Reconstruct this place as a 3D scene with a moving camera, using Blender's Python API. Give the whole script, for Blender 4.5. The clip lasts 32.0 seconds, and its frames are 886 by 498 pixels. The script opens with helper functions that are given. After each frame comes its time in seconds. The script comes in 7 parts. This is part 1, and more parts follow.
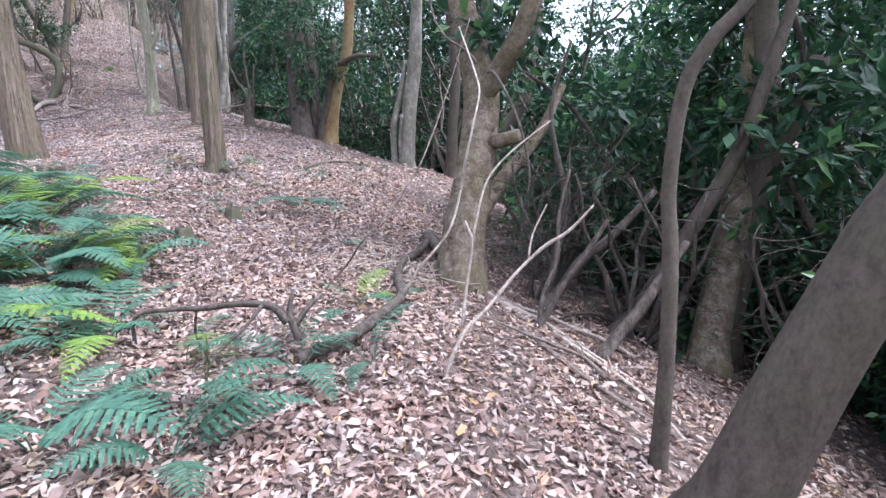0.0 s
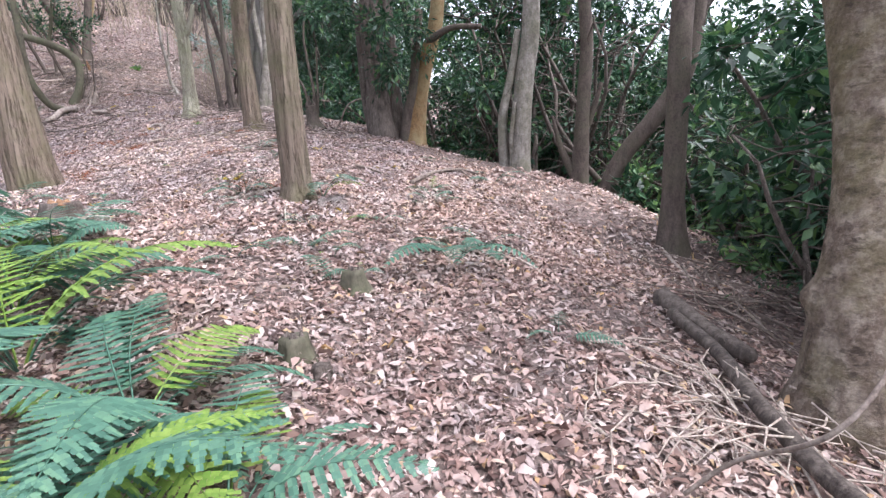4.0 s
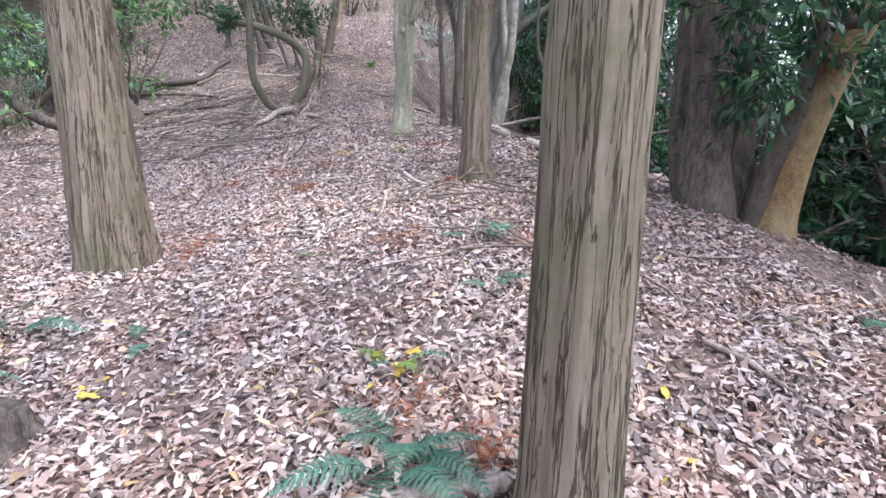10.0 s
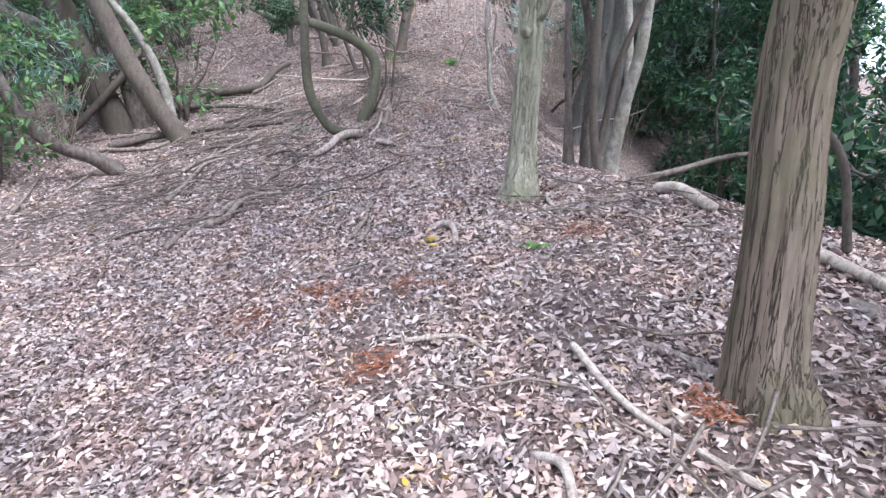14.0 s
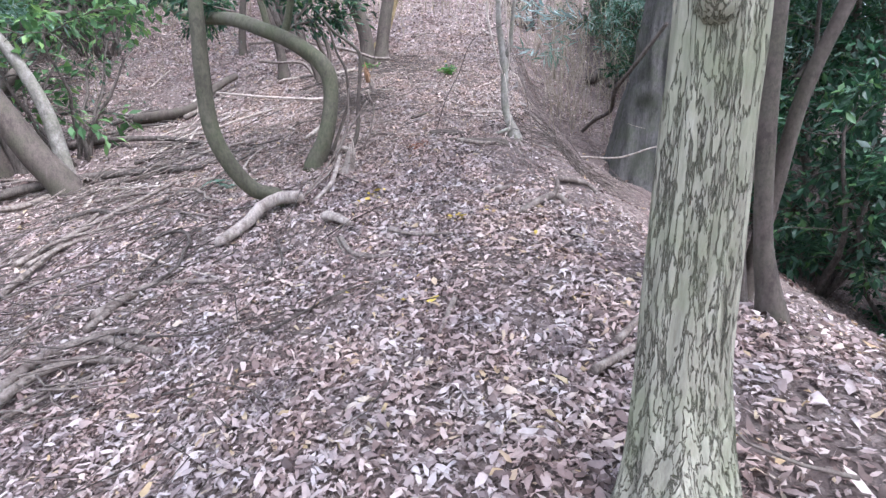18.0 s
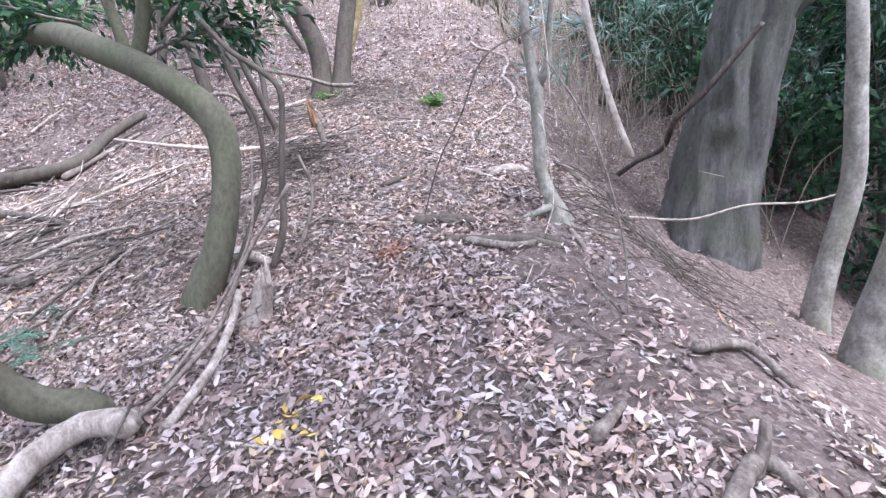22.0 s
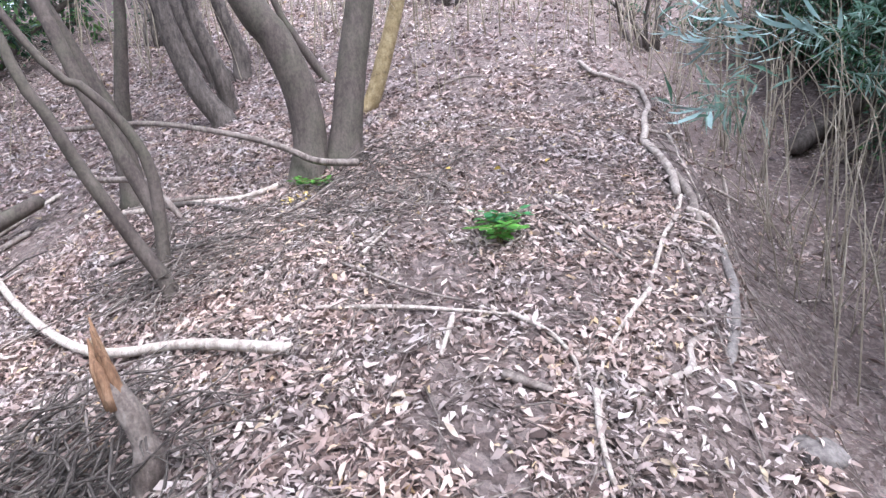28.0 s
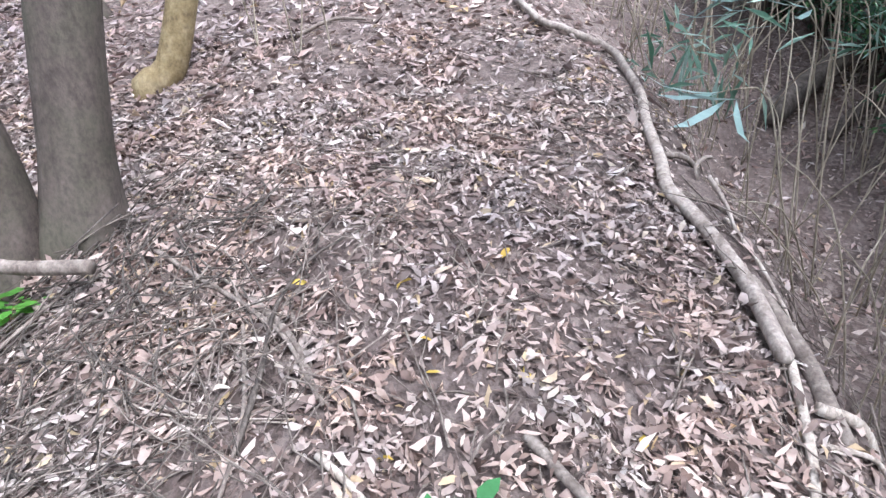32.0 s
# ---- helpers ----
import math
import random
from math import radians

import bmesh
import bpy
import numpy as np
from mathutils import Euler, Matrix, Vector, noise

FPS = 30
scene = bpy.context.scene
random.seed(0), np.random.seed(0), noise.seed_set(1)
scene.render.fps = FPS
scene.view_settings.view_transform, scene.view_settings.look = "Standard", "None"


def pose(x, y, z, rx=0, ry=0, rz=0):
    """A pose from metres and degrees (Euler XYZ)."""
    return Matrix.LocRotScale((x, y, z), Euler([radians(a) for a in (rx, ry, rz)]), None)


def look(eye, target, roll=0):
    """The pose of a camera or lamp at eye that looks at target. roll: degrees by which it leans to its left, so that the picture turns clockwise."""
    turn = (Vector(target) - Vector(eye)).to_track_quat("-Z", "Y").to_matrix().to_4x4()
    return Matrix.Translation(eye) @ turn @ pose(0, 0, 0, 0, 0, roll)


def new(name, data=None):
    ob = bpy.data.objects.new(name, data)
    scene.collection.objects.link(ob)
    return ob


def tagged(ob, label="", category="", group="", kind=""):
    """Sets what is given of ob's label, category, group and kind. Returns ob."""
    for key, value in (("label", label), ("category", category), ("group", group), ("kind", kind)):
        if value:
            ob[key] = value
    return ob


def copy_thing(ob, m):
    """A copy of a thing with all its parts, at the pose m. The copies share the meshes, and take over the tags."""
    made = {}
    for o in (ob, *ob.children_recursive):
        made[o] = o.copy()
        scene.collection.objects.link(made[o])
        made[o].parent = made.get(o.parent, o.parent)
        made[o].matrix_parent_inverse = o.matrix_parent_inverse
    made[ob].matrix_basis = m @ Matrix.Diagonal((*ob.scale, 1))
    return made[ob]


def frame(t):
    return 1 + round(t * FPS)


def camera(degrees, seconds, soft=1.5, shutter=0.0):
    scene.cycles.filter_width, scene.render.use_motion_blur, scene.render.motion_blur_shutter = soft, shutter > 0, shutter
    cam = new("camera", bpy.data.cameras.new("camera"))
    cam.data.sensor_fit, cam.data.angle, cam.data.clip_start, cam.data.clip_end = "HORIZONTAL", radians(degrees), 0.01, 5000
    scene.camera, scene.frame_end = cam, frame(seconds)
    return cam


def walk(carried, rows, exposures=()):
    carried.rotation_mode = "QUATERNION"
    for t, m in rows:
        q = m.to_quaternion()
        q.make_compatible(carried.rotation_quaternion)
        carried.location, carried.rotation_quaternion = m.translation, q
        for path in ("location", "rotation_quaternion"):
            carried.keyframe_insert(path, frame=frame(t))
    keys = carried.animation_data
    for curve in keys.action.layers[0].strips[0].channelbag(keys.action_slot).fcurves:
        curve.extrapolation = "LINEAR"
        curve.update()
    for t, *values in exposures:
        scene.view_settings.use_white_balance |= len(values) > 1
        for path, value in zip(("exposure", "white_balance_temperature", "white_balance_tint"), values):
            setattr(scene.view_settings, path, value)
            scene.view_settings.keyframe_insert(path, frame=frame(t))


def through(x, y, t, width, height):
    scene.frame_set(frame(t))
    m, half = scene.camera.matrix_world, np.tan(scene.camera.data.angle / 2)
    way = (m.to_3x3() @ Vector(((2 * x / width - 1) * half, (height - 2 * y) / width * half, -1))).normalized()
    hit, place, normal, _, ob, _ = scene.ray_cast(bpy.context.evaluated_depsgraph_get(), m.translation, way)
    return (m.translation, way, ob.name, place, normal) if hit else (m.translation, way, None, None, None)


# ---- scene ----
cam = camera(81.4, 32.0, soft=1.4)
# seconds, place in metres, turn in degrees
ROWS = [
    (0.0, 0.034, 0.007, 1.505, 80.34, 0.95, 0.60),
    (0.5, -0.197, 0.271, 1.563, 81.90, 1.15, 6.89),
    (1.0, -0.445, 0.721, 1.566, 83.18, -0.11, 12.32),
    (1.5, -0.698, 0.995, 1.596, 82.28, -0.22, 13.22),
    (2.0, -0.953, 1.220, 1.710, 82.13, 0.83, 11.56),
    (2.5, -1.216, 1.571, 1.675, 82.72, 1.15, 9.83),
    (3.0, -1.466, 1.962, 1.741, 81.88, 1.85, 7.90),
    (3.5, -1.633, 2.273, 1.747, 80.44, 2.89, 3.42),
    (5.5, -1.698, 3.795, 1.961, 77.77, 4.86, 3.56),
    (6.0, -1.645, 4.159, 2.020, 77.20, 3.62, 6.69),
    (6.5, -1.676, 4.561, 2.076, 76.53, 3.53, 8.13),
    (7.0, -1.716, 4.807, 2.183, 77.81, 2.50, 7.35),
    (7.5, -1.800, 5.261, 2.206, 78.35, 0.97, 13.58),
    (8.0, -1.966, 5.479, 2.275, 78.63, 0.10, 21.45),
    (8.5, -2.336, 5.643, 2.382, 80.35, -0.87, 26.17),
    (9.0, -2.591, 5.894, 2.347, 80.83, -1.88, 27.85),
    (9.5, -2.891, 6.211, 2.458, 79.08, -1.18, 27.22),
    (10.0, -3.181, 6.421, 2.518, 79.55, -1.79, 26.82),
    (10.5, -3.505, 6.666, 2.675, 79.00, -1.46, 26.04),
    (11.0, -3.707, 6.951, 2.679, 78.57, -0.55, 25.35),
    (11.5, -3.874, 7.256, 2.822, 76.35, 1.36, 24.80),
    (12.0, -4.166, 7.520, 2.861, 77.01, 1.07, 21.93),
    (12.5, -4.443, 7.743, 3.004, 75.30, -1.13, 24.56),
    (13.0, -4.675, 8.114, 3.055, 76.43, -1.28, 32.15),
    (13.5, -4.843, 8.374, 3.206, 74.58, -1.33, 35.03),
    (14.0, -5.106, 8.618, 3.311, 77.60, -0.83, 34.14),
    (14.5, -5.247, 8.840, 3.372, 78.76, 0.10, 34.10),
    (16.5, -6.251, 10.615, 3.546, 78.22, 1.42, 31.38),
    (17.0, -6.467, 10.998, 3.715, 76.85, 1.08, 34.99),
    (17.5, -6.802, 11.393, 3.813, 76.55, 1.65, 32.67),
    (18.0, -7.052, 11.573, 3.905, 77.70, 0.71, 33.90),
    (18.5, -7.435, 11.917, 3.886, 77.50, 1.86, 34.00),
    (19.0, -7.717, 12.185, 3.972, 77.01, 2.27, 31.54),
    (19.5, -8.029, 12.518, 4.073, 76.74, 2.65, 27.52),
    (20.0, -8.195, 12.860, 4.082, 79.50, 3.34, 27.85),
    (20.5, -8.281, 13.190, 4.239, 79.25, 3.91, 30.19),
    (21.0, -8.406, 13.468, 4.237, 79.57, 5.36, 29.38),
    (21.5, -8.629, 13.800, 4.412, 78.00, 4.29, 27.44),
    (22.0, -8.792, 14.009, 4.442, 79.21, 2.74, 31.57),
    (22.5, -8.970, 14.362, 4.549, 78.53, 2.00, 37.71),
    (23.0, -9.239, 14.587, 4.578, 78.96, 2.51, 41.72),
    (23.5, -9.541, 14.782, 4.715, 81.22, 1.91, 38.30),
    (24.0, -9.764, 15.168, 4.676, 82.46, 2.10, 36.12),
    (24.5, -9.895, 15.417, 4.795, 80.01, 2.99, 31.15),
    (26.5, -10.313, 16.672, 5.225, 75.92, 1.93, 36.91),
    (27.0, -10.528, 16.940, 5.375, 79.91, 0.95, 37.45),
    (27.5, -10.695, 17.219, 5.354, 81.43, 1.56, 41.51),
    (28.0, -10.792, 17.472, 5.555, 78.92, 2.37, 41.41),
    (28.5, -10.996, 17.638, 5.652, 80.94, 2.32, 39.92),
    (29.0, -11.184, 17.774, 5.800, 79.12, 2.13, 38.62),
    (29.5, -11.305, 18.039, 5.813, 79.41, 2.53, 37.92),
    (30.0, -11.471, 18.277, 5.913, 77.99, 1.65, 37.74),
    (30.5, -11.727, 18.511, 5.981, 75.77, 2.29, 31.27),
    (31.0, -11.859, 18.726, 6.000, 74.40, 1.96, 28.57),
    (31.5, -11.985, 19.119, 6.088, 71.19, 2.15, 30.39),
    (32.0, -12.128, 19.351, 6.154, 68.86, 2.07, 30.09),
]
walk(cam, [(t, pose(x, y, z, rx, ry, rz)) for t, x, y, z, rx, ry, rz in ROWS], exposures=[(0, 2.3, 5500, 17), (1.2, 2.1, 5650, 25), (2.0, 2.0, 5960, 31), (3, 2.2, 5960, 25), (6, 2.4, 5760, 14), (9, 2.25, 5620, 15), (11, 2.33, 5540, 15), (14, 2.3, 5480, 14), (16.5, 2.42, 5440, 14), (20, 2.55, 5370, 18), (23.7, 2.72, 5360, 17), (27, 2.5, 5380, 16), (29, 2.4, 5460, 15), (32, 2.42, 5480, 12)])

# ---- daylight: a bright overcast sky above the wood ----
world = bpy.data.worlds.new("overcast")
scene.world = world
world.use_nodes = True
wn = world.node_tree.nodes
sky = wn.new("ShaderNodeTexSky")
sky.sky_type, sky.sun_disc = "NISHITA", False
sky.sun_elevation, sky.sun_rotation = radians(60), radians(104)
sky.dust_density, sky.air_density = 4.0, 1.0
soft_sky = wn.new("ShaderNodeHueSaturation")
soft_sky.inputs["Saturation"].default_value = 0.25
world.node_tree.links.new(sky.outputs[0], soft_sky.inputs["Color"])
world.node_tree.links.new(soft_sky.outputs[0], wn["Background"].inputs["Color"])
wn["Background"].inputs["Strength"].default_value = 0.15
sun = new("sun", bpy.data.lights.new("sun", "SUN"))
sun.data.energy, sun.data.angle, sun.data.color = 1.0, radians(30), (1.0, 0.96, 0.9)
sun.matrix_world = look((0, 0, 30), (-12.0, 3.0, 9.0))

# ---- materials ----
class Mat:
    """A node material with a few short ways to wire it."""

    def __init__(self, name, rough=0.8, spec=0.3):
        self.m = bpy.data.materials.new(name)
        self.m.use_nodes = True
        self.t = self.m.node_tree
        self.b = self.t.nodes["Principled BSDF"]
        self.b.inputs["Roughness"].default_value = rough
        self.b.inputs["Specular IOR Level"].default_value = spec

    def node(self, kind, **values):
        n = self.t.nodes.new("ShaderNode" + kind)
        for key, v in values.items():
            n.inputs[key].default_value = v
        return n

    def link(self, a, b):
        self.t.links.new(a, b)

    def place(self, scale=(1, 1, 1)):
        c = self.node("TexCoord")
        m = self.node("Mapping")
        m.inputs["Scale"].default_value = scale
        self.link(c.outputs["Object"], m.inputs["Vector"])
        return m.outputs[0]

    def noise(self, scale, detail=4, rough=0.6, where=None):
        n = self.node("TexNoise", Scale=scale, Detail=detail, Roughness=rough)
        if where is not None:
            self.link(where, n.inputs["Vector"])
        return n.outputs["Fac"]

    def ramp(self, fac, *stops):
        r = self.node("ValToRGB")
        e = r.color_ramp.elements
        while len(e) < len(stops):
            e.new(0.5)
        for el, (p, c) in zip(e, stops):
            el.position, el.color = p, (*c, 1)
        self.link(fac, r.inputs["Fac"])
        return r.outputs["Color"]

    def mix(self, fac, a, b, mode="MIX"):
        n = self.node("MixRGB")
        n.blend_type = mode
        for v, i in ((fac, 0), (a, 1), (b, 2)):
            if isinstance(v, (int, float)):
                n.inputs[i].default_value = v
            elif isinstance(v, tuple):
                n.inputs[i].default_value = (*v, 1)
            else:
                self.link(v, n.inputs[i])
        return n.outputs[0]

    def bump(self, fac, strength, distance):
        n = self.node("Bump", Strength=strength, Distance=distance)
        self.link(fac, n.inputs["Height"])
        self.link(n.outputs[0], self.b.inputs["Normal"])

    def colour(self, c):
        self.link(c, self.b.inputs["Base Color"])
        return self.m


def bark(name, dark, mid, pale, stretch, scale, moss=None, bump=0.02, patch=1.2, crack=0.0, scars=False):
    """Bark: mottled, or (crack: width of the fissures) in long plates split by narrow dark fissures."""
    m = Mat(name, 0.9, 0.2)
    w = m.place((1, 1, stretch))
    fine = m.noise(scale, 6, 0.7, w)
    big = m.noise(patch, 4, 0.6, m.place((1, 1, 0.5)))
    grain = m.noise(scale * 4, 5, 0.65, m.place((1, 1, min(1, stretch * 2))))
    if crack:
        def seam(size, squash):
            """Distance from the wavy lines along which the bark splits."""
            off = m.node("Math")
            off.operation = "SUBTRACT"
            off.inputs[1].default_value = 0.5
            m.link(m.noise(size, 5, 0.6, m.place((1, 1, squash))), off.inputs[0])
            flat = m.node("Math")
            flat.operation = "ABSOLUTE"
            m.link(off.outputs[0], flat.inputs[0])
            return flat.outputs[0]
        both = m.node("Math")
        both.operation = "MINIMUM"
        m.link(seam(scale * 0.75, stretch), both.inputs[0])
        m.link(seam(scale * 1.4, stretch * 1.3), both.inputs[1])
        gap = both.outputs[0]
        split = m.ramp(gap, (0.0, (0.05, 0.05, 0.05)), (crack, (0.4, 0.4, 0.4)), (crack * 2.6, (1, 1, 1)))
        flake = m.noise(scale * 1.1, 5, 0.7, m.place((1, 1, max(0.12, stretch))))
        tone = m.mix(0.5, m.noise(scale * 0.5, 4, 0.6, w), flake)
        rim = m.ramp(gap, (crack * 1.5, (0.3, 0.3, 0.3)), (0.12, (0, 0, 0)))
        c = m.mix(split, dark, m.mix(rim, m.ramp(tone, (0.28, dark), (0.47, mid), (0.62, pale)), pale))
        m.bump(m.mix(0.3, split, flake), 0.9, bump)
    else:
        c = m.ramp(fine, (0.30, dark), (0.47, mid), (0.68, pale))
        spot = m.noise(scale * 1.3, 3, 0.5, m.place())
        c = m.mix(m.ramp(spot, (0.60, (0, 0, 0)), (0.68, (0.4, 0.4, 0.4))), c, pale)
        c = m.mix(m.ramp(spot, (0.33, (0.5, 0.5, 0.5)), (0.39, (0, 0, 0))), c, dark)
        m.bump(m.mix(0.5, fine, grain), 0.9, bump)
    if scars:
        ring = m.noise(6, 6, 0.75, m.place((1, 1, 2.4)))
        c = m.mix(m.ramp(ring, (0.53, (0, 0, 0)), (0.60, (0.85, 0.85, 0.85))), c, dark)
    veil = 0.25 if crack else 0.6
    c = m.mix(m.ramp(big, (0.42, (0, 0, 0)), (0.62, (veil, veil, veil))), c, m.ramp(fine, (0.35, mid), (0.65, pale)))
    if moss:
        c = m.mix(m.ramp(m.noise(2.6, 6, 0.7, m.place()), (0.44, (0, 0, 0)), (0.62, (0.7, 0.7, 0.7))), c, moss)
    c = m.mix(0.2 if crack else 0.5, c, m.ramp(grain, (0.34, (0.4, 0.4, 0.4)), (0.6, (1, 1, 1))), "MULTIPLY")
    return m.colour(c)


def leafage(name, stops, rough=0.5, through=0.35, spec=0.4, drift=False):
    """Leaves: one tone for each leaf, a little light coming through."""
    m = Mat(name, rough, spec)
    g = m.node("NewGeometry")
    c = m.ramp(g.outputs["Random Per Island"], *stops)
    c = m.mix(0.35, c, m.ramp(m.noise(60, 3, 0.6, m.place()), (0.3, (0.45, 0.45, 0.45)), (0.7, (1, 1, 1))), "MULTIPLY")
    if drift:
        c = m.mix(m.ramp(m.noise(0.55, 4, 0.65, m.place()), (0.38, (0, 0, 0)), (0.62, (1, 1, 1))), m.mix(1.0, c, (1.04, 1.02, 0.98), "MULTIPLY"), m.mix(1.0, c, (0.80, 0.78, 0.79), "MULTIPLY"))
        c = m.mix(m.ramp(m.noise(3.2, 3, 0.6, m.place()), (0.40, (0, 0, 0)), (0.62, (1, 1, 1))), m.mix(1.0, c, (1.0, 0.93, 0.88), "MULTIPLY"), m.mix(1.0, c, (0.93, 0.98, 1.0), "MULTIPLY"))
    m.colour(c)
    if through:
        t = m.node("BsdfTranslucent")
        m.link(c, t.inputs["Color"])
        mixer = m.node("MixShader", Fac=through)
        m.link(m.b.outputs[0], mixer.inputs[1])
        m.link(t.outputs[0], mixer.inputs[2])
        m.link(mixer.outputs[0], m.t.nodes["Material Output"].inputs["Surface"])
    return m.m


CYPRESS = bark("cypress bark", (0.040, 0.029, 0.021), (0.142, 0.106, 0.079), (0.225, 0.178, 0.138), 0.04, 20, (0.11, 0.105, 0.058), 0.016, crack=0.006)
GREY_BARK = bark("grey furrowed bark", (0.11, 0.096, 0.07), (0.25, 0.23, 0.172), (0.42, 0.39, 0.30), 0.13, 23, (0.23, 0.24, 0.145), 0.022, crack=0.008)
KNOB_BARK = bark("mottled bark", (0.045, 0.033, 0.024), (0.145, 0.11, 0.083), (0.30, 0.25, 0.20), 0.8, 11, (0.145, 0.125, 0.065), 0.03, 3, scars=True)
SMOOTH_BARK = bark("smooth grey-brown bark", (0.046, 0.036, 0.030), (0.084, 0.066, 0.055), (0.125, 0.101, 0.084), 0.35, 14, (0.088, 0.082, 0.056), 0.006)
OLIVE_BARK = bark("smooth olive-grey bark", (0.048, 0.043, 0.031), (0.084, 0.076, 0.053), (0.118, 0.108, 0.078), 0.3, 10, (0.092, 0.097, 0.054), 0.005)
GREY_SMOOTH = bark("dark grey fluted bark", (0.036, 0.032, 0.030), (0.082, 0.076, 0.070), (0.13, 0.122, 0.112), 0.15, 10, (0.07, 0.075, 0.05), 0.012)
DARK_BARK = bark("dark brown bark", (0.034, 0.027, 0.023), (0.08, 0.065, 0.055), (0.165, 0.138, 0.116), 0.3, 20, None, 0.02)
ORANGE_BARK = bark("ochre bark", (0.09, 0.058, 0.03), (0.185, 0.112, 0.052), (0.26, 0.18, 0.095), 0.7, 12, (0.24, 0.20, 0.11), 0.008)
YELLOW_BARK = bark("yellow lichened bark", (0.13, 0.095, 0.05), (0.23, 0.17, 0.085), (0.33, 0.26, 0.15), 0.8, 14, None, 0.006)
PALE_BARK = bark("pale patched bark", (0.09, 0.08, 0.068), (0.19, 0.17, 0.145), (0.34, 0.315, 0.275), 0.6, 9, (0.14, 0.135, 0.09), 0.008, 4)
DEADWOOD = bark("bleached dead wood", (0.14, 0.11, 0.09), (0.34, 0.28, 0.23), (0.55, 0.48, 0.41), 0.35, 22, None, 0.008)
TWIG = bark("grey-brown twig bark", (0.06, 0.046, 0.038), (0.15, 0.118, 0.098), (0.28, 0.235, 0.2), 0.5, 20, None, 0.004)
WEATHERED = bark("weathered brown-grey wood", (0.13, 0.10, 0.082), (0.27, 0.22, 0.185), (0.44, 0.38, 0.33), 0.3, 18, None, 0.012)
ROT = bark("rotten orange-brown wood", (0.08, 0.042, 0.024), (0.20, 0.112, 0.062), (0.32, 0.20, 0.12), 0.25, 20, None, 0.01)
STONE = bark("dusty grey-brown stone", (0.10, 0.083, 0.073), (0.155, 0.132, 0.117), (0.22, 0.192, 0.172), 1.0, 12, None, 0.01)
CULM = bark("dry straw-coloured culm", (0.16, 0.13, 0.092), (0.27, 0.225, 0.165), (0.39, 0.34, 0.26), 0.2, 14, None, 0.002)
PETIOLE = bark("fern stalk", (0.10, 0.08, 0.03), (0.17, 0.14, 0.06), (0.24, 0.22, 0.09), 1.0, 20, None, 0.002)

# Dark evergreen tone, lowered further to hold the canopy's shade in the colour.
GLOSSY = leafage("glossy dark green leaf", ((0.0, (0.014, 0.040, 0.022)), (0.5, (0.026, 0.074, 0.036)), (0.85, (0.045, 0.115, 0.048)), (1.0, (0.11, 0.20, 0.06))), 0.45, 0.32)
# Yellow-green and pale: backlight on the distant foliage is put into the colour.
LIGHT_LEAF = leafage("sunlit green leaf", ((0.0, (0.05, 0.11, 0.045)), (0.6, (0.095, 0.19, 0.065)), (1.0, (0.21, 0.34, 0.10))), 0.45, 0.4)
# The pale bluish stops paint in part of the leaves' gloss.
BAMBOO_LEAF = leafage("bamboo leaf", ((0.0, (0.07, 0.15, 0.095)), (0.6, (0.16, 0.27, 0.20)), (1.0, (0.34, 0.44, 0.38))), 0.3, 0.35, 0.6)
# Green shifted to pale teal, with reflected sky mixed into the colour.
FERN_LEAF = leafage("fern green", ((0.0, (0.05, 0.125, 0.085)), (0.6, (0.085, 0.19, 0.13)), (1.0, (0.13, 0.25, 0.15))), 0.45, 0.35)
FERN_YOUNG = leafage("young fern green", ((0.0, (0.13, 0.24, 0.04)), (1.0, (0.26, 0.37, 0.08))), 0.5, 0.4)
FERN_DEAD = leafage("withered fern", ((0.0, (0.30, 0.24, 0.21)), (1.0, (0.50, 0.43, 0.40))), 0.8, 0.2)
BRIGHT_LEAF = leafage("seedling leaf", ((0.0, (0.07, 0.22, 0.03)), (1.0, (0.16, 0.38, 0.06))), 0.45, 0.4)
SEED_LEAF = leafage("dark seedling leaf", ((0.0, (0.03, 0.14, 0.05)), (1.0, (0.07, 0.24, 0.06))), 0.45, 0.35)
SPRAY_LEAF = leafage("blue-green bamboo leaf", ((0.0, (0.08, 0.16, 0.13)), (0.5, (0.22, 0.33, 0.30)), (1.0, (0.42, 0.52, 0.50))), 0.3, 0.3, 0.6)
LITTER = leafage("dry fallen leaf", ((0.0, (0.085, 0.060, 0.053)), (0.2, (0.215, 0.155, 0.14)), (0.45, (0.35, 0.267, 0.247)), (0.7, (0.47, 0.383, 0.357)), (0.93, (0.62, 0.53, 0.50)), (1.0, (0.44, 0.33, 0.18))), 0.6, 0.10, drift=True)
LITTER_RED = leafage("reddish fallen leaf", ((0.0, (0.10, 0.062, 0.052)), (0.22, (0.23, 0.15, 0.126)), (0.48, (0.37, 0.268, 0.232)), (0.75, (0.48, 0.38, 0.34)), (0.93, (0.59, 0.50, 0.455)), (1.0, (0.45, 0.30, 0.14))), 0.6, 0.10, drift=True)
LITTER_TAN = leafage("tan narrow fallen leaf", ((0.0, (0.062, 0.042, 0.035)), (0.2, (0.165, 0.116, 0.099)), (0.45, (0.31, 0.235, 0.207)), (0.7, (0.42, 0.335, 0.30)), (0.93, (0.55, 0.465, 0.425)), (1.0, (0.42, 0.31, 0.17))), 0.6, 0.10, drift=True)
NEEDLES = leafage("rust-brown needle litter", ((0.0, (0.16, 0.05, 0.022)), (1.0, (0.38, 0.14, 0.06))), 0.8, 0.1)
YELLOW_LEAF = leafage("yellow fallen leaf", ((0.0, (0.45, 0.30, 0.04)), (1.0, (0.62, 0.47, 0.10))), 0.6, 0.2)


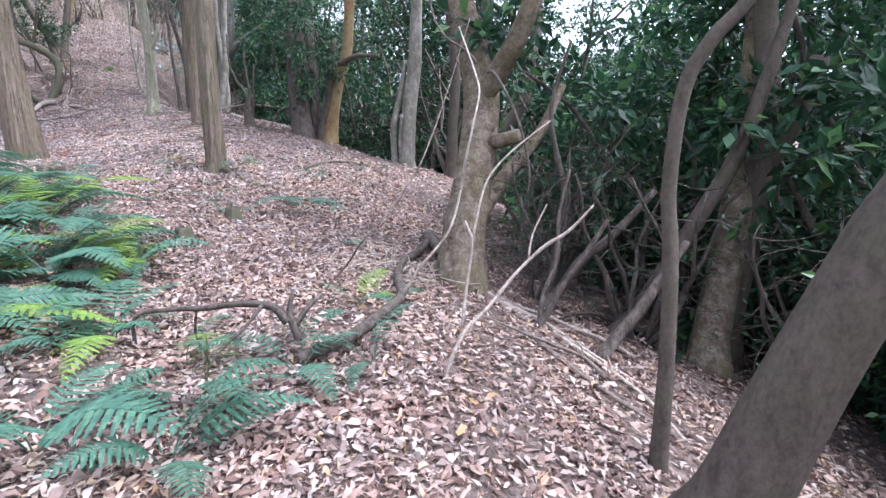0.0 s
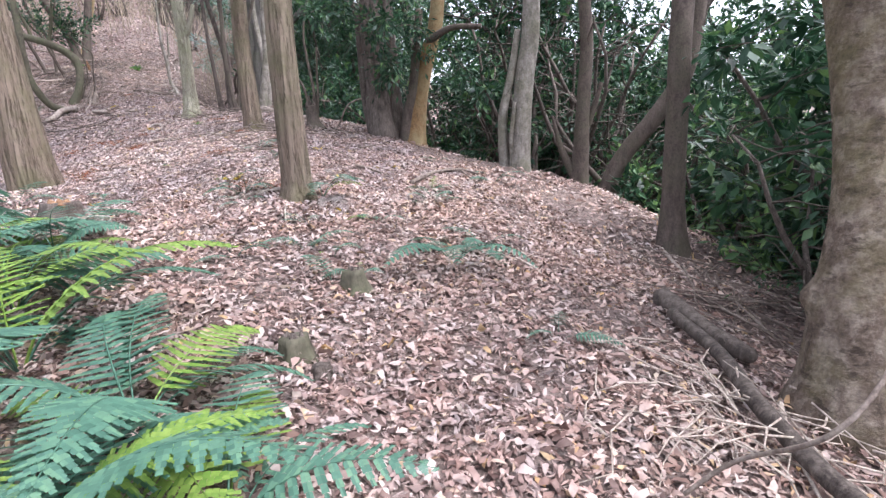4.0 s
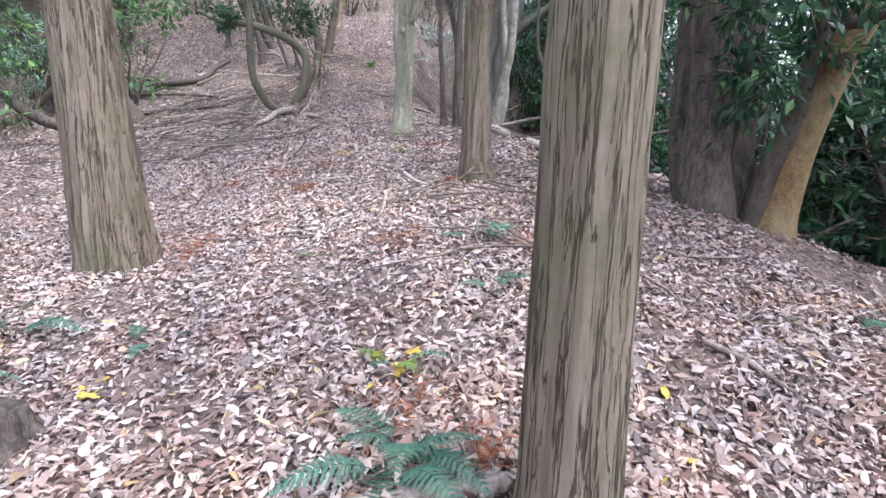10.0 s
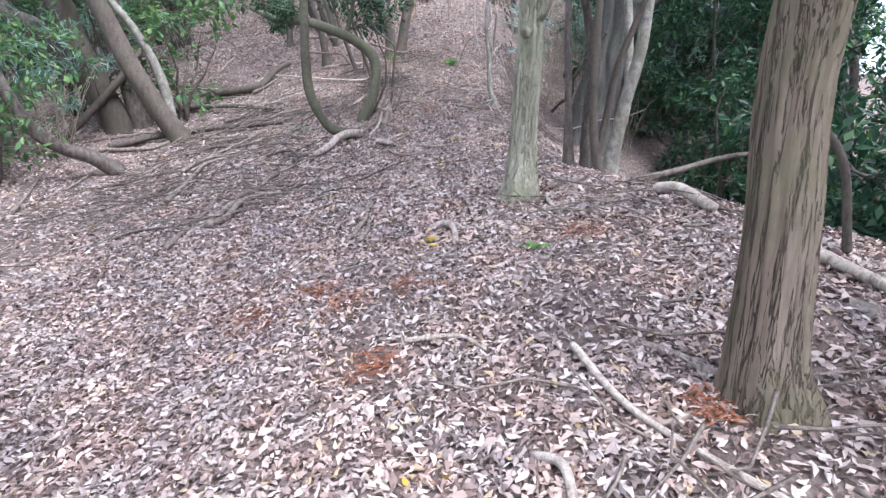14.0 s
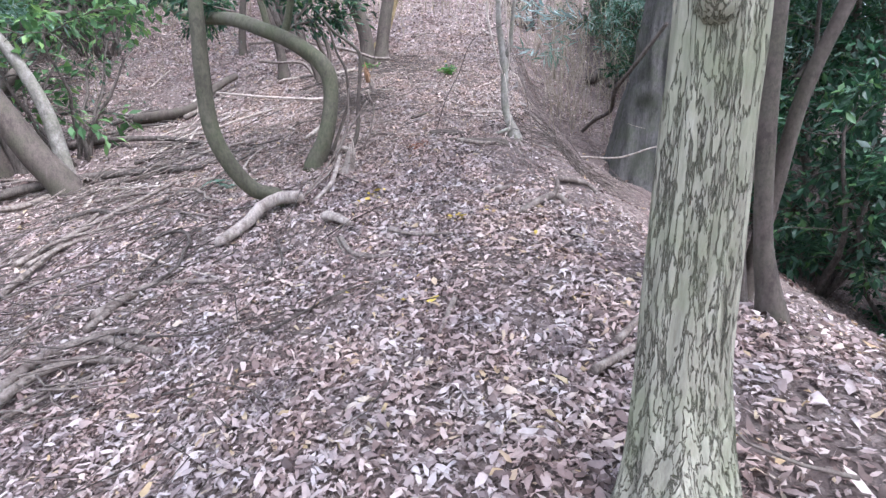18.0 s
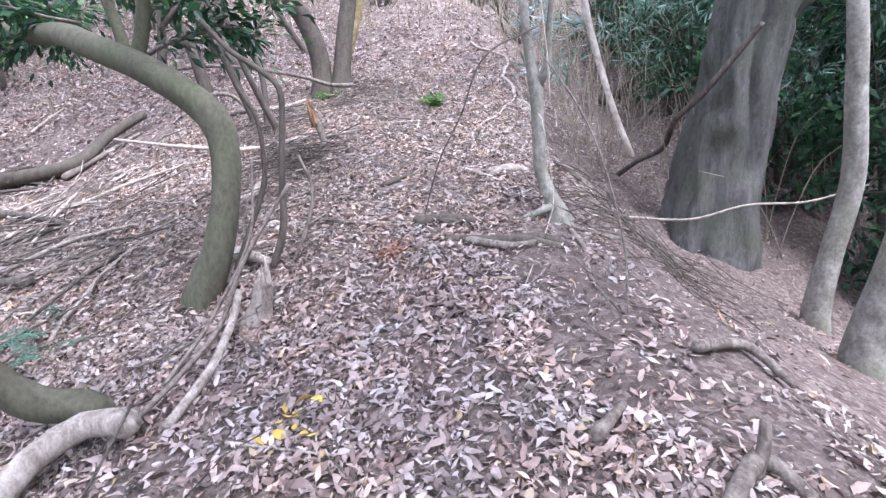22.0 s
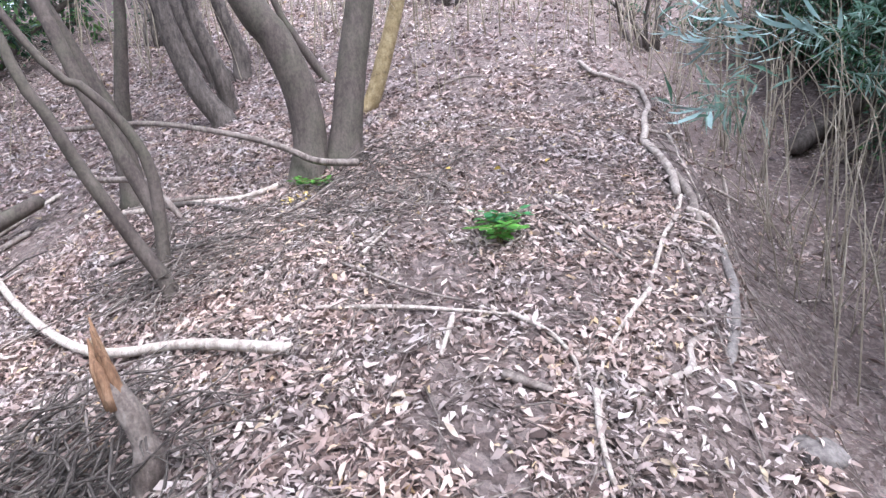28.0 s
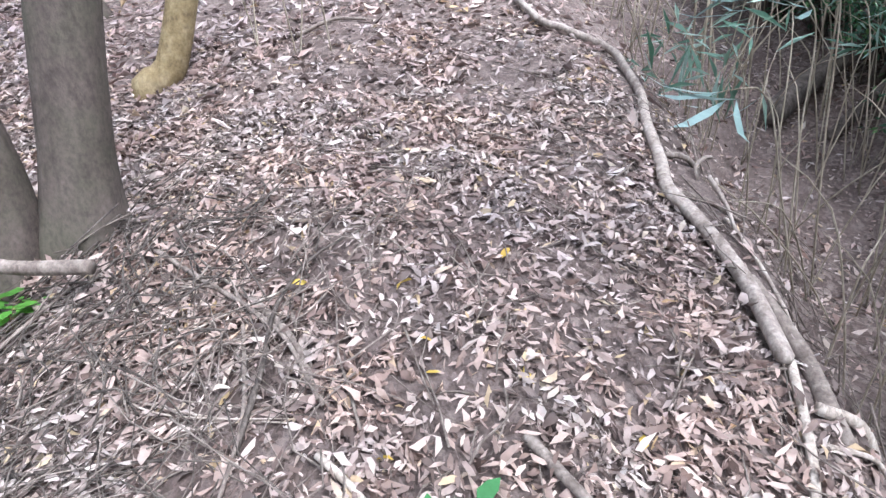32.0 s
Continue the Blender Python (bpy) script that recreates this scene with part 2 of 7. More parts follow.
def soil():
    m = Mat("woodland soil", 0.95, 0.15)
    w = m.place()
    clod = m.noise(9, 8, 0.7, w)
    broad = m.noise(0.5, 4, 0.6, w)
    grit = m.noise(70, 5, 0.75, w)
    earth = m.ramp(clod, (0.25, (0.045, 0.034, 0.030)), (0.5, (0.128, 0.097, 0.086)), (0.75, (0.23, 0.184, 0.166)))
    cell = m.node("TexVoronoi", Scale=30)
    m.link(w, cell.inputs["Vector"])
    old = m.ramp(cell.outputs["Color"], (0.0, (0.05, 0.036, 0.03)), (0.45, (0.17, 0.125, 0.106)), (1.0, (0.42, 0.34, 0.30)))
    c = m.mix(m.ramp(broad, (0.35, (0.25, 0.25, 0.25)), (0.65, (0.8, 0.8, 0.8))), earth, old)
    c = m.mix(0.8, c, m.ramp(grit, (0.35, (0.45, 0.45, 0.45)), (0.62, (1.0, 1.0, 1.0))), "MULTIPLY")
    m.bump(m.mix(0.4, clod, grit), 0.9, 0.03)
    return m.colour(c)


SOIL = soil()

# ---- shared builders ----
def mesh(name, verts, faces, material, smooth=True):
    me = bpy.data.meshes.new(name)
    if isinstance(faces, np.ndarray):
        n, k = faces.shape
        me.vertices.add(len(verts))
        me.vertices.foreach_set("co", np.asarray(verts, np.float32).ravel())
        me.loops.add(n * k)
        me.loops.foreach_set("vertex_index", faces.astype(np.int32).ravel())
        me.polygons.add(n)
        me.polygons.foreach_set("loop_start", np.arange(0, n * k, k, dtype=np.int32))
        me.update(calc_edges=True)
    else:
        me.from_pydata([tuple(v) for v in verts], [], faces)
        me.update()
    me.polygons.foreach_set("use_smooth", np.full(len(me.polygons), smooth))
    me.materials.append(material)
    return me


def part(name, me, parent, label=""):
    ob = new(name, me)
    ob.parent = parent
    return tagged(ob, label)


def empty(name, x, y, z, label, category, group=""):
    ob = new(name)
    ob.empty_display_size = 0.2
    ob.location = (x, y, z)
    return tagged(ob, label, category, group)


# The ground is a spur that climbs along ALONG and falls off to its right (ACROSS).
ALONG, ACROSS = (-0.53, 0.848), (0.848, 0.53)
STATION = (-2.0, 2.0, 6.0, 10.0, 14.0, 18.0, 22.0, 26.0, 30.0, 34.0)
OFFSET = (-14.0, -6.0, -2.0, 0.0, 1.2, 2.4, 4.0, 6.5, 11.0)
PROFILES = (
    (2.92, 1.24, 0.18, -0.22, -0.34, -0.60, -1.05, -2.20, -4.69),
    (2.04, 1.63, 0.57, 0.30, 0.28, 0.04, -0.50, -1.32, -4.31),
    (1.53, 1.76, 0.97, 0.89, 0.77, 0.72, 0.40, -0.13, -3.94),
    (1.45, 1.70, 1.44, 1.64, 1.85, 1.78, 1.63, 0.90, -3.46),
    (1.57, 1.78, 2.03, 2.49, 2.63, 2.70, 2.32, 0.71, -2.88),
    (1.99, 2.27, 2.94, 3.26, 3.28, 2.75, 2.03, 0.65, -1.86),
    (3.06, 3.34, 4.28, 4.50, 4.22, 3.65, 2.66, 1.24, -0.60),
    (5.19, 5.50, 5.83, 5.91, 5.86, 4.95, 4.35, 4.70, 3.60),
    (7.45, 7.60, 7.72, 7.75, 7.44, 6.60, 6.10, 6.50, 5.40),
    (9.76, 9.72, 9.79, 9.70, 8.99, 8.40, 7.90, 8.20, 7.00),
)


def weights(knots, x):
    k = np.array(knots)
    n = len(k)
    slope = np.zeros((n, n))
    for i in range(n):
        a, b = max(i - 1, 0), min(i + 1, n - 1)
        slope[i, a], slope[i, b] = -1 / (k[b] - k[a]), 1 / (k[b] - k[a])
    x = np.clip(x, k[0], k[-1])
    i = np.clip(np.searchsorted(k, x) - 1, 0, n - 2)
    h = k[i + 1] - k[i]
    s = (x - k[i]) / h
    w = np.zeros((len(x), n))
    row = np.arange(len(x))
    w[row, i] += 2 * s**3 - 3 * s**2 + 1
    w[row, i + 1] += 3 * s**2 - 2 * s**3
    w += (h * (s**3 - 2 * s**2 + s))[:, None] * slope[i] + (h * (s**3 - s**2))[:, None] * slope[i + 1]
    return w


def heights(x, y):
    """The ground's height at arrays of places."""
    x, y = np.atleast_1d(np.asarray(x, float)), np.atleast_1d(np.asarray(y, float))
    u, v = ALONG[0] * x + ALONG[1] * y, ACROSS[0] * x + ACROSS[1] * y
    z = np.sum((weights(STATION, u) @ np.array(PROFILES)) * weights(OFFSET, v), axis=1)
    z += 14 * (1 - np.exp(-np.maximum(u - 34, 0) / 22)) - 3 * (1 - np.exp(-np.maximum(-2 - u, 0) / 12))
    z -= 9 * (1 - np.exp(-np.maximum(v - 11, 0) / 14)) + 4 * (1 - np.exp(-np.maximum(-14 - v, 0) / 20))
    # the worn edge: a scarp that drops into the gully beside the upper path
    edge = 1.45 - 0.25 * np.clip((u - 20.5) / 2, 0, 1) + 0.30 * np.clip((u - 24.2) / 2, 0, 1) + 0.05 * np.sin(2.1 * u) + 0.04 * np.sin(5.3 * u + 1)
    drop = 0.50 * np.clip((u - 19.0) / 3, 0, 1) * np.clip((32 - u) / 4, 0, 1)
    face = np.clip((v - edge) / 0.34, 0, 1)
    back = np.clip((v - edge - 0.4) / 3.2, 0, 1)
    z -= drop * face * face * (3 - 2 * face) * (1 - back * back * (3 - 2 * back))
    z += 0.05 * np.clip((u - 19) / 3, 0, 1) * np.sin(np.pi * np.clip((v - edge) / 2.2, 0, 1)) * (np.sin(9 * u + 3 * v) + np.sin(5 * u - 7 * v))
    return z + 0.016 * np.sin(2.3 * x + 0.7 * y) + 0.014 * np.sin(3.7 * y - 1.3 * x + 1) + 0.009 * np.sin(7.1 * x + 5.3 * y) + 0.007 * np.sin(11 * y - 6 * x)


def gz(x, y):
    return float(heights(x, y)[0])


def uv(u, v):
    return ALONG[0] * u + ACROSS[0] * v, ALONG[1] * u + ACROSS[1] * v


def build_ground():
    def axis(lo, hi, step, far):
        mid = np.arange(lo, hi, step)
        out = np.cumsum(step * 1.14 ** np.arange(1, 48))
        out = out[out < far]
        return np.concatenate([lo - out[::-1], mid, hi + out])
    us, vs = axis(-3, 31, 0.13, 420), axis(-7, 6, 0.11, 420)
    uu, vv = np.meshgrid(us, vs, indexing="ij")
    x, y = uv(uu.ravel(), vv.ravel())
    z = heights(x, y)
    n, m = len(us), len(vs)
    i = np.arange(n * m).reshape(n, m)
    f = np.stack([i[:-1, :-1], i[:-1, 1:], i[1:, 1:], i[1:, :-1]], -1).reshape(-1, 4)
    ob = new("ground", mesh("ground", np.stack([x, y, z], 1), f[:, ::-1], SOIL))
    tagged(ob, "brown woodland soil on a climbing spur with old leaf litter", "ground", kind="structure")


build_ground()


def spine(points, step, fine=99):
    """A smooth line through points (x, y, z, radius), cut about every step metres (five times coarser after the first fine stretches)."""
    p = np.array(points, float)
    q = np.vstack([2 * p[0] - p[1], p, 2 * p[-1] - p[-2]])
    out = []
    for i in range(1, len(q) - 2):
        a, b, c, d = q[i - 1], q[i], q[i + 1], q[i + 2]
        n = max(1, int(np.linalg.norm(c[:3] - b[:3]) / (step if i <= fine else step * 5) + 0.5))
        for k in range(n):
            s = k / n
            r = 0.5 * (2 * b + (c - a) * s + (2 * a - 5 * b + 4 * c - d) * s * s + (3 * b - a - 3 * c + d) * s**3)
            r[3] = b[3] + (c[3] - b[3]) * s
            out.append(r)
    out.append(q[-2])
    return np.array(out)


def tube(points, sides=8, step=0.1, ridges=0, depth=0.0, lumps=0.0, seed=0, flare=0.0, knots=0, fine=99):
    """A tapered stem. ridges and depth: furrows along it; lumps: uneven swelling; flare: root spurs at its foot; knots: round knobs."""
    rng = np.random.default_rng(seed)
    p = spine(points, step, fine)
    n = len(p)
    t = np.gradient(p[:, :3], axis=0)
    t /= np.linalg.norm(t, axis=1)[:, None] + 1e-9
    ref = np.array([1.0, 0.0, 0.0]) if abs(t[0][0]) < 0.8 else np.array([0.0, 1.0, 0.0])
    rows = []
    a = np.linspace(0, 2 * math.pi, sides, endpoint=False)
    ph = rng.uniform(0, 6.28, 12)
    length = np.concatenate([[0], np.cumsum(np.linalg.norm(np.diff(p[:, :3], axis=0), axis=1))])
    knob = [(rng.uniform(0.1, 0.95) * length[-1], rng.uniform(0, 6.28), rng.uniform(0.15, 0.45), rng.uniform(0.04, 0.09)) for _ in range(knots)]
    for i in range(n):
        e1 = ref - t[i] * np.dot(ref, t[i])
        e1 /= np.linalg.norm(e1)
        ref = e1
        e2 = np.cross(t[i], e1)
        s, r = length[i], p[i][3]
        k = np.ones(sides)
        if ridges:
            w = a * ridges + 1.3 * np.sin(s * 2.1 + ph[0] + 2 * a) + 0.8 * np.sin(s * 5.3 + ph[1] + 3 * a)
            k += depth * (np.abs(np.sin(w / 2)) - 0.6) + 0.5 * depth * (np.abs(np.sin(w * 1.37 + s * 1.1)) - 0.6)
        if lumps:
            k += lumps * (np.sin(2 * a + ph[2] + s * 1.9) * 0.5 + np.sin(3 * a + ph[3] - s * 3.1) * 0.3 + np.sin(a + ph[4] + s * 4.7) * 0.3)
        if flare:
            k += flare * math.exp(-s / 0.16) * (0.35 + np.maximum(0, np.sin(a * 5 + ph[5])) * 0.75 + 0.3 * np.sin(2 * a + ph[6]))
        for ks, ka, kw, kd in knob:
            da = np.angle(np.exp(1j * (a - ka)))
            k += 3.2 * kd * np.exp(-(da / kw) ** 2 - ((s - ks) / 0.07) ** 2)
        rows.append(p[i][:3] + (np.cos(a) * k * r)[:, None] * e1 + (np.sin(a) * k * r)[:, None] * e2)
    v = np.vstack(rows + [p[:1, :3], p[-1:, :3]])
    i = np.arange(n * sides).reshape(n, sides)
    j = np.roll(i, -1, axis=1)
    f = np.stack([i[:-1], j[:-1], j[1:], i[1:]], -1).reshape(-1, 4).tolist()
    f += [[int(j[0][k]), int(i[0][k]), n * sides] for k in range(sides)] + [[int(i[-1][k]), int(j[-1][k]), n * sides + 1] for k in range(sides)]
    return v, f


def joined(pieces):
    vs, fs, at = [], [], 0
    for v, f in pieces:
        vs.append(np.asarray(v))
        fs += [[k + at for k in q] for q in f]
        at += len(v)
    return np.vstack(vs), fs


def unit(v):
    return v / (np.linalg.norm(v, axis=-1, keepdims=True) + 1e-9)


def leaves(at, way, up, length, width, curl=0.1, full=False, crumple=None):
    """Leaf blades at places, pointing along way, facing up. full: six corners and a bent blade, else a folded kite. crumple: a generator that makes each dry blade uneven."""
    n = len(at)
    way = unit(way)
    side = unit(np.cross(way, up))
    up = np.cross(side, way)
    L, W, K = [np.broadcast_to(np.asarray(q, float), n)[:, None] for q in (length, width, curl)]
    if full:
        rows = [(0, 0, 0), (0.30, 0.5, 0.5), (0.30, -0.5, 0.5), (0.68, 0.42, 0.6), (0.68, -0.42, 0.6), (1, 0, -0.2)]
        v = np.stack([at + way * L * a + side * W * b + up * L * K * c for a, b, c in rows], 1)
        if crumple is not None:
            j = crumple.normal(0, 1, (n, 6, 3)) * np.array([0.08, 0.13, 0.24])
            j[:, 0] *= 0.3
            v += way[:, None] * L[:, None] * j[:, :, :1] + side[:, None] * W[:, None] * j[:, :, 1:2] + up[:, None] * W[:, None] * j[:, :, 2:]
        base = np.arange(n)[:, None] * 6
        tri = np.concatenate([base + np.array([0, 2, 1]), base + np.array([1, 2, 4]), base + np.array([1, 4, 3]), base + np.array([3, 4, 5])], 0)
        return v.reshape(-1, 3), tri
    rows = [(0, 0, 0), (0.45, 0.5, 0.6), (1, 0, -0.6), (0.45, -0.5, 0.6)]
    v = np.stack([at + way * L * a + side * W * b + up * L * K * c for a, b, c in rows], 1)
    if crumple is not None:
        j = crumple.normal(0, 1, (n, 4, 2)) * np.array([0.11, 0.16])
        v += way[:, None] * L[:, None] * j[:, :, :1] + up[:, None] * W[:, None] * j[:, :, 1:]
    base = np.arange(n)[:, None] * 4
    tri = np.concatenate([base + np.array([0, 2, 1]), base + np.array([0, 3, 2])], 0)
    return v.reshape(-1, 3), tri


def branching(rng, start, way, length, r, droop=0.1, kinks=5):
    """A crooked branch line of points with radius."""
    p, d = np.array(start, float), unit(np.array(way, float))
    out = [(*p, r)]
    for k in range(kinks):
        d = unit(d + rng.normal(0, 0.22, 3) - np.array([0, 0, droop * 0.3]))
        p = p + d * length / kinks
        out.append((*p, r * (1 - 0.75 * (k + 1) / kinks)))
    return out


def foliage(rng, lines, count, spread, size, slim=0.45, first=0.35):
    """Leaves round the outer parts of branch lines."""
    pts, ways = [], []
    for l in lines:
        q = spine(l, 0.08)[:, :3]
        q = q[int(len(q) * first):]
        pts.append(q)
        ways.append(unit(np.gradient(q, axis=0)) if len(q) > 1 else np.zeros_like(q))
    pts, ways = np.vstack(pts), np.vstack(ways)
    i = rng.integers(0, len(pts), count)
    out = rng.normal(0, 1, (count, 3))
    at = pts[i] + unit(out) * (np.abs(rng.normal(0, spread, count)))[:, None]
    way = unit(out) * 0.9 + ways[i] * 0.8 + np.array([0, 0, -0.25])
    up = rng.normal(0, 0.45, (count, 3)) + np.array([0, 0, 1])
    s = size * rng.uniform(0.6, 1.3, count)
    return leaves(at, way, up, s, s * slim, rng.uniform(-0.02, 0.16, count))

# ---- trees ----
def crown(rng, trunk, number, reach, count, size, start=0.55, lift=0.35):
    """Limbs out of the upper trunk and the leaves on them: limb lines and leaf mesh."""
    q = spine(trunk, 0.2)
    lines = []
    for k in range(number):
        p = q[int(len(q) * (start + (0.98 - start) * k / max(1, number - 1)))]
        a = rng.uniform(0, 6.28)
        way = (math.cos(a), math.sin(a), rng.uniform(0.1, 0.6) + lift)
        l = branching(rng, p[:3], way, reach * rng.uniform(0.7, 1.2), max(0.012, p[3] * 0.5), 0.15, 5)
        lines.append(l)
        for m in (2, 3, 4):
            b = l[m]
            w = np.array(l[m][:3]) - np.array(l[m - 1][:3])
            lines.append(branching(rng, b[:3], unit(w) + rng.normal(0, 0.7, 3), reach * 0.45, b[3] * 0.6, 0.1, 3))
    return lines, foliage(rng, lines, count, 0.16, size)


def tree(name, label, material, points, seed, top=9.0, leaf=None, number=7, reach=2.0, count=1600, size=0.14, sides=14, step=0.12,
         limbs=(), category="tree", group="", limb_material=None, **shape):
    """A tree: its trunk through the given points and on up to top metres above its foot, limbs, and a crown of leaves."""
    rng = np.random.default_rng(seed)
    x, y, z, r = points[0]
    z0 = min(gz(x, y), z + 0.25)
    root = empty(name, x, y, z0, label, category, group)
    pts = [(0.0, 0.0, -0.12 - 0.9 * r * (r > 0.2), r * 1.04)] + [(a - x, b - y, max(c - z0, 0.02), d) for a, b, c, d in points]
    pts = [pts[0]] + [p for i, p in enumerate(pts[1:]) if i == 0 or p[2] > 0.06 or len(points) < 4]
    seen = len(pts)
    if top:
        e, f = np.array(pts[-1]), np.array(pts[-2])
        d = unit(e[:3] - f[:3])
        while e[2] < top:
            d = unit(d * 0.85 + np.array([0, 0, 0.5]) + rng.normal(0, 0.10, 3))
            e = np.array([*(e[:3] + d * 1.1), max(0.02, e[3] - (points[-1][3] - 0.02) / max(2.0, (top - pts[seen - 1][2]) / 1.0))])
            pts.append(tuple(e))
    part("trunk", mesh("trunk", *tube(pts, sides, step, seed=seed, fine=seen, **shape), material), root)
    for l in limbs:
        l = [(a - x, b - y, c - z0, d) for a, b, c, d in l]
        part("limb", mesh("limb", *tube(l, 9, 0.08, lumps=0.05, seed=seed + 7), limb_material or material), root)
    # Crowns are mostly unseen; several are made larger only to shade the ground.
    if leaf is not None and top:
        lines, lf = crown(rng, pts[seen - 2:], number, reach, count, size, 0.5)
        part("branchwork", mesh("branchwork", *joined([tube(l, 4, 0.6, seed=seed) for l in lines]), material), root)["kind"] = "stuff"
        part("crown", mesh("crown", *lf, leaf, False), root)
    return root


CYP = "straight cypress with grey-brown fibrous peeling bark"
tree("cypress_tree", CYP + ", ferny foot", CYPRESS, [(-3.43, 7.78, 1.36, 0.172), (-3.43, 7.78, 1.58, 0.144), (-3.44, 7.78, 2.18, 0.135), (-3.44, 7.78, 2.99, 0.132)], 1, 13, GLOSSY, 12, 1.6, 3000, 0.12, 72, 0.05, group="cypress trunks", ridges=17, depth=0.055, lumps=0.02, flare=0.42)
tree("cypress_tree", CYP + ", wide flared foot", CYPRESS, [(-7.00, 8.70, 1.63, 0.27), (-7.02, 8.67, 1.99, 0.25), (-7.04, 8.64, 2.71, 0.218), (-7.07, 8.59, 3.60, 0.200)], 2, 14, GLOSSY, 12, 2.0, 3000, 0.13, 80, 0.05, group="cypress trunks", ridges=19, depth=0.06, lumps=0.03, flare=0.75)
# big-leaved crown above the view, thickened to shade the path uphill
tree("cypress_tree", CYP + ", dark furrows", CYPRESS, [(-5.09, 10.93, 2.29, 0.165), (-5.11, 10.92, 2.50, 0.138), (-5.12, 10.92, 3.00, 0.122), (-5.14, 10.92, 3.65, 0.117)], 3, 12, GLOSSY, 14, 2.2, 6000, 0.17, 72, 0.05, group="cypress trunks", ridges=15, depth=0.08, lumps=0.03, flare=0.55)
# unseen crown, likewise thickened for shade uphill
tree("broadleaf_tree", "grey deeply furrowed trunk with a mossy flared foot and roots", GREY_BARK, [(-7.22, 13.06, 2.74, 0.175), (-7.235, 13.09, 2.93, 0.146), (-7.265, 13.15, 3.29, 0.122), (-7.26, 13.175, 3.89, 0.117), (-7.255, 13.175, 4.35, 0.114)], 4, 10, GLOSSY, 11, 2.8, 5000, 0.16, 72, 0.04, ridges=11, depth=0.10, lumps=0.05, flare=0.6,
     limbs=[[(-7.24, 13.16, 4.18, 0.05), (-7.25, 13.06, 4.22, 0.055), (-7.25, 13.0, 4.25, 0.02)], [(-7.2, 13.16, 4.3, 0.05), (-7.08, 13.15, 4.5, 0.05), (-6.95, 13.15, 4.9, 0.035)]])
# crown enlarged out of view to darken the slope by the start
tree("knobby_tree", "thick mottled trunk with knobs and scars, forking overhead", KNOB_BARK, [(0.12, 5.06, 0.17, 0.295), (0.17, 5.09, 0.61, 0.24), (0.27, 5.22, 1.28, 0.195), (0.36, 5.40, 1.83, 0.178), (0.38, 5.50, 2.27, 0.172), (0.26, 5.55, 2.75, 0.13), (0.12, 5.6, 3.5, 0.11)], 5, 9, GLOSSY, 9, 2.6, 5000, 0.15, 56, 0.04,
     limbs=[[(0.34, 5.48, 2.1, 0.12), (0.52, 5.3, 2.33, 0.11), (0.75, 5.0, 2.75, 0.09), (0.95, 4.95, 3.5, 0.07), (1.1, 5.0, 4.4, 0.05)], [(0.32, 5.28, 0.95, 0.10), (0.62, 5.42, 1.35, 0.075), (0.98, 5.6, 1.75, 0.06), (1.3, 5.9, 2.3, 0.04)], [(0.32, 5.36, 1.68, 0.085), (0.55, 5.2, 1.7, 0.075), (0.72, 5.1, 1.74, 0.07)], [(0.2, 5.24, 0.92, 0.11), (0.27, 5.13, 0.98, 0.135), (0.31, 5.08, 1.02, 0.10), (0.33, 5.06, 1.03, 0.05)]],
     lumps=0.12, flare=0.5, knots=26, ridges=5, depth=0.05)
tree("broadleaf_tree", "slender grey trunk at the edge of the slope", SMOOTH_BARK, [(0.52, 8.42, 0.58, 0.16), (0.53, 8.42, 1.13, 0.119), (0.54, 8.41, 1.74, 0.117), (0.56, 8.40, 2.77, 0.115)], 6, 9, GLOSSY, 8, 2.2, 2400, 0.12, 28, 0.08, lumps=0.05, flare=0.5)
tree("leaning_tree", "grey trunk leaning out over the slope", SMOOTH_BARK, [(0.52, 11.19, 0.90, 0.16), (0.59, 11.17, 1.21, 0.141), (0.82, 11.10, 1.63, 0.134), (1.18, 10.99, 2.09, 0.130), (1.56, 10.88, 2.66, 0.125), (1.68, 10.84, 3.21, 0.115)], 7, 7, GLOSSY, 7, 2.2, 2400, 0.12, 20, 0.1, lumps=0.06, flare=0.4)
tree("broadleaf_tree", "slim crooked trunk with a broken side stub", SMOOTH_BARK, [(0.07, 11.21, 1.13, 0.14), (0.12, 11.19, 1.89, 0.12), (0.17, 11.18, 2.64, 0.11), (0.21, 11.17, 3.42, 0.10)], 8, 8, GLOSSY, 7, 2.0, 2200, 0.12, 20, 0.1,
     limbs=[[(0.02, 11.2, 1.2, 0.07), (-0.2, 11.25, 1.75, 0.05), (-0.32, 11.3, 2.25, 0.02)], [(0.15, 11.2, 1.9, 0.06), (0.3, 11.15, 2.3, 0.05), (0.42, 11.1, 2.7, 0.03)]], lumps=0.08, flare=0.5)
tree("broadleaf_tree", "pale grey-brown trunk with a slim second stem", PALE_BARK, [(-0.86, 11.31, 1.33, 0.18), (-0.82, 11.30, 2.16, 0.158), (-0.74, 11.29, 2.93, 0.150), (-0.64, 11.28, 3.52, 0.137)], 9, 9, GLOSSY, 8, 2.0, 2200, 0.12, 24, 0.08,
     limbs=[[(-1.10, 11.35, 1.3, 0.09), (-1.13, 11.32, 1.8, 0.08), (-1.11, 11.30, 2.33, 0.075), (-0.96, 11.29, 2.94, 0.065), (-0.84, 11.28, 3.6, 0.05)], [(-0.95, 11.3, 1.4, 0.05), (-1.0, 11.2, 1.9, 0.035), (-0.93, 11.15, 2.5, 0.03)]], lumps=0.07, flare=0.4)
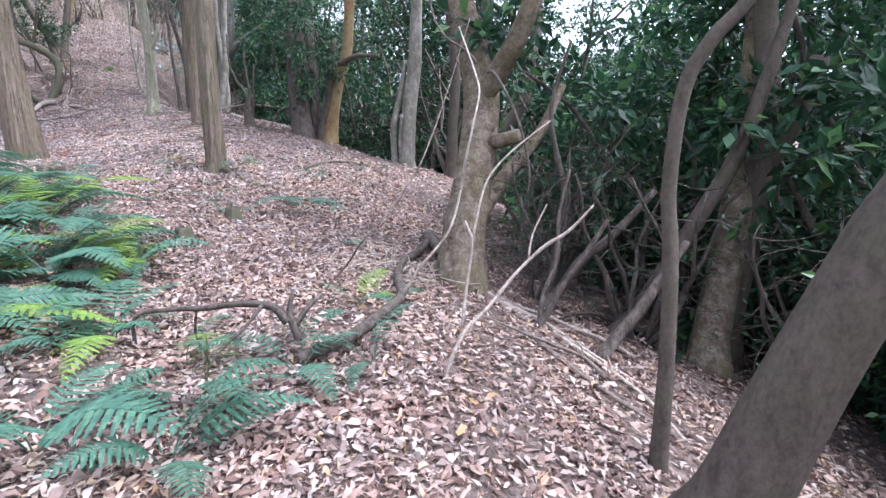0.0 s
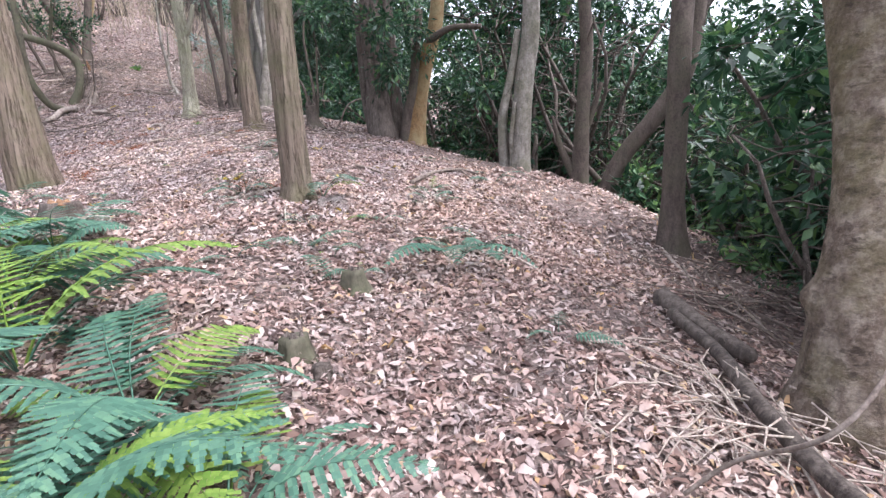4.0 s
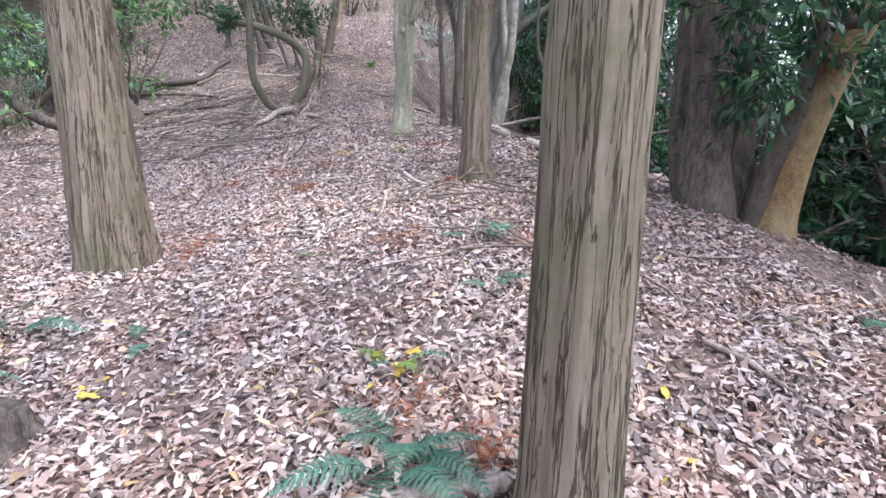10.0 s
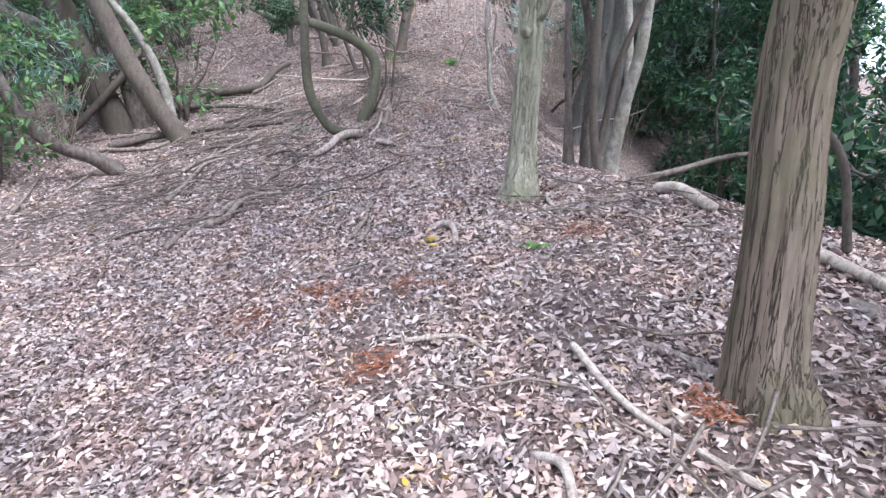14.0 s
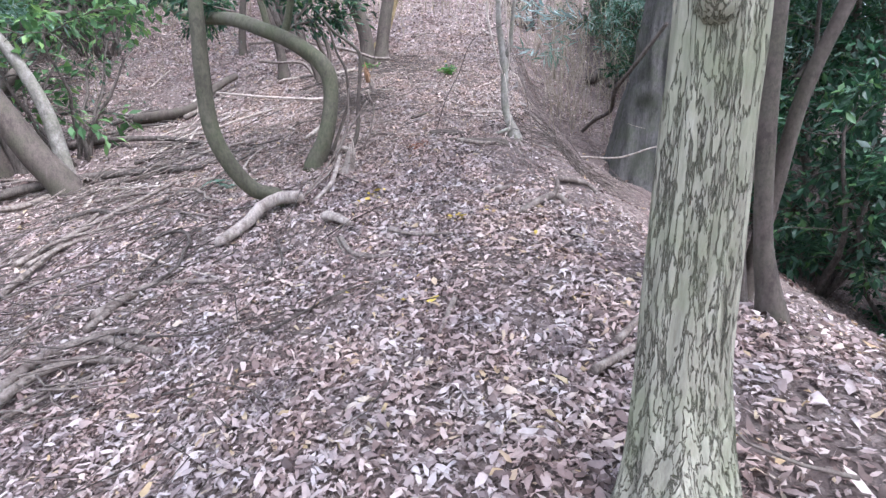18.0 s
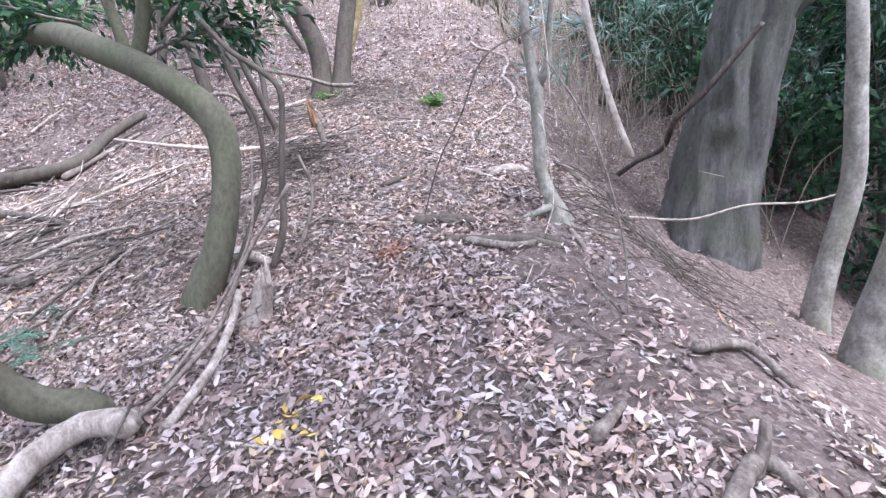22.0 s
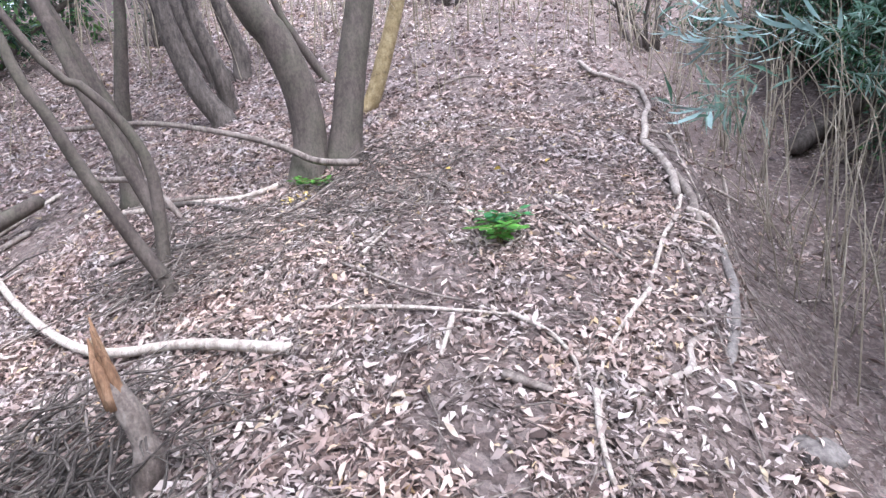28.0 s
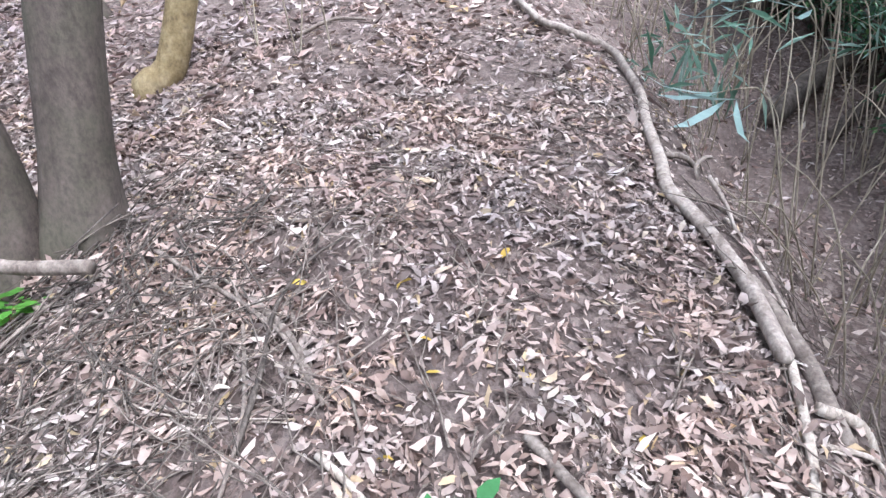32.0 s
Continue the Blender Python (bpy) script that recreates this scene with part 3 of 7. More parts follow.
# crowns of these two widened and filled to block sun from the rise
tree("ochre_tree", "leaning trunk with smooth ochre-orange bark", ORANGE_BARK, [(-2.62, 11.75, 1.9, 0.19), (-2.50, 11.75, 2.68, 0.135), (-2.34, 11.75, 3.31, 0.125), (-2.14, 11.75, 3.94, 0.12)], 10, 10, GLOSSY, 10, 3.0, 5500, 0.17, 28, 0.08,
     limbs=[[(-2.78, 11.70, 1.9, 0.14), (-2.70, 11.68, 2.45, 0.10), (-2.60, 11.66, 2.79, 0.085), (-2.50, 11.66, 3.42, 0.075), (-2.40, 11.66, 4.1, 0.06)], [(-2.3, 11.7, 3.6, 0.07), (-1.9, 11.5, 3.75, 0.05), (-1.4, 11.4, 3.72, 0.04)]], limb_material=SMOOTH_BARK, lumps=0.05, flare=0.35)
tree("evergreen_tree", "dark many-stemmed trunk with glossy leafy sprays hanging low", DARK_BARK, [(-3.16, 11.74, 2.05, 0.29), (-3.19, 11.74, 2.55, 0.22), (-3.19, 11.74, 2.85, 0.20), (-3.21, 11.74, 3.51, 0.19), (-3.22, 11.73, 4.05, 0.18)], 11, 10, GLOSSY, 12, 3.0, 7000, 0.16, 28, 0.08,
     limbs=[[(-2.92, 11.85, 1.9, 0.16), (-2.94, 11.85, 2.85, 0.12), (-2.96, 11.85, 3.52, 0.125), (-2.98, 11.84, 4.5, 0.11)], [(-3.3, 11.9, 1.95, 0.13), (-3.45, 12.0, 2.8, 0.1), (-3.5, 12.1, 4.2, 0.08)]], lumps=0.10, flare=0.4, ridges=5, depth=0.06)
for k, (label, mat, pts) in enumerate((
    ("slim brown stem rooted on the crest of the bank", DARK_BARK, [(-7.44, 14.83, 3.0, 0.062), (-7.48, 14.83, 3.58, 0.046), (-7.51, 14.82, 4.08, 0.043), (-7.54, 14.82, 4.46, 0.041)]),
    ("brown stem with a hollow at its rooted foot", SMOOTH_BARK, [(-7.06, 14.84, 2.87, 0.075), (-7.14, 14.83, 3.3, 0.048), (-7.18, 14.82, 3.79, 0.045), (-7.20, 14.82, 4.49, 0.043)]),
    ("thin dark stem crowded on the crest", DARK_BARK, [(-7.30, 15.09, 2.98, 0.08), (-7.33, 15.09, 3.57, 0.065), (-7.32, 15.09, 4.0, 0.06), (-7.36, 15.09, 4.48, 0.055)]),
    ("thin dark stem crowded on the crest", DARK_BARK, [(-7.26, 14.95, 2.97, 0.055), (-7.29, 15.0, 3.5, 0.048), (-7.22, 15.02, 4.1, 0.042), (-7.26, 15.0, 4.6, 0.04)]),
    ("thin leaning stem crowded on the crest", SMOOTH_BARK, [(-7.22, 15.15, 2.97, 0.05), (-7.14, 15.2, 3.5, 0.045), (-7.05, 15.2, 4.1, 0.04), (-6.9, 15.25, 4.6, 0.035)]))):
    tree("slim_tree", label, mat, pts, 20 + k, 8, GLOSSY, 6, 1.8, 1500, 0.14, 18, 0.08, group="slim stems on the crest", lumps=0.10, flare=0.6)
tree("curved_tree", "smooth trunk bent sharply over into a leafy horizontal limb", OLIVE_BARK, [(-11.82, 15.90, 3.52, 0.115), (-11.69, 15.96, 3.88, 0.093), (-11.66, 16.05, 4.22, 0.087), (-11.68, 16.10, 4.49, 0.092), (-11.72, 16.10, 4.66, 0.102), (-11.81, 16.06, 4.79, 0.100), (-11.97, 15.98, 4.93, 0.096), (-12.25, 15.93, 5.08, 0.092), (-12.57, 15.92, 5.20, 0.090), (-13.2, 16.0, 5.40, 0.085), (-13.8, 16.1, 5.52, 0.08), (-14.6, 16.25, 5.66, 0.07), (-15.3, 16.2, 5.95, 0.05)], 30, 0, None, sides=28, step=0.06, lumps=0.08, flare=0.3,
     limbs=[[(-12.3, 15.95, 5.05, 0.05), (-12.22, 16.0, 5.3, 0.045), (-12.1, 16.0, 5.7, 0.035), (-12.0, 16.0, 6.2, 0.02)], [(-12.9, 16.25, 5.25, 0.045), (-12.95, 16.2, 5.6, 0.04), (-13.1, 16.1, 6.1, 0.02)]])
tree("curved_tree", "slim stem sweeping up from a pale decayed log", OLIVE_BARK, [(-11.42, 15.04, 3.32, 0.075), (-11.58, 14.86, 3.40, 0.078), (-11.70, 14.68, 3.68, 0.074), (-11.78, 14.58, 4.02, 0.075), (-11.81, 14.56, 4.53, 0.075), (-11.81, 14.57, 5.01, 0.07)], 31, 6.5, GLOSSY, 5, 1.3, 900, 0.11, sides=20, step=0.06, lumps=0.07)
tree("slim_tree", "thin crooked tree with peeling bark on the bank's crest", PALE_BARK, [(-10.09, 17.75, 3.90, 0.07), (-10.17, 17.76, 4.08, 0.052), (-10.25, 17.78, 4.29, 0.050), (-10.27, 17.80, 4.63, 0.052), (-10.28, 17.80, 4.87, 0.055), (-10.32, 17.79, 5.12, 0.042), (-10.36, 17.79, 5.45, 0.034)], 32, 5, GLOSSY, 5, 1.0, 500, 0.1, 20, 0.05, lumps=0.12, flare=0.8, knots=4,
     limbs=[[(-10.27, 17.80, 4.88, 0.037), (-10.19, 17.80, 5.02, 0.032), (-10.18, 17.80, 5.19, 0.027), (-10.15, 17.82, 5.6, 0.02)], [(-10.12, 17.7, 4.0, 0.03), (-10.3, 17.55, 3.92, 0.022), (-10.45, 17.35, 3.9, 0.012)]])
# its unseen crown is widened to shade the far rise
tree("buttressed_tree", "massive dark grey trunk with fluted buttresses below the bank", GREY_SMOOTH, [(-9.36, 21.2, 3.0, 0.58), (-9.32, 21.2, 3.70, 0.47), (-9.18, 21.22, 4.70, 0.43), (-9.00, 21.24, 5.6, 0.42), (-8.85, 21.25, 6.4, 0.44)], 33, 11.5, GLOSSY, 12, 3.6, 6500, 0.17, 64, 0.08, lumps=0.07, ridges=5, depth=0.26, flare=0.5,
     limbs=[[(-8.9, 21.3, 5.6, 0.18), (-8.3, 21.4, 6.2, 0.15), (-7.6, 21.6, 6.7, 0.12), (-6.8, 21.7, 7.5, 0.08)]])
tree("slim_tree", "pale patched trunk leaning over the gully", PALE_BARK, [(-8.07, 18.75, 2.84, 0.14), (-7.98, 18.72, 3.38, 0.117), (-7.87, 18.70, 3.97, 0.112), (-7.73, 18.67, 4.56, 0.110), (-7.65, 18.66, 5.07, 0.105)], 34, 9, GLOSSY, 7, 2.0, 2000, 0.14, 24, 0.08, lumps=0.05, flare=0.3)
tree("slim_tree", "thin pale crooked trunk rising from the gully", PALE_BARK, [(-8.30, 19.75, 2.85, 0.115), (-8.23, 19.75, 3.34, 0.092), (-8.13, 19.75, 4.05, 0.09), (-8.16, 19.75, 4.79, 0.085), (-8.21, 19.75, 5.45, 0.08)], 35, 8, GLOSSY, 6, 1.8, 1500, 0.13, 20, 0.08, lumps=0.07, flare=0.3)
tree("twin_trunk_tree", "smooth dark trunk leaning away from its twin", SMOOTH_BARK, [(-14.70, 20.12, 5.38, 0.165), (-14.69, 20.15, 5.65, 0.143), (-14.71, 20.10, 6.09, 0.141), (-14.79, 19.96, 6.50, 0.137), (-14.88, 19.80, 6.77, 0.135)], 36, 9, GLOSSY, 8, 2.2, 2600, 0.14, 36, 0.06, lumps=0.04, flare=0.35)
tree("twin_trunk_tree", "smooth upright brown trunk beside its leaning twin", SMOOTH_BARK, [(-14.54, 20.39, 5.43, 0.16), (-14.51, 20.43, 5.82, 0.133), (-14.47, 20.50, 6.33, 0.130), (-14.41, 20.58, 6.83, 0.122)], 37, 9, GLOSSY, 8, 2.2, 2600, 0.14, 36, 0.06, lumps=0.04, flare=0.35)
tree("slim_tree", "thin stem covered in yellow lichen", YELLOW_BARK, [(-15.49, 21.40, 5.91, 0.10), (-15.41, 21.51, 6.11, 0.090), (-15.30, 21.65, 6.59, 0.088), (-15.19, 21.79, 7.18, 0.080)], 38, 8, GLOSSY, 5, 1.4, 900, 0.11, 20, 0.06, lumps=0.06, flare=0.2)
tree("slim_tree", "thin dark stem behind the twin trunks", SMOOTH_BARK, [(-16.83, 21.97, 6.34, 0.066), (-16.90, 21.87, 6.71, 0.064), (-17.03, 21.68, 7.07, 0.058), (-17.15, 21.50, 7.47, 0.046)], 39, 7, GLOSSY, 4, 1.2, 600, 0.11, 14, 0.1, lumps=0.06)
for k, (mat, r, pts) in enumerate((
    (SMOOTH_BARK, 0.085, [(-18.54, 19.94, 5.84), (-18.54, 19.95, 6.32), (-18.52, 20.01, 6.89), (-18.51, 20.08, 7.45)]),
    (DARK_BARK, 0.16, [(-18.72, 21.44, 6.45), (-18.76, 21.34, 6.85), (-18.86, 21.12, 7.31), (-18.93, 20.96, 7.68)]),
    (DARK_BARK, 0.12, [(-18.60, 21.71, 6.56), (-18.60, 21.71, 7.09), (-18.66, 21.59, 7.49), (-18.70, 21.52, 7.76)]),
    (DARK_BARK, 0.125, [(-17.17, 20.63, 5.87), (-17.29, 20.40, 6.37), (-17.38, 20.22, 6.94), (-17.42, 20.13, 7.37)]),
    (DARK_BARK, 0.10, [(-17.45, 20.85, 6.0), (-17.40, 20.75, 6.6), (-17.55, 20.6, 7.2), (-17.6, 20.5, 7.7)]),
    (SMOOTH_BARK, 0.10, [(-16.20, 19.20, 5.16), (-16.21, 19.17, 5.53), (-16.24, 19.08, 5.99), (-16.28, 18.97, 6.33)]),
    (SMOOTH_BARK, 0.04, [(-14.06, 18.62, 4.79), (-14.10, 18.50, 5.06), (-14.15, 18.31, 5.49), (-14.19, 18.19, 5.82), (-14.22, 18.09, 6.07)]),
    (SMOOTH_BARK, 0.035, [(-14.36, 18.72, 4.86), (-14.36, 18.72, 5.46), (-14.40, 18.61, 5.78), (-14.46, 18.43, 6.01), (-14.52, 18.28, 6.14)]),
    (SMOOTH_BARK, 0.05, [(-14.9, 18.95, 5.0), (-15.0, 18.8, 5.5), (-15.1, 18.6, 6.1)]),
    (DARK_BARK, 0.13, [(-15.55, 13.23, 2.55), (-15.69, 12.91, 2.84), (-15.85, 12.52, 3.00), (-16.02, 12.14, 3.36)]),
    (SMOOTH_BARK, 0.21, [(-16.45, 14.99, 3.12), (-16.62, 14.67, 3.79), (-16.85, 14.26, 4.74), (-17.11, 13.78, 6.18)]),
    (PALE_BARK, 0.10, [(-17.24, 15.32, 3.33), (-17.32, 15.17, 4.50), (-17.51, 14.82, 5.43), (-17.74, 14.39, 6.18)]),
    (SMOOTH_BARK, 0.28, [(-18.60, 14.76, 3.33), (-18.73, 14.46, 4.27), (-18.90, 14.07, 5.58), (-19.00, 13.85, 6.47)]),
    (DARK_BARK, 0.24, [(-19.10, 14.81, 3.45), (-19.30, 14.33, 4.67), (-19.55, 13.75, 5.48), (-19.76, 13.26, 5.78)]),
    (DARK_BARK, 0.22, [(-18.30, 15.15, 3.43), (-18.37, 15.01, 4.16), (-18.47, 14.79, 5.52), (-18.47, 14.80, 6.60)]))):
    label = "leaning brown stem among undergrowth on the gentler side" if k > 8 else "slim brown stem in the thicket uphill"
    tree("slim_tree", label, mat, [(*p, r * (1.15 - 0.12 * i)) for i, p in enumerate(pts)], 50 + k, 7.5, LIGHT_LEAF if k > 8 else GLOSSY, 6, 1.6, 1500, 0.12, 16, 0.1, group="stems of the thicket", lumps=0.09, flare=0.4)


def leafy_limb(owner, seed, starts, count, size, material, spread=0.16):
    """Leafy sprays on a tree that stands already."""
    rng = np.random.default_rng(seed)
    o = np.array(owner.location)
    lines = []
    for s, way, length in starts:
        lines.append(branching(rng, np.array(s) - o, way, length, 0.018, 0.2, 5))
        for m in (2, 3, 4):
            lines.append(branching(rng, lines[-1][m][:3] if len(lines[-1]) > m else lines[-1][-1][:3], unit(np.array(way, float)) + rng.normal(0, 0.8, 3), length * 0.5, 0.008, 0.2, 3))
    part("branchwork", mesh("branchwork", *joined([tube(l, 4, 0.2) for l in lines]), TWIG), owner)["kind"] = "stuff"
    part("leaf_spray", mesh("leaf_spray", *foliage(rng, lines, count, spread, size, 0.42, 0.2), material, False), owner)


by_name = {o.name: o for o in scene.objects}
leafy_limb(by_name["evergreen_tree"], 1, [((-3.2, 11.6, 3.6), (0.2, -0.9, 0.1), 0.9), ((-3.1, 11.7, 3.9), (0.8, -0.5, 0.0), 1.2), ((-3.3, 11.7, 4.2), (-0.6, -0.6, 0.1), 1.1), ((-3.0, 11.7, 4.4), (0.4, -0.8, 0.2), 1.3), ((-3.2, 11.6, 3.3), (0.5, -0.6, 0.1), 0.7)], 2600, 0.11, GLOSSY)
leafy_limb(by_name["curved_tree"], 2, [((-12.2, 16.1, 5.3), (0.4, 0.3, 0.6), 0.9), ((-12.0, 16.0, 5.9), (0.5, -0.2, 0.2), 1.0), ((-12.6, 16.2, 5.2), (0.3, 0.5, 0.4), 0.9), ((-13.0, 16.2, 5.7), (-0.3, 0.4, 0.5), 1.0), ((-13.6, 16.3, 5.6), (-0.3, -0.4, 0.3), 1.1), ((-12.9, 16.2, 6.0), (0.3, -0.3, 0.5), 1.0), ((-14.3, 16.4, 5.9), (-0.5, 0.2, 0.2), 1.2)], 4200, 0.10, GLOSSY)


# ---- undergrowth: a few grown shrubs, repeated ----
def shrub(name, label, category, seed, height, spread, stems, leaf, count, size, slim=0.45, bark_material=DARK_BARK):
    rng = np.random.default_rng(seed)
    root = empty(name, 0, 0, -60, label, category)
    lines, tips = [], []
    for k in range(stems):
        a = rng.uniform(0, 6.28)
        l = branching(rng, (0.15 * math.cos(a), 0.15 * math.sin(a), -0.1), (spread * math.cos(a), spread * math.sin(a), height), math.hypot(height, spread), 0.02 + 0.012 * height, -0.1, 7)
        part("stem", mesh("stem", *tube(l, 6, 0.4, lumps=0.1, seed=k), bark_material), root)
        for m in range(2, 8):
            for _ in range(2):
                b = branching(rng, l[m][:3], (rng.normal(), rng.normal(), rng.uniform(-0.1, 0.7)), height * rng.uniform(0.2, 0.36), 0.012, 0.15, 4)
                lines.append(b)
                for j in (2, 3):
                    tips.append(branching(rng, b[j][:3], rng.normal(0, 1, 3) + np.array([0, 0, 0.2]), height * 0.14, 0.006, 0.2, 2))
    part("branchwork", mesh("branchwork", *joined([tube(l, 3, 0.9) for l in lines]), bark_material), root)["kind"] = "stuff"
    part("foliage", mesh("foliage", *foliage(rng, lines + tips, count, 0.10, size, slim, 0.2), leaf, False), root)
    return root


def settle(thing, spots, group, seed):
    """Stand copies of a thing on the ground at spots (along, across, size); the first spot takes the thing itself."""
    rng = np.random.default_rng(seed)
    thing["group"] = group
    for k, (u, v, s) in enumerate(spots):
        x, y = uv(u, v)
        ob = thing if k == 0 else copy_thing(thing, Matrix())
        ob.location, ob.rotation_euler, ob.scale = (x, y, gz(x, y) - 0.03), (0, 0, rng.uniform(0, 6.28)), (s, s, s)


def spots(seed, count, u0, u1, v0, v1, s0=0.8, s1=1.3, keep=None):
    rng = np.random.default_rng(seed)
    out = []
    while len(out) < count:
        u, v = rng.uniform(u0, u1), rng.uniform(v0, v1)
        if (keep is None or keep(u, v)) and all((u - a) ** 2 + (v - b) ** 2 > 0.8 for a, b, _ in out):
            out.append((u, v, rng.uniform(s0, s1)))
    return out


def off_crest(u, v):
    return v > 6.6 + 0.9 * (5 < u < 13) - 0.14 * max(0, u - 4) * (u < 22) - 1.2 * (u >= 22)


EVER = "dense evergreen shrub with dark glossy leaves on the steep side"
settle(shrub("evergreen_shrub", EVER, "shrub", 11, 3.6, 1.5, 5, GLOSSY, 5000, 0.16), spots(1, 10, -1, 32, 5, 15, keep=off_crest) + [(1.0, 7.0, 1.2), (-1.0, 7.2, 1.3), (3.0, 8.0, 1.3), (-2.6, 6.0, 1.2), (-3.6, 3.6, 1.1)], "evergreen shrubs", 1)
# (2.6, 6.6) and (-1.4, 6.4) are invented, to block sun from the start slope
settle(shrub("evergreen_shrub", EVER, "shrub", 12, 5.0, 1.8, 4, GLOSSY, 5600, 0.175), spots(2, 7, -2, 34, 7, 16, keep=off_crest) + [(2.6, 6.6, 1.0), (-1.4, 6.4, 0.9), (23.6, 6.4, 0.9), (26.2, 7.6, 1.0), (28.6, 6.9, 0.9), (31.2, 7.4, 1.0)] + spots(41, 16, 34, 41, -14, 6, 0.9, 1.4) + spots(42, 6, 22, 32, -15, -10, 0.7, 1.0), "evergreen shrubs", 2)
settle(shrub("evergreen_shrub", EVER, "shrub", 13, 2.3, 1.4, 6, GLOSSY, 3800, 0.14), spots(3, 11, 0, 30, 4, 12, keep=off_crest), "evergreen shrubs", 3)
# Spots (27.0, 7.6), (24.2, 8.6), (30.2, 8.2), (-1.6, 7.8): added to cast shade.
settle(shrub("evergreen_tree", "tall young evergreen with dark glossy leaves below the spur", "tree", 19, 11.0, 3.0, 4, GLOSSY, 7500, 0.19), spots(22, 7, -7, 22, 11, 19, 0.85, 1.15, off_crest) + spots(12, 3, 10, 36, 11, 20, 0.8, 1.1, off_crest) + spots(23, 6, 1, 12, 9.2, 13, 0.6, 0.8, off_crest) + [(27.0, 7.6, 0.7), (24.2, 8.6, 0.75), (30.2, 8.2, 0.75), (15.8, 9.8, 1.0), (14.2, 9.4, 0.9), (12.8, 10.8, 0.9), (20.8, 8.7, 0.85), (14.4, 8.4, 0.8), (16.4, 9.4, 0.9), (-1.6, 7.8, 0.9)], "young evergreens", 7)
settle(shrub("evergreen_shrub", "evergreen shrub with small dark glossy leaves and dark stems", "shrub", 20, 2.6, 1.3, 7, GLOSSY, 5200, 0.095), [(28.6, 5.0, 0.8), (29.8, 5.2, 0.9), (31.3, 5.0, 0.9), (27.2, 4.8, 0.7), (0.2, 4.8, 0.9), (1.4, 5.8, 1.1), (-0.6, 5.6, 1.1), (2.4, 6.8, 1.2), (-1.6, 4.6, 1.0), (4.46, 5.5, 0.6), (13.6, 7.5, 1.4), (15.2, 8.4, 1.6), (12.4, 8.2, 1.4), (16.4, 7.4, 1.2), (24.8, 5.4, 0.8), (27.2, 5.6, 0.9), (29.6, 5.9, 0.9), (25.8, 6.2, 1.0)], "small-leaved shrubs", 9)
settle(shrub("sapling", "tall thin broad-leaved sapling with leaves in sunlit green", "sapling", 14, 6.0, 1.2, 3, LIGHT_LEAF, 3600, 0.165, 0.5, SMOOTH_BARK), spots(4, 20, -2, 30, 15, 30, 0.9, 1.5, off_crest) + spots(5, 12, 12, 32, -22, -9), "saplings", 4)
settle(shrub("leafy_shrub", "loose shrub with leaves in sunlit green among stems", "shrub", 15, 2.8, 1.4, 6, LIGHT_LEAF, 3000, 0.145, 0.4, SMOOTH_BARK), [(0.4, 7.4, 0.9), (-0.8, 8.2, 1.1), (1.8, 8.4, 1.1), (7.5, 8.0, 1.0), (9.5, 8.6, 1.1), (5.6, 9.0, 1.1)] + spots(6, 10, 12, 30, -18, -8) + spots(7, 5, 2, 12, -18, -11) + spots(17, 10, 2, 20, 9, 20, 0.8, 1.3, off_crest), "loose green shrubs", 5)
settle(shrub("bare_thicket", "bare thicket of thin brown stems", "shrub", 16, 2.6, 1.0, 7, GLOSSY, 260, 0.10), spots(8, 10, 17, 34, -12, -6.5, 0.7, 1.2) + spots(9, 7, 25, 33, 4, 7, 0.5, 0.9) + spots(10, 9, 30, 37, -7, 4) + spots(18, 20, 2, 17, 5.2, 10.5, 0.7, 1.5, off_crest) + [(4.1, 3.75, 0.65), (4.7, 4.5, 0.8), (3.3, 4.3, 0.7), (3.6, 5.4, 0.8), (2.2, 4.9, 0.7)], "bare thickets", 6)


def far_wood():
    """The wood beyond, joined: many trunks and crowns that stay far off."""
    rng = np.random.default_rng(5)
    wood, lines = [], []
    n = 0
    while n < 150:
        u, v = rng.uniform(-25, 75), rng.uniform(-60, 60)
        if -6 < u < 36 and -20 < v < 22 or v > 0 and rng.uniform() < 0.4 or v < -20 and -5 < u < 40 and rng.uniform() < 0.45:
            continue
        n += 1
        x, y = uv(u, v)
        h = rng.uniform(6, 12)
        l = branching(rng, (x, y, gz(x, y) - 0.2), (rng.normal(0, 0.12), rng.normal(0, 0.12), 1), h, rng.uniform(0.1, 0.22), -0.05, 6)
        wood.append(tube(l, 6, 0.8))
        for m in range(2, 7):
            for _ in range(3):
                lines.append(branching(rng, l[m][:3], (rng.normal(), rng.normal(), 0.3), rng.uniform(1.2, 2.4), 0.03, 0.1, 3))
    tagged(new("far_trunks", mesh("far_trunks", *joined(wood), DARK_BARK)), "trunks of the wood further off", "woodland", kind="stuff")
    tagged(new("far_foliage", mesh("far_foliage", *foliage(rng, lines, 64000, 0.6, 0.42, 0.5, 0.1), LIGHT_LEAF, False)), "green crowns of the wood further off", "woodland", kind="stuff")


far_wood()

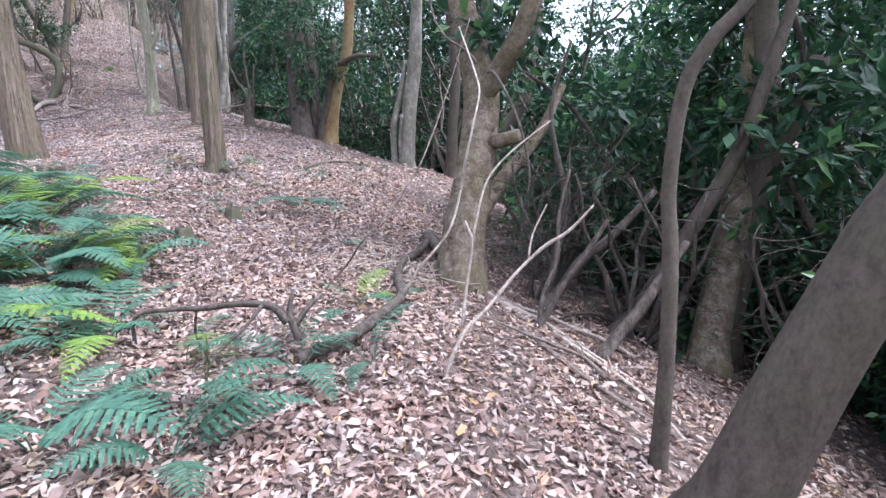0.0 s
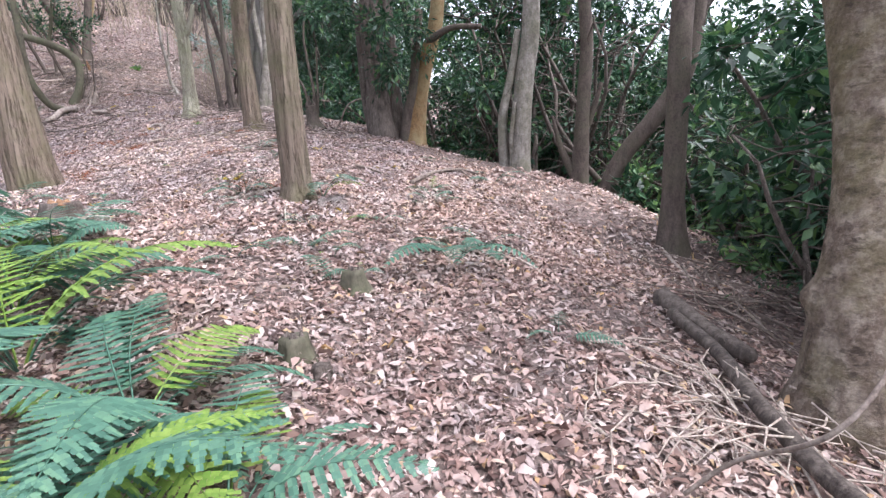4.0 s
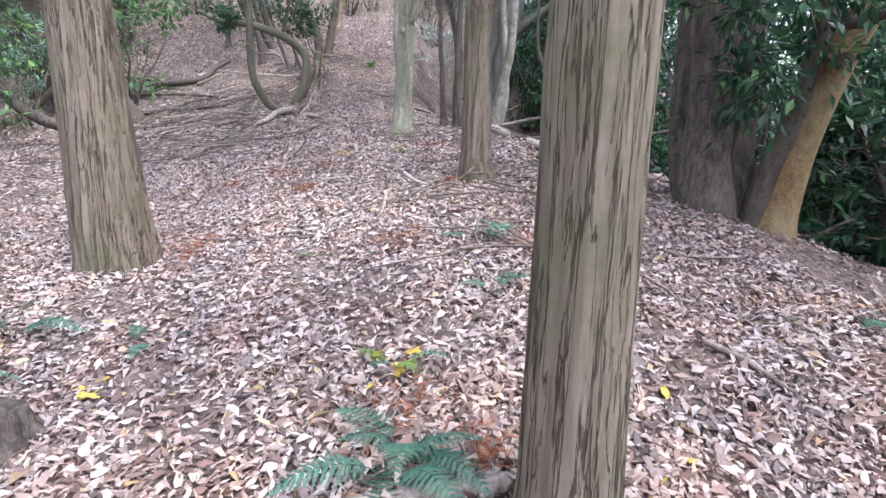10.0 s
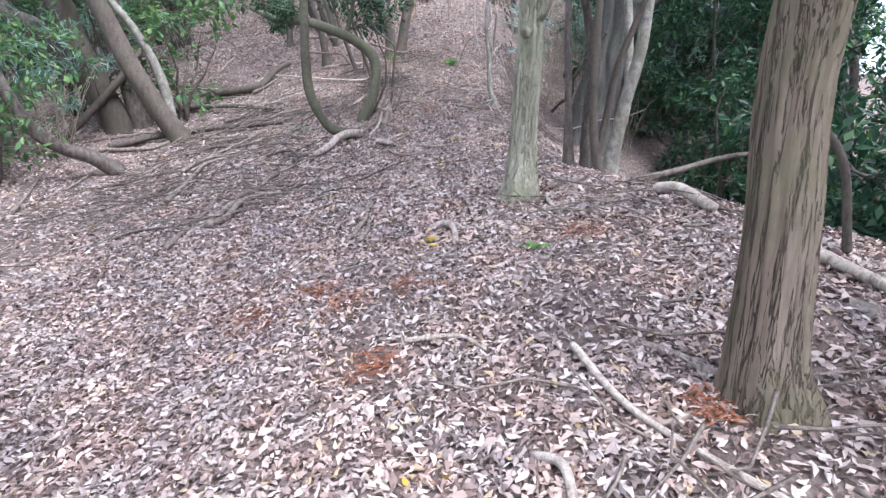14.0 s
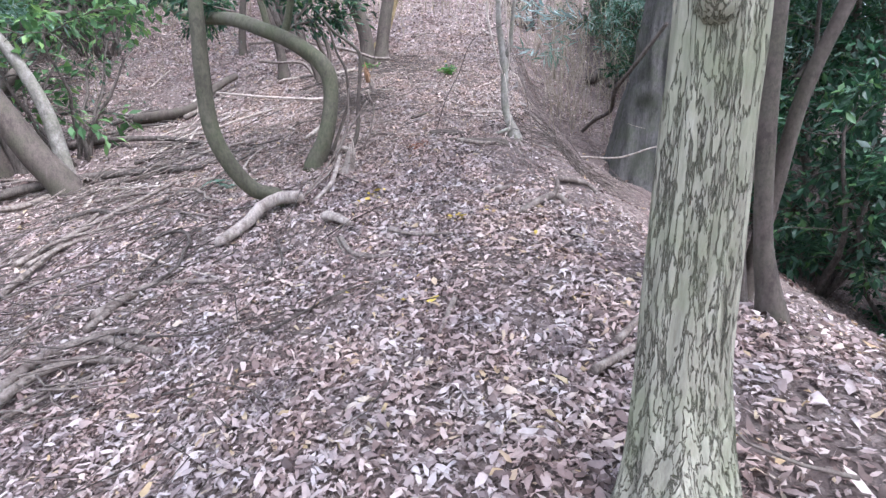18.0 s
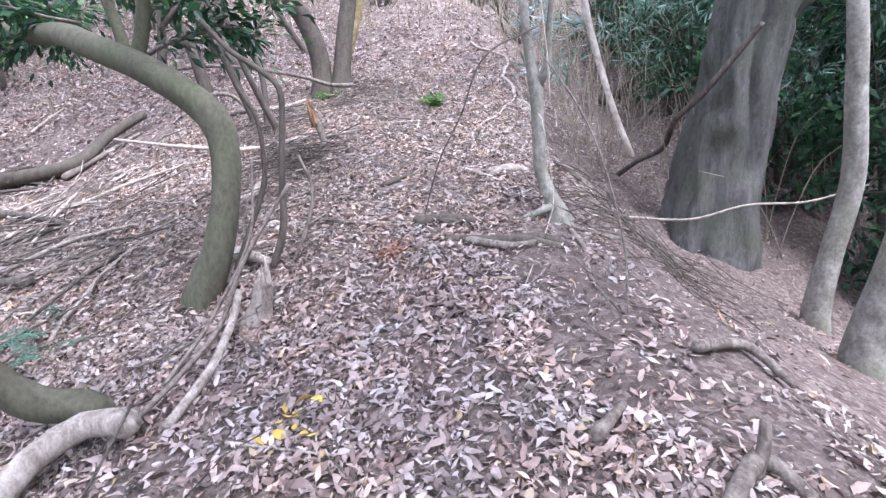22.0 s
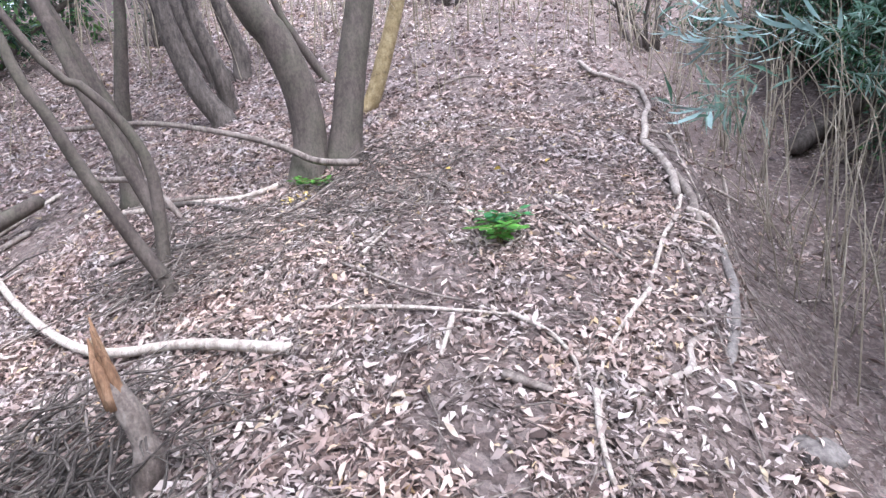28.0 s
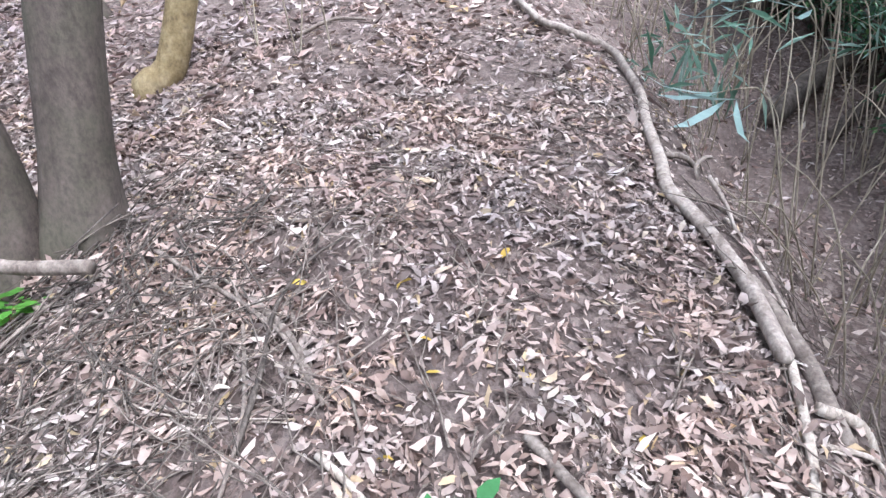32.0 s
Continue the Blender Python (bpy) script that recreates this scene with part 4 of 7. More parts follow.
# ---- stems round the start, on the steep side ----
# dense unseen crown, added to keep light off the slope
tree("broadleaf_tree", "stout brown trunk cut back above a low fork", SMOOTH_BARK, [(2.80, 5.25, -0.72, 0.28), (2.85, 5.22, 0.03, 0.22), (3.00, 5.20, 0.85, 0.205), (3.07, 5.18, 1.55, 0.14), (3.1, 5.18, 2.25, 0.11), (3.05, 5.22, 2.95, 0.10)], 70, 8, GLOSSY, 9, 2.6, 5000, 0.15, 28, 0.08, lumps=0.06, flare=0.4,
     limbs=[[(3.05, 5.2, 1.3, 0.12), (3.3, 5.1, 1.75, 0.1), (3.5, 5.05, 2.4, 0.08)]])
tree("slim_tree", "slender grey stem curving over near the start", SMOOTH_BARK, [(1.02, 2.28, 0.12, 0.042), (1.03, 2.28, 0.63, 0.036), (1.02, 2.28, 1.08, 0.034), (1.00, 2.29, 1.38, 0.031), (1.03, 2.27, 1.78, 0.03), (1.12, 2.24, 1.98, 0.03), (1.30, 2.17, 2.25, 0.026)], 71, 5, GLOSSY, 6, 1.3, 1500, 0.11, 18, 0.06, lumps=0.06, flare=0.3)
tree("leaning_tree", "smooth grey trunk leaning sharply at the start of the path", SMOOTH_BARK, [(0.80, 1.62, 0.05, 0.15), (0.94, 1.54, 0.37, 0.13), (1.02, 1.48, 0.68, 0.118), (1.08, 1.43, 0.92, 0.108), (1.18, 1.36, 1.26, 0.098), (1.30, 1.28, 1.65, 0.092)], 72, 7, GLOSSY, 6, 1.8, 1500, 0.12, 28, 0.06, lumps=0.05)
tree("dead_sapling", "dark bare sapling leaning out", DARK_BARK, [(0.95, 5.10, -0.20, 0.059), (1.12, 5.12, 0.16, 0.053), (1.35, 5.08, 0.51, 0.050), (1.61, 5.03, 0.74, 0.045), (2.0, 4.95, 1.2, 0.03)], 73, 0, None, sides=12, step=0.1, lumps=0.08, category="sapling",
     limbs=[[(0.98, 5.15, -0.09, 0.041), (1.11, 5.12, 0.57, 0.035), (1.18, 5.11, 1.13, 0.032), (1.03, 5.14, 1.95, 0.024), (1.2, 5.1, 2.6, 0.015)]])
tree("broadleaf_tree", "brown ringed trunk standing lower on the slope", KNOB_BARK, [(2.55, 4.82, -0.59, 0.210), (2.59, 4.89, -0.26, 0.175), (2.70, 4.99, 0.23, 0.165), (2.80, 5.07, 0.63, 0.160), (2.93, 5.17, 1.10, 0.155), (3.03, 5.25, 1.49, 0.150), (3.11, 5.40, 2.27, 0.130), (3.18, 5.55, 3.05, 0.120)], 78, 8, GLOSSY, 6, 1.8, 1400, 0.15, 28, 0.05, lumps=0.06, flare=0.2)
tree("bare_shrub", "dark bare forked stems rising from the slope", DARK_BARK, [(0.81, 4.40, 0.01, 0.040), (0.89, 4.43, 0.16, 0.035), (1.05, 4.47, 0.43, 0.030), (1.26, 4.52, 0.70, 0.026), (1.44, 4.57, 0.97, 0.018)], 79, 0, None, sides=8, step=0.05, lumps=0.1, category="shrub", limbs=[[(0.82, 4.41, 0.06, 0.030), (0.87, 4.50, 0.32, 0.026), (1.00, 4.60, 0.61, 0.022), (1.04, 4.72, 1.01, 0.018), (1.16, 4.85, 1.41, 0.012)]])
tree("bare_shrub", "thick dark bare stem leaning out of the slope", DARK_BARK, [(1.24, 3.94, -0.12, 0.060), (1.37, 4.02, 0.06, 0.050), (1.58, 4.11, 0.27, 0.045), (1.80, 4.21, 0.53, 0.040), (2.03, 4.31, 0.80, 0.030)], 80, 0, None, sides=10, step=0.05, lumps=0.1, category="shrub")
tree("leaning_tree", "thin brown stem leaning out over the slope", SMOOTH_BARK, [(1.65, 5.05, -0.57, 0.10), (1.87, 5.03, -0.07, 0.088), (2.12, 4.95, 0.41, 0.082), (2.40, 4.86, 0.97, 0.076), (2.67, 4.78, 1.59, 0.065)], 74, 5, GLOSSY, 6, 1.5, 1700, 0.12, 16, 0.1, lumps=0.07)
def vine(label, points, r, material, category="vine"):
    x, y, z = points[0]
    v, f = tube([(a - x, b - y, c - z, r * (1 - 0.4 * i / len(points))) for i, (a, b, c) in enumerate(points)], 8, 0.05, lumps=0.15, seed=int(abs(x * 100)))
    ob = new("hanging_vine", mesh("hanging_vine", v, f, material))
    ob.location = points[0]
    tagged(ob, label, category, "vines and shoots by the knobby tree")


vine("pale crooked branch propped slantwise against the knobby trunk", [(-0.98, 4.32, 0.5), (-0.82, 4.26, 0.68), (-0.66, 4.06, 0.89), (-0.47, 4.10, 1.09), (-0.27, 4.26, 1.36), (-0.18, 4.28, 1.52), (-0.05, 4.5, 1.86), (0.08, 4.75, 2.25), (0.25, 5.05, 2.8)], 0.009, TWIG, "branch")
vine("thin bare vine hanging before the knobby trunk", [(0.29, 4.72, 2.35), (0.21, 4.73, 2.45), (0.03, 4.77, 2.58), (-0.08, 4.80, 2.77), (-0.15, 4.85, 3.2)], 0.011, TWIG)
vine("thin pale vine looping down before the knobby trunk", [(-0.25, 3.02, 0.72), (-0.15, 3.0, 0.88), (0.03, 3.02, 1.10), (0.11, 3.08, 1.36), (0.13, 3.0, 1.50), (0.18, 3.0, 1.72), (0.22, 3.12, 1.90), (0.20, 3.3, 2.05), (0.12, 3.7, 2.4)], 0.008, DEADWOOD)
vine("dark drooping twig off the knobby trunk", [(0.40, 4.95, 2.3), (0.46, 4.78, 2.26), (0.61, 4.70, 1.96), (0.70, 4.65, 1.68), (0.75, 4.62, 1.38), (0.73, 4.63, 1.20)], 0.014, DARK_BARK)
tree("dead_branch", "pale bare forked branch propped upright in the leaves", WEATHERED, [(0.00, 2.70, 0.26, 0.0137), (0.04, 2.74, 0.43, 0.0130), (0.12, 2.90, 0.53, 0.0122), (0.26, 3.10, 0.60, 0.0122), (0.44, 3.30, 0.75, 0.0115), (0.56, 3.40, 0.84, 0.0108), (0.68, 3.42, 0.94, 0.013), (0.84, 3.46, 1.03, 0.011), (1.0, 3.46, 1.2, 0.006)], 75, 0, None, sides=9, step=0.05, lumps=0.16, category="branch",
     limbs=[[(0.10, 2.88, 0.55, 0.011), (0.12, 2.95, 0.71, 0.010), (0.15, 3.04, 0.87, 0.009), (0.17, 3.06, 1.05, 0.009), (0.13, 3.10, 1.15, 0.005)], [(0.17, 3.06, 1.03, 0.008), (0.24, 3.24, 1.29, 0.007), (0.32, 3.35, 1.44, 0.007), (0.49, 3.40, 1.60, 0.006), (0.72, 3.56, 1.76, 0.004)], [(0.56, 3.40, 0.84, 0.008), (0.60, 3.5, 1.0, 0.007), (0.72, 3.62, 1.2, 0.004)]])
tree("fallen_branch", "dark crooked fallen branch with a knot of upright stubs", DARK_BARK, [(-1.74, 2.77, 0.66, 0.010), (-1.55, 2.78, 0.71, 0.014), (-1.36, 2.80, 0.71, 0.017), (-1.17, 2.81, 0.73, 0.019), (-0.98, 2.82, 0.71, 0.024), (-0.89, 2.81, 0.62, 0.03), (-0.84, 2.80, 0.50, 0.036), (-0.72, 2.84, 0.42, 0.04)], 76, 0, None, sides=14, step=0.04, lumps=0.14, category="branch",
     limbs=[[(-0.83, 2.80, 0.53, 0.026), (-0.88, 2.82, 0.66, 0.022), (-0.86, 2.84, 0.80, 0.010)], [(-0.86, 2.81, 0.58, 0.02), (-0.78, 2.86, 0.70, 0.016), (-0.70, 2.9, 0.76, 0.007)], [(-1.03, 2.80, 0.72, 0.011), (-1.10, 2.70, 0.62, 0.010), (-1.20, 2.58, 0.53, 0.009), (-1.23, 2.50, 0.44, 0.006)], [(-1.40, 2.80, 0.70, 0.008), (-1.44, 2.84, 0.56, 0.007), (-1.42, 2.86, 0.44, 0.006)]])

# ---- leaf litter, twigs and needles ----
def scattered(seed, count, u0, u1, v0, v1, keep=None):
    rng = np.random.default_rng(seed)
    u, v = rng.uniform(u0, u1, count), rng.uniform(v0, v1, count)
    if keep is not None:
        k = keep(u, v, rng)
        u, v = u[k], v[k]
    x, y = uv(u, v)
    return rng, x, y


def normals(x, y):
    e = 0.05
    n = np.stack([-(heights(x + e, y) - heights(x - e, y)) / (2 * e), -(heights(x, y + e) - heights(x, y - e)) / (2 * e), np.ones(len(x))], 1)
    return unit(n)


def patchy(u, v, rng):
    """Litter thins out on the bare tread, on the eroded bank, and below the start to darken that slope like shade."""
    bare = np.sin(u * 1.9 + 2 * np.sin(v * 1.7)) * np.sin(v * 2.6 + 1.3 * np.sin(u * 1.3)) > 0.45 - 0.012 * np.maximum(u - 12, 0)
    bank = (u > 16.6) & (v > 1.15)
    trodden = ((u - 19.6) / 1.5) ** 2 + ((v - 1.0) / 0.6) ** 2 < 1 + 0.3 * np.sin(7 * u + 5 * v)
    worn = (u > 20.5) & (np.abs(v - 0.3) < 1.1) & (np.sin(u * 4.1 + 2.2 * np.sin(v * 3.1)) * np.sin(v * 4.7 + 1.7 * np.sin(u * 2.3)) > 0.12)
    # last factor: bared dark soil stands in for canopy shade beside the start
    p = np.where(bare, 0.45, 1.0) * np.where(worn, 0.4, 1.0) * np.where(bank, 0.25, 1.0) * np.where(trodden, 0.22, 1.0) * np.where((u < 6) & (v > 2.0), 0.6, 1.0)
    return rng.uniform(0, 1, len(u)) < p


def litter(name, seed, count, box, length, label, material=LITTER, keep=patchy, tilt=0.40, lift=0.032, slim=(0.22, 0.44), full=True):
    rng, x, y = scattered(seed, count, *box, keep)
    n = len(x)
    nor = normals(x, y)
    a = rng.uniform(0, 6.28, n)
    way = np.stack([np.cos(a), np.sin(a), rng.normal(0, tilt * 0.6, n)], 1)
    way -= nor * (np.sum(way * nor, 1) - rng.normal(0.05, tilt * 0.5, n))[:, None]
    up = nor + rng.normal(0, tilt, (n, 3))
    z = heights(x, y) + rng.uniform(0.002, lift, n)
    l = length * np.clip(rng.lognormal(-0.03, 0.34, n), 0.4, 1.55)
    v, f = leaves(np.stack([x, y, z], 1), way, up, l, l * rng.uniform(*slim, n), rng.normal(0.06, 0.22, n), full, rng)
    tagged(new(name, mesh(name, v, f, material, full)), label, "leaf litter", kind="stuff")


litter("leaf_litter", 1, 82000, (-1, 9, -3, 4), 0.055, "thick carpet of reddish-brown and tan fallen leaves", LITTER_RED, tilt=0.34)
litter("leaf_litter", 6, 60000, (8, 14, -3, 3.5), 0.047, "thick carpet of pale tan fallen leaves", tilt=0.32)
litter("leaf_litter", 2, 48000, (14, 19.5, -4, 1.8), 0.053, "thin carpet of pale dry leaves over trodden soil")
litter("leaf_litter", 7, 86000, (19, 26, -4, 1.5), 0.050, "narrow pale dry leaves over trodden soil", LITTER_TAN, slim=(0.17, 0.36), tilt=0.5, lift=0.045)
litter("under_leaves", 18, 60000, (19.5, 27, -4, 1.5), 0.052, "flattened older leaves under the narrow ones", LITTER_TAN, tilt=0.3, lift=0.02, slim=(0.2, 0.42), full=False)
litter("leaf_litter", 3, 70000, (-3, 32, -12, -3), 0.075, "dry leaves on the gentler side of the spur", full=False)
litter("leaf_litter", 4, 22000, (-3, 32, 1.8, 12), 0.08, "brown leaves on the steep side of the spur", LITTER_RED, full=False)
litter("leaf_litter", 8, 15000, (-1, 10, 3.8, 7.5), 0.07, "brown leaves on the slope below the start", LITTER_RED)
litter("under_leaves", 11, 62000, (-1, 10, -3, 4), 0.058, "flattened older leaves under the carpet", LITTER_RED, tilt=0.3, lift=0.014, full=False)
litter("under_leaves", 12, 44000, (8.5, 14, -3.5, 3.5), 0.052, "flattened older leaves under the carpet", tilt=0.3, lift=0.014, full=False)
litter("under_leaves", 13, 32000, (14, 20, -4, 1.8), 0.05, "flattened older leaves over trodden soil", tilt=0.3, lift=0.014, full=False)
litter("leaf_litter", 14, 15000, (12, 18, 1.8, 4.5), 0.055, "brown leaves along the worn edge of the spur")
litter("under_leaves", 15, 34000, (25, 38, -9, 5), 0.07, "flattened older leaves on the rise uphill", tilt=0.3, lift=0.014, full=False)
litter("under_leaves", 16, 26000, (10, 28, -10, -3.5), 0.065, "flattened older leaves on the gentler side", tilt=0.3, lift=0.014, full=False)
litter("leaf_crumbs", 17, 30000, (20, 30, 1.8, 7), 0.035, "crumbled leaves over the bare earth bank", LITTER_TAN, tilt=0.35, lift=0.016, slim=(0.25, 0.6), full=False)
litter("leaf_crumbs", 9, 40000, (-1, 13, -3.5, 4.5), 0.028, "crumbled leaf fragments under the larger leaves", LITTER_RED, tilt=0.35, lift=0.018, slim=(0.3, 0.7), full=False)
litter("leaf_crumbs", 10, 80000, (13, 26, -4, 2.2), 0.024, "crumbled leaf fragments over trodden soil", tilt=0.35, lift=0.016, slim=(0.25, 0.7), full=False)
litter("leaf_litter", 5, 62000, (25, 38, -8, 4), 0.075, "dry leaves on the rise uphill", full=False)


def twig_litter(seed, count, box, length, label):
    rng, x, y = scattered(seed, count, *box)
    out = []
    for a, b, z in zip(x, y, heights(x, y)):
        t, l = rng.uniform(0, 6.28), length * rng.lognormal(0, 0.5)
        p = []
        for k in range(4):
            t += rng.normal(0, 0.25)
            p.append((a, b, 0))
            a, b = a + math.cos(t) * l / 3, b + math.sin(t) * l / 3
        r = 0.0022 + 0.004 * rng.uniform() ** 2
        out.append((p, r))
    flat = np.array([q[:2] for p, _ in out for q in p])
    hs = heights(flat[:, 0], flat[:, 1]).reshape(-1, 4) + np.random.default_rng(seed).uniform(0.006, 0.04, (len(out), 1))
    pieces = []
    for (p, r), h in zip(out, hs):
        pieces.append(tube([(q[0], q[1], z, r * (1 - 0.2 * k)) for k, (q, z) in enumerate(zip(p, h))], 3, 9.0))
    tagged(new("twig_litter", mesh("twig_litter", *joined(pieces), TWIG)), label, "twigs", kind="stuff")


twig_litter(1, 700, (-2, 14, -4, 5), 0.22, "small dead twigs among the leaves")
twig_litter(2, 2400, (14, 26, -5, 1.2), 0.28, "many small dead twigs over trodden soil")
twig_litter(3, 300, (16, 26, -9, -3), 0.4, "fallen twigs and brushwood beside the trees")

# ---- ferns ----
def frond(name, seed, rise, droop, material, n=24, k=5):
    """One fern frond a metre long, arching along +x: a stalk and toothed leaflets in pairs."""
    rng = np.random.default_rng(seed)
    ang = np.radians(np.linspace(rise, -droop, n))
    d = np.stack([np.cos(ang), 0.06 * np.sin(np.linspace(0, 3, n) + seed), np.sin(ang)], 1) / n
    p = np.vstack([[0, 0, 0], np.cumsum(d, 0)])
    v, f = tube([(*q, 0.006 * (1 - 0.8 * i / n)) for i, q in enumerate(p)], 4, 0.5)
    v, f = [tuple(q) for q in v], [list(q) for q in f]
    for i in range(5, n + 1):
        s = (i - 5) / (n - 5)
        length = 0.24 * (1 - s) ** 0.75 * (0.55 + 0.45 * min(1, s / 0.18)) + 0.012
        t = unit(p[i] - p[i - 1])
        for side in (1, -1):
            out = unit(np.array([0, side, 0]) + t * (0.35 + 0.3 * s) + np.array([0, 0, -0.18 + rng.normal(0, 0.08)]))
            cross = unit(np.cross(out, np.array([0, 0, 1.0])))
            for j in range(k):
                a, b = j / k, (j + 1) / k
                w = 0.023 * (1 - 0.8 * a) * (1 if j else 0.8)
                ca, cb = p[i] + out * length * a + np.array([0, 0, -0.05 * length * a * a]), p[i] + out * length * b + np.array([0, 0, -0.05 * length * b * b])
                for e in (1, -1):
                    m = len(v)
                    tip = cb + cross * e * w + out * length * 0.02
                    v += [tuple(ca), tuple(cb), tuple(tip), tuple(ca + cross * e * w * 0.9 + out * length * 0.03)]
                    f.append([m, m + 1, m + 2, m + 3] if e > 0 else [m + 3, m + 2, m + 1, m])
    return mesh(name, v, f, material, False)


SMALL = {m.name: [frond("frond", k, r, d, m, 18, 4) for k, (r, d) in enumerate(((68, 25), (58, 35), (30, 22), (80, 10)))] for m in (FERN_LEAF, FERN_YOUNG, FERN_DEAD)}
FRONDS = {m.name: [frond("frond", k, r, d, m) for k, (r, d) in enumerate(((68, 25), (58, 35), (30, 22), (80, 10)))] for m in (FERN_LEAF, FERN_YOUNG, FERN_DEAD)}


def fern(x, y, number, length, seed, dead=0, young=0, label="dark green fern with arching toothed fronds", turn=None, lift=0.0):
    rng = np.random.default_rng(seed)
    root = empty("fern", x, y, gz(x, y) - 0.01 + lift, label, "fern", "ferns on the leaf litter")
    a0 = rng.uniform(0, 6.28)
    for k in range(number + dead + young):
        m = FERN_LEAF if k < number else FERN_DEAD if k < number + dead else FERN_YOUNG
        kind = 2 if m is FERN_DEAD else rng.integers(0, 2) if rng.uniform() < 0.75 and m is FERN_LEAF else 2 if m is FERN_LEAF else rng.integers(0, 4)
        ob = part("frond", (FRONDS if length > 0.8 else SMALL)[m.name][kind], root, "withered whitish frond" if m is FERN_DEAD else "bright yellow-green young frond" if m is FERN_YOUNG else "")
        s = length * rng.uniform(0.7, 1.15)
        a = a0 + k * 2.4 + rng.normal(0, 0.3) if turn is None else turn + rng.normal(0, 0.8)
        ob.rotation_euler = (rng.normal(0, 0.15), 0.45 if m is FERN_DEAD else rng.normal(0, 0.12), a)
        if m is FERN_DEAD:
            s *= 0.7
        ob.scale = (s, s * rng.uniform(0.85, 1.15), s)
        ob.location = (0.02 * math.cos(a), 0.02 * math.sin(a), 0)


THICK = "lush fern clump with arching toothed fronds beside the path"
for k, (x, y, n, l, d, g) in enumerate((
    (-2.84, 2.68, 7, 0.75, 1, 0), (-2.87, 3.67, 7, 0.72, 1, 0), (-3.30, 3.25, 6, 0.75, 0, 1), (-4.02, 3.93, 8, 0.80, 0, 1), (-2.45, 3.93, 5, 0.55, 0, 1),
    (-2.97, 4.33, 6, 0.65, 1, 1), (-5.46, 4.95, 8, 0.85, 0, 2), (-5.20, 5.78, 7, 0.8, 0, 2), (-4.80, 6.25, 6, 0.7, 1, 1), (-3.80, 4.75, 7, 0.8, 0, 1), (-4.55, 4.45, 7, 0.85, 0, 2),
    (-4.3, 5.3, 7, 0.75, 0, 2), (-6.3, 5.6, 7, 0.85, 0, 2), (-6.2, 6.5, 6, 0.8, 0, 1), (-3.6, 3.0, 6, 0.7, 1, 0), (-5.0, 3.6, 7, 0.85, 0, 1), (-3.7, 2.3, 6, 0.75, 0, 0))):
    fern(x, y, n + 2, l * 1.35, 100 + k, d + 1, g + 2, THICK)
for k, (x, y, n, l, d, g) in enumerate((
    (-1.66, 1.92, 6, 0.56, 0, 0), (-1.12, 1.90, 7, 0.58, 0, 0), (-0.80, 2.66, 5, 0.50, 0, 0), (-0.42, 2.78, 2, 0.42, 0, 0), (-1.20, 2.42, 1, 0.50, 4, 1), (-1.92, 2.82, 4, 0.50, 0, 1), (-1.45, 2.72, 3, 0.42, 1, 0), (-2.2, 2.4, 5, 0.6, 0, 0), (-0.70, 3.69, 2, 0.40, 0, 1), (-2.01, 3.01, 2, 0.35, 0, 2), (-2.53, 3.41, 3, 0.4, 1, 1), (-0.35, 4.05, 2, 0.3, 0, 1),
    (-1.85, 6.66, 3, 0.62, 1, 0), (-1.60, 7.05, 3, 0.45, 0, 0), (-3.01, 6.63, 3, 0.32, 1, 1), (-2.80, 6.55, 1, 0.3, 2, 0), (-3.47, 6.32, 4, 0.30, 0, 0), (-3.99, 7.73, 3, 0.32, 0, 0), (-2.58, 7.34, 3, 0.25, 0, 1), (-2.13, 8.03, 2, 0.26, 0, 0),
    (-1.37, 9.68, 4, 0.36, 0, 0), (-3.16, 7.19, 3, 0.25, 0, 0), (-2.65, 6.04, 0, 0.34, 2, 0), (-2.53, 6.27, 2, 0.25, 1, 1), (-3.92, 7.53, 3, 0.26, 0, 0), (-3.98, 7.81, 3, 0.28, 0, 0),
    (-2.07, 8.22, 4, 0.36, 0, 0), (-2.16, 9.9, 3, 0.3, 0, 0), (-4.27, 8.20, 1, 0.2, 0, 2), (-6.20, 7.32, 3, 0.4, 0, 0), (-6.42, 7.75, 3, 0.35, 0, 0), (-5.14, 6.75, 4, 0.5, 0, 0), (-3.41, 7.69, 2, 0.25, 2, 0), (-2.14, 8.62, 2, 0.25, 0, 1),
    (-4.50, 9.61, 4, 0.24, 0, 0), (-4.38, 9.74, 3, 0.22, 0, 0), (-4.13, 8.97, 3, 0.25, 0, 0), (-5.47, 9.12, 2, 0.12, 0, 1), (-5.6, 8.0, 2, 0.2, 0, 0), (-12.38, 15.23, 4, 0.34, 0, 0), (-12.76, 15.42, 4, 0.36, 0, 0), (-1.2, 5.6, 2, 0.3, 0, 0), (-1.83, 6.95, 4, 0.4, 0, 0))):
    fern(x, y, n + 1, l * 1.2, 200 + k, d, g, "small dark green fern among dry leaves" if d < 2 else "fern with withered whitish fronds among dry leaves")


fern(-3.20, 7.84, 4, 0.62, 300, 6, 1, "fern with withered whitish fronds at the foot of a cypress", -0.1, 0.04)

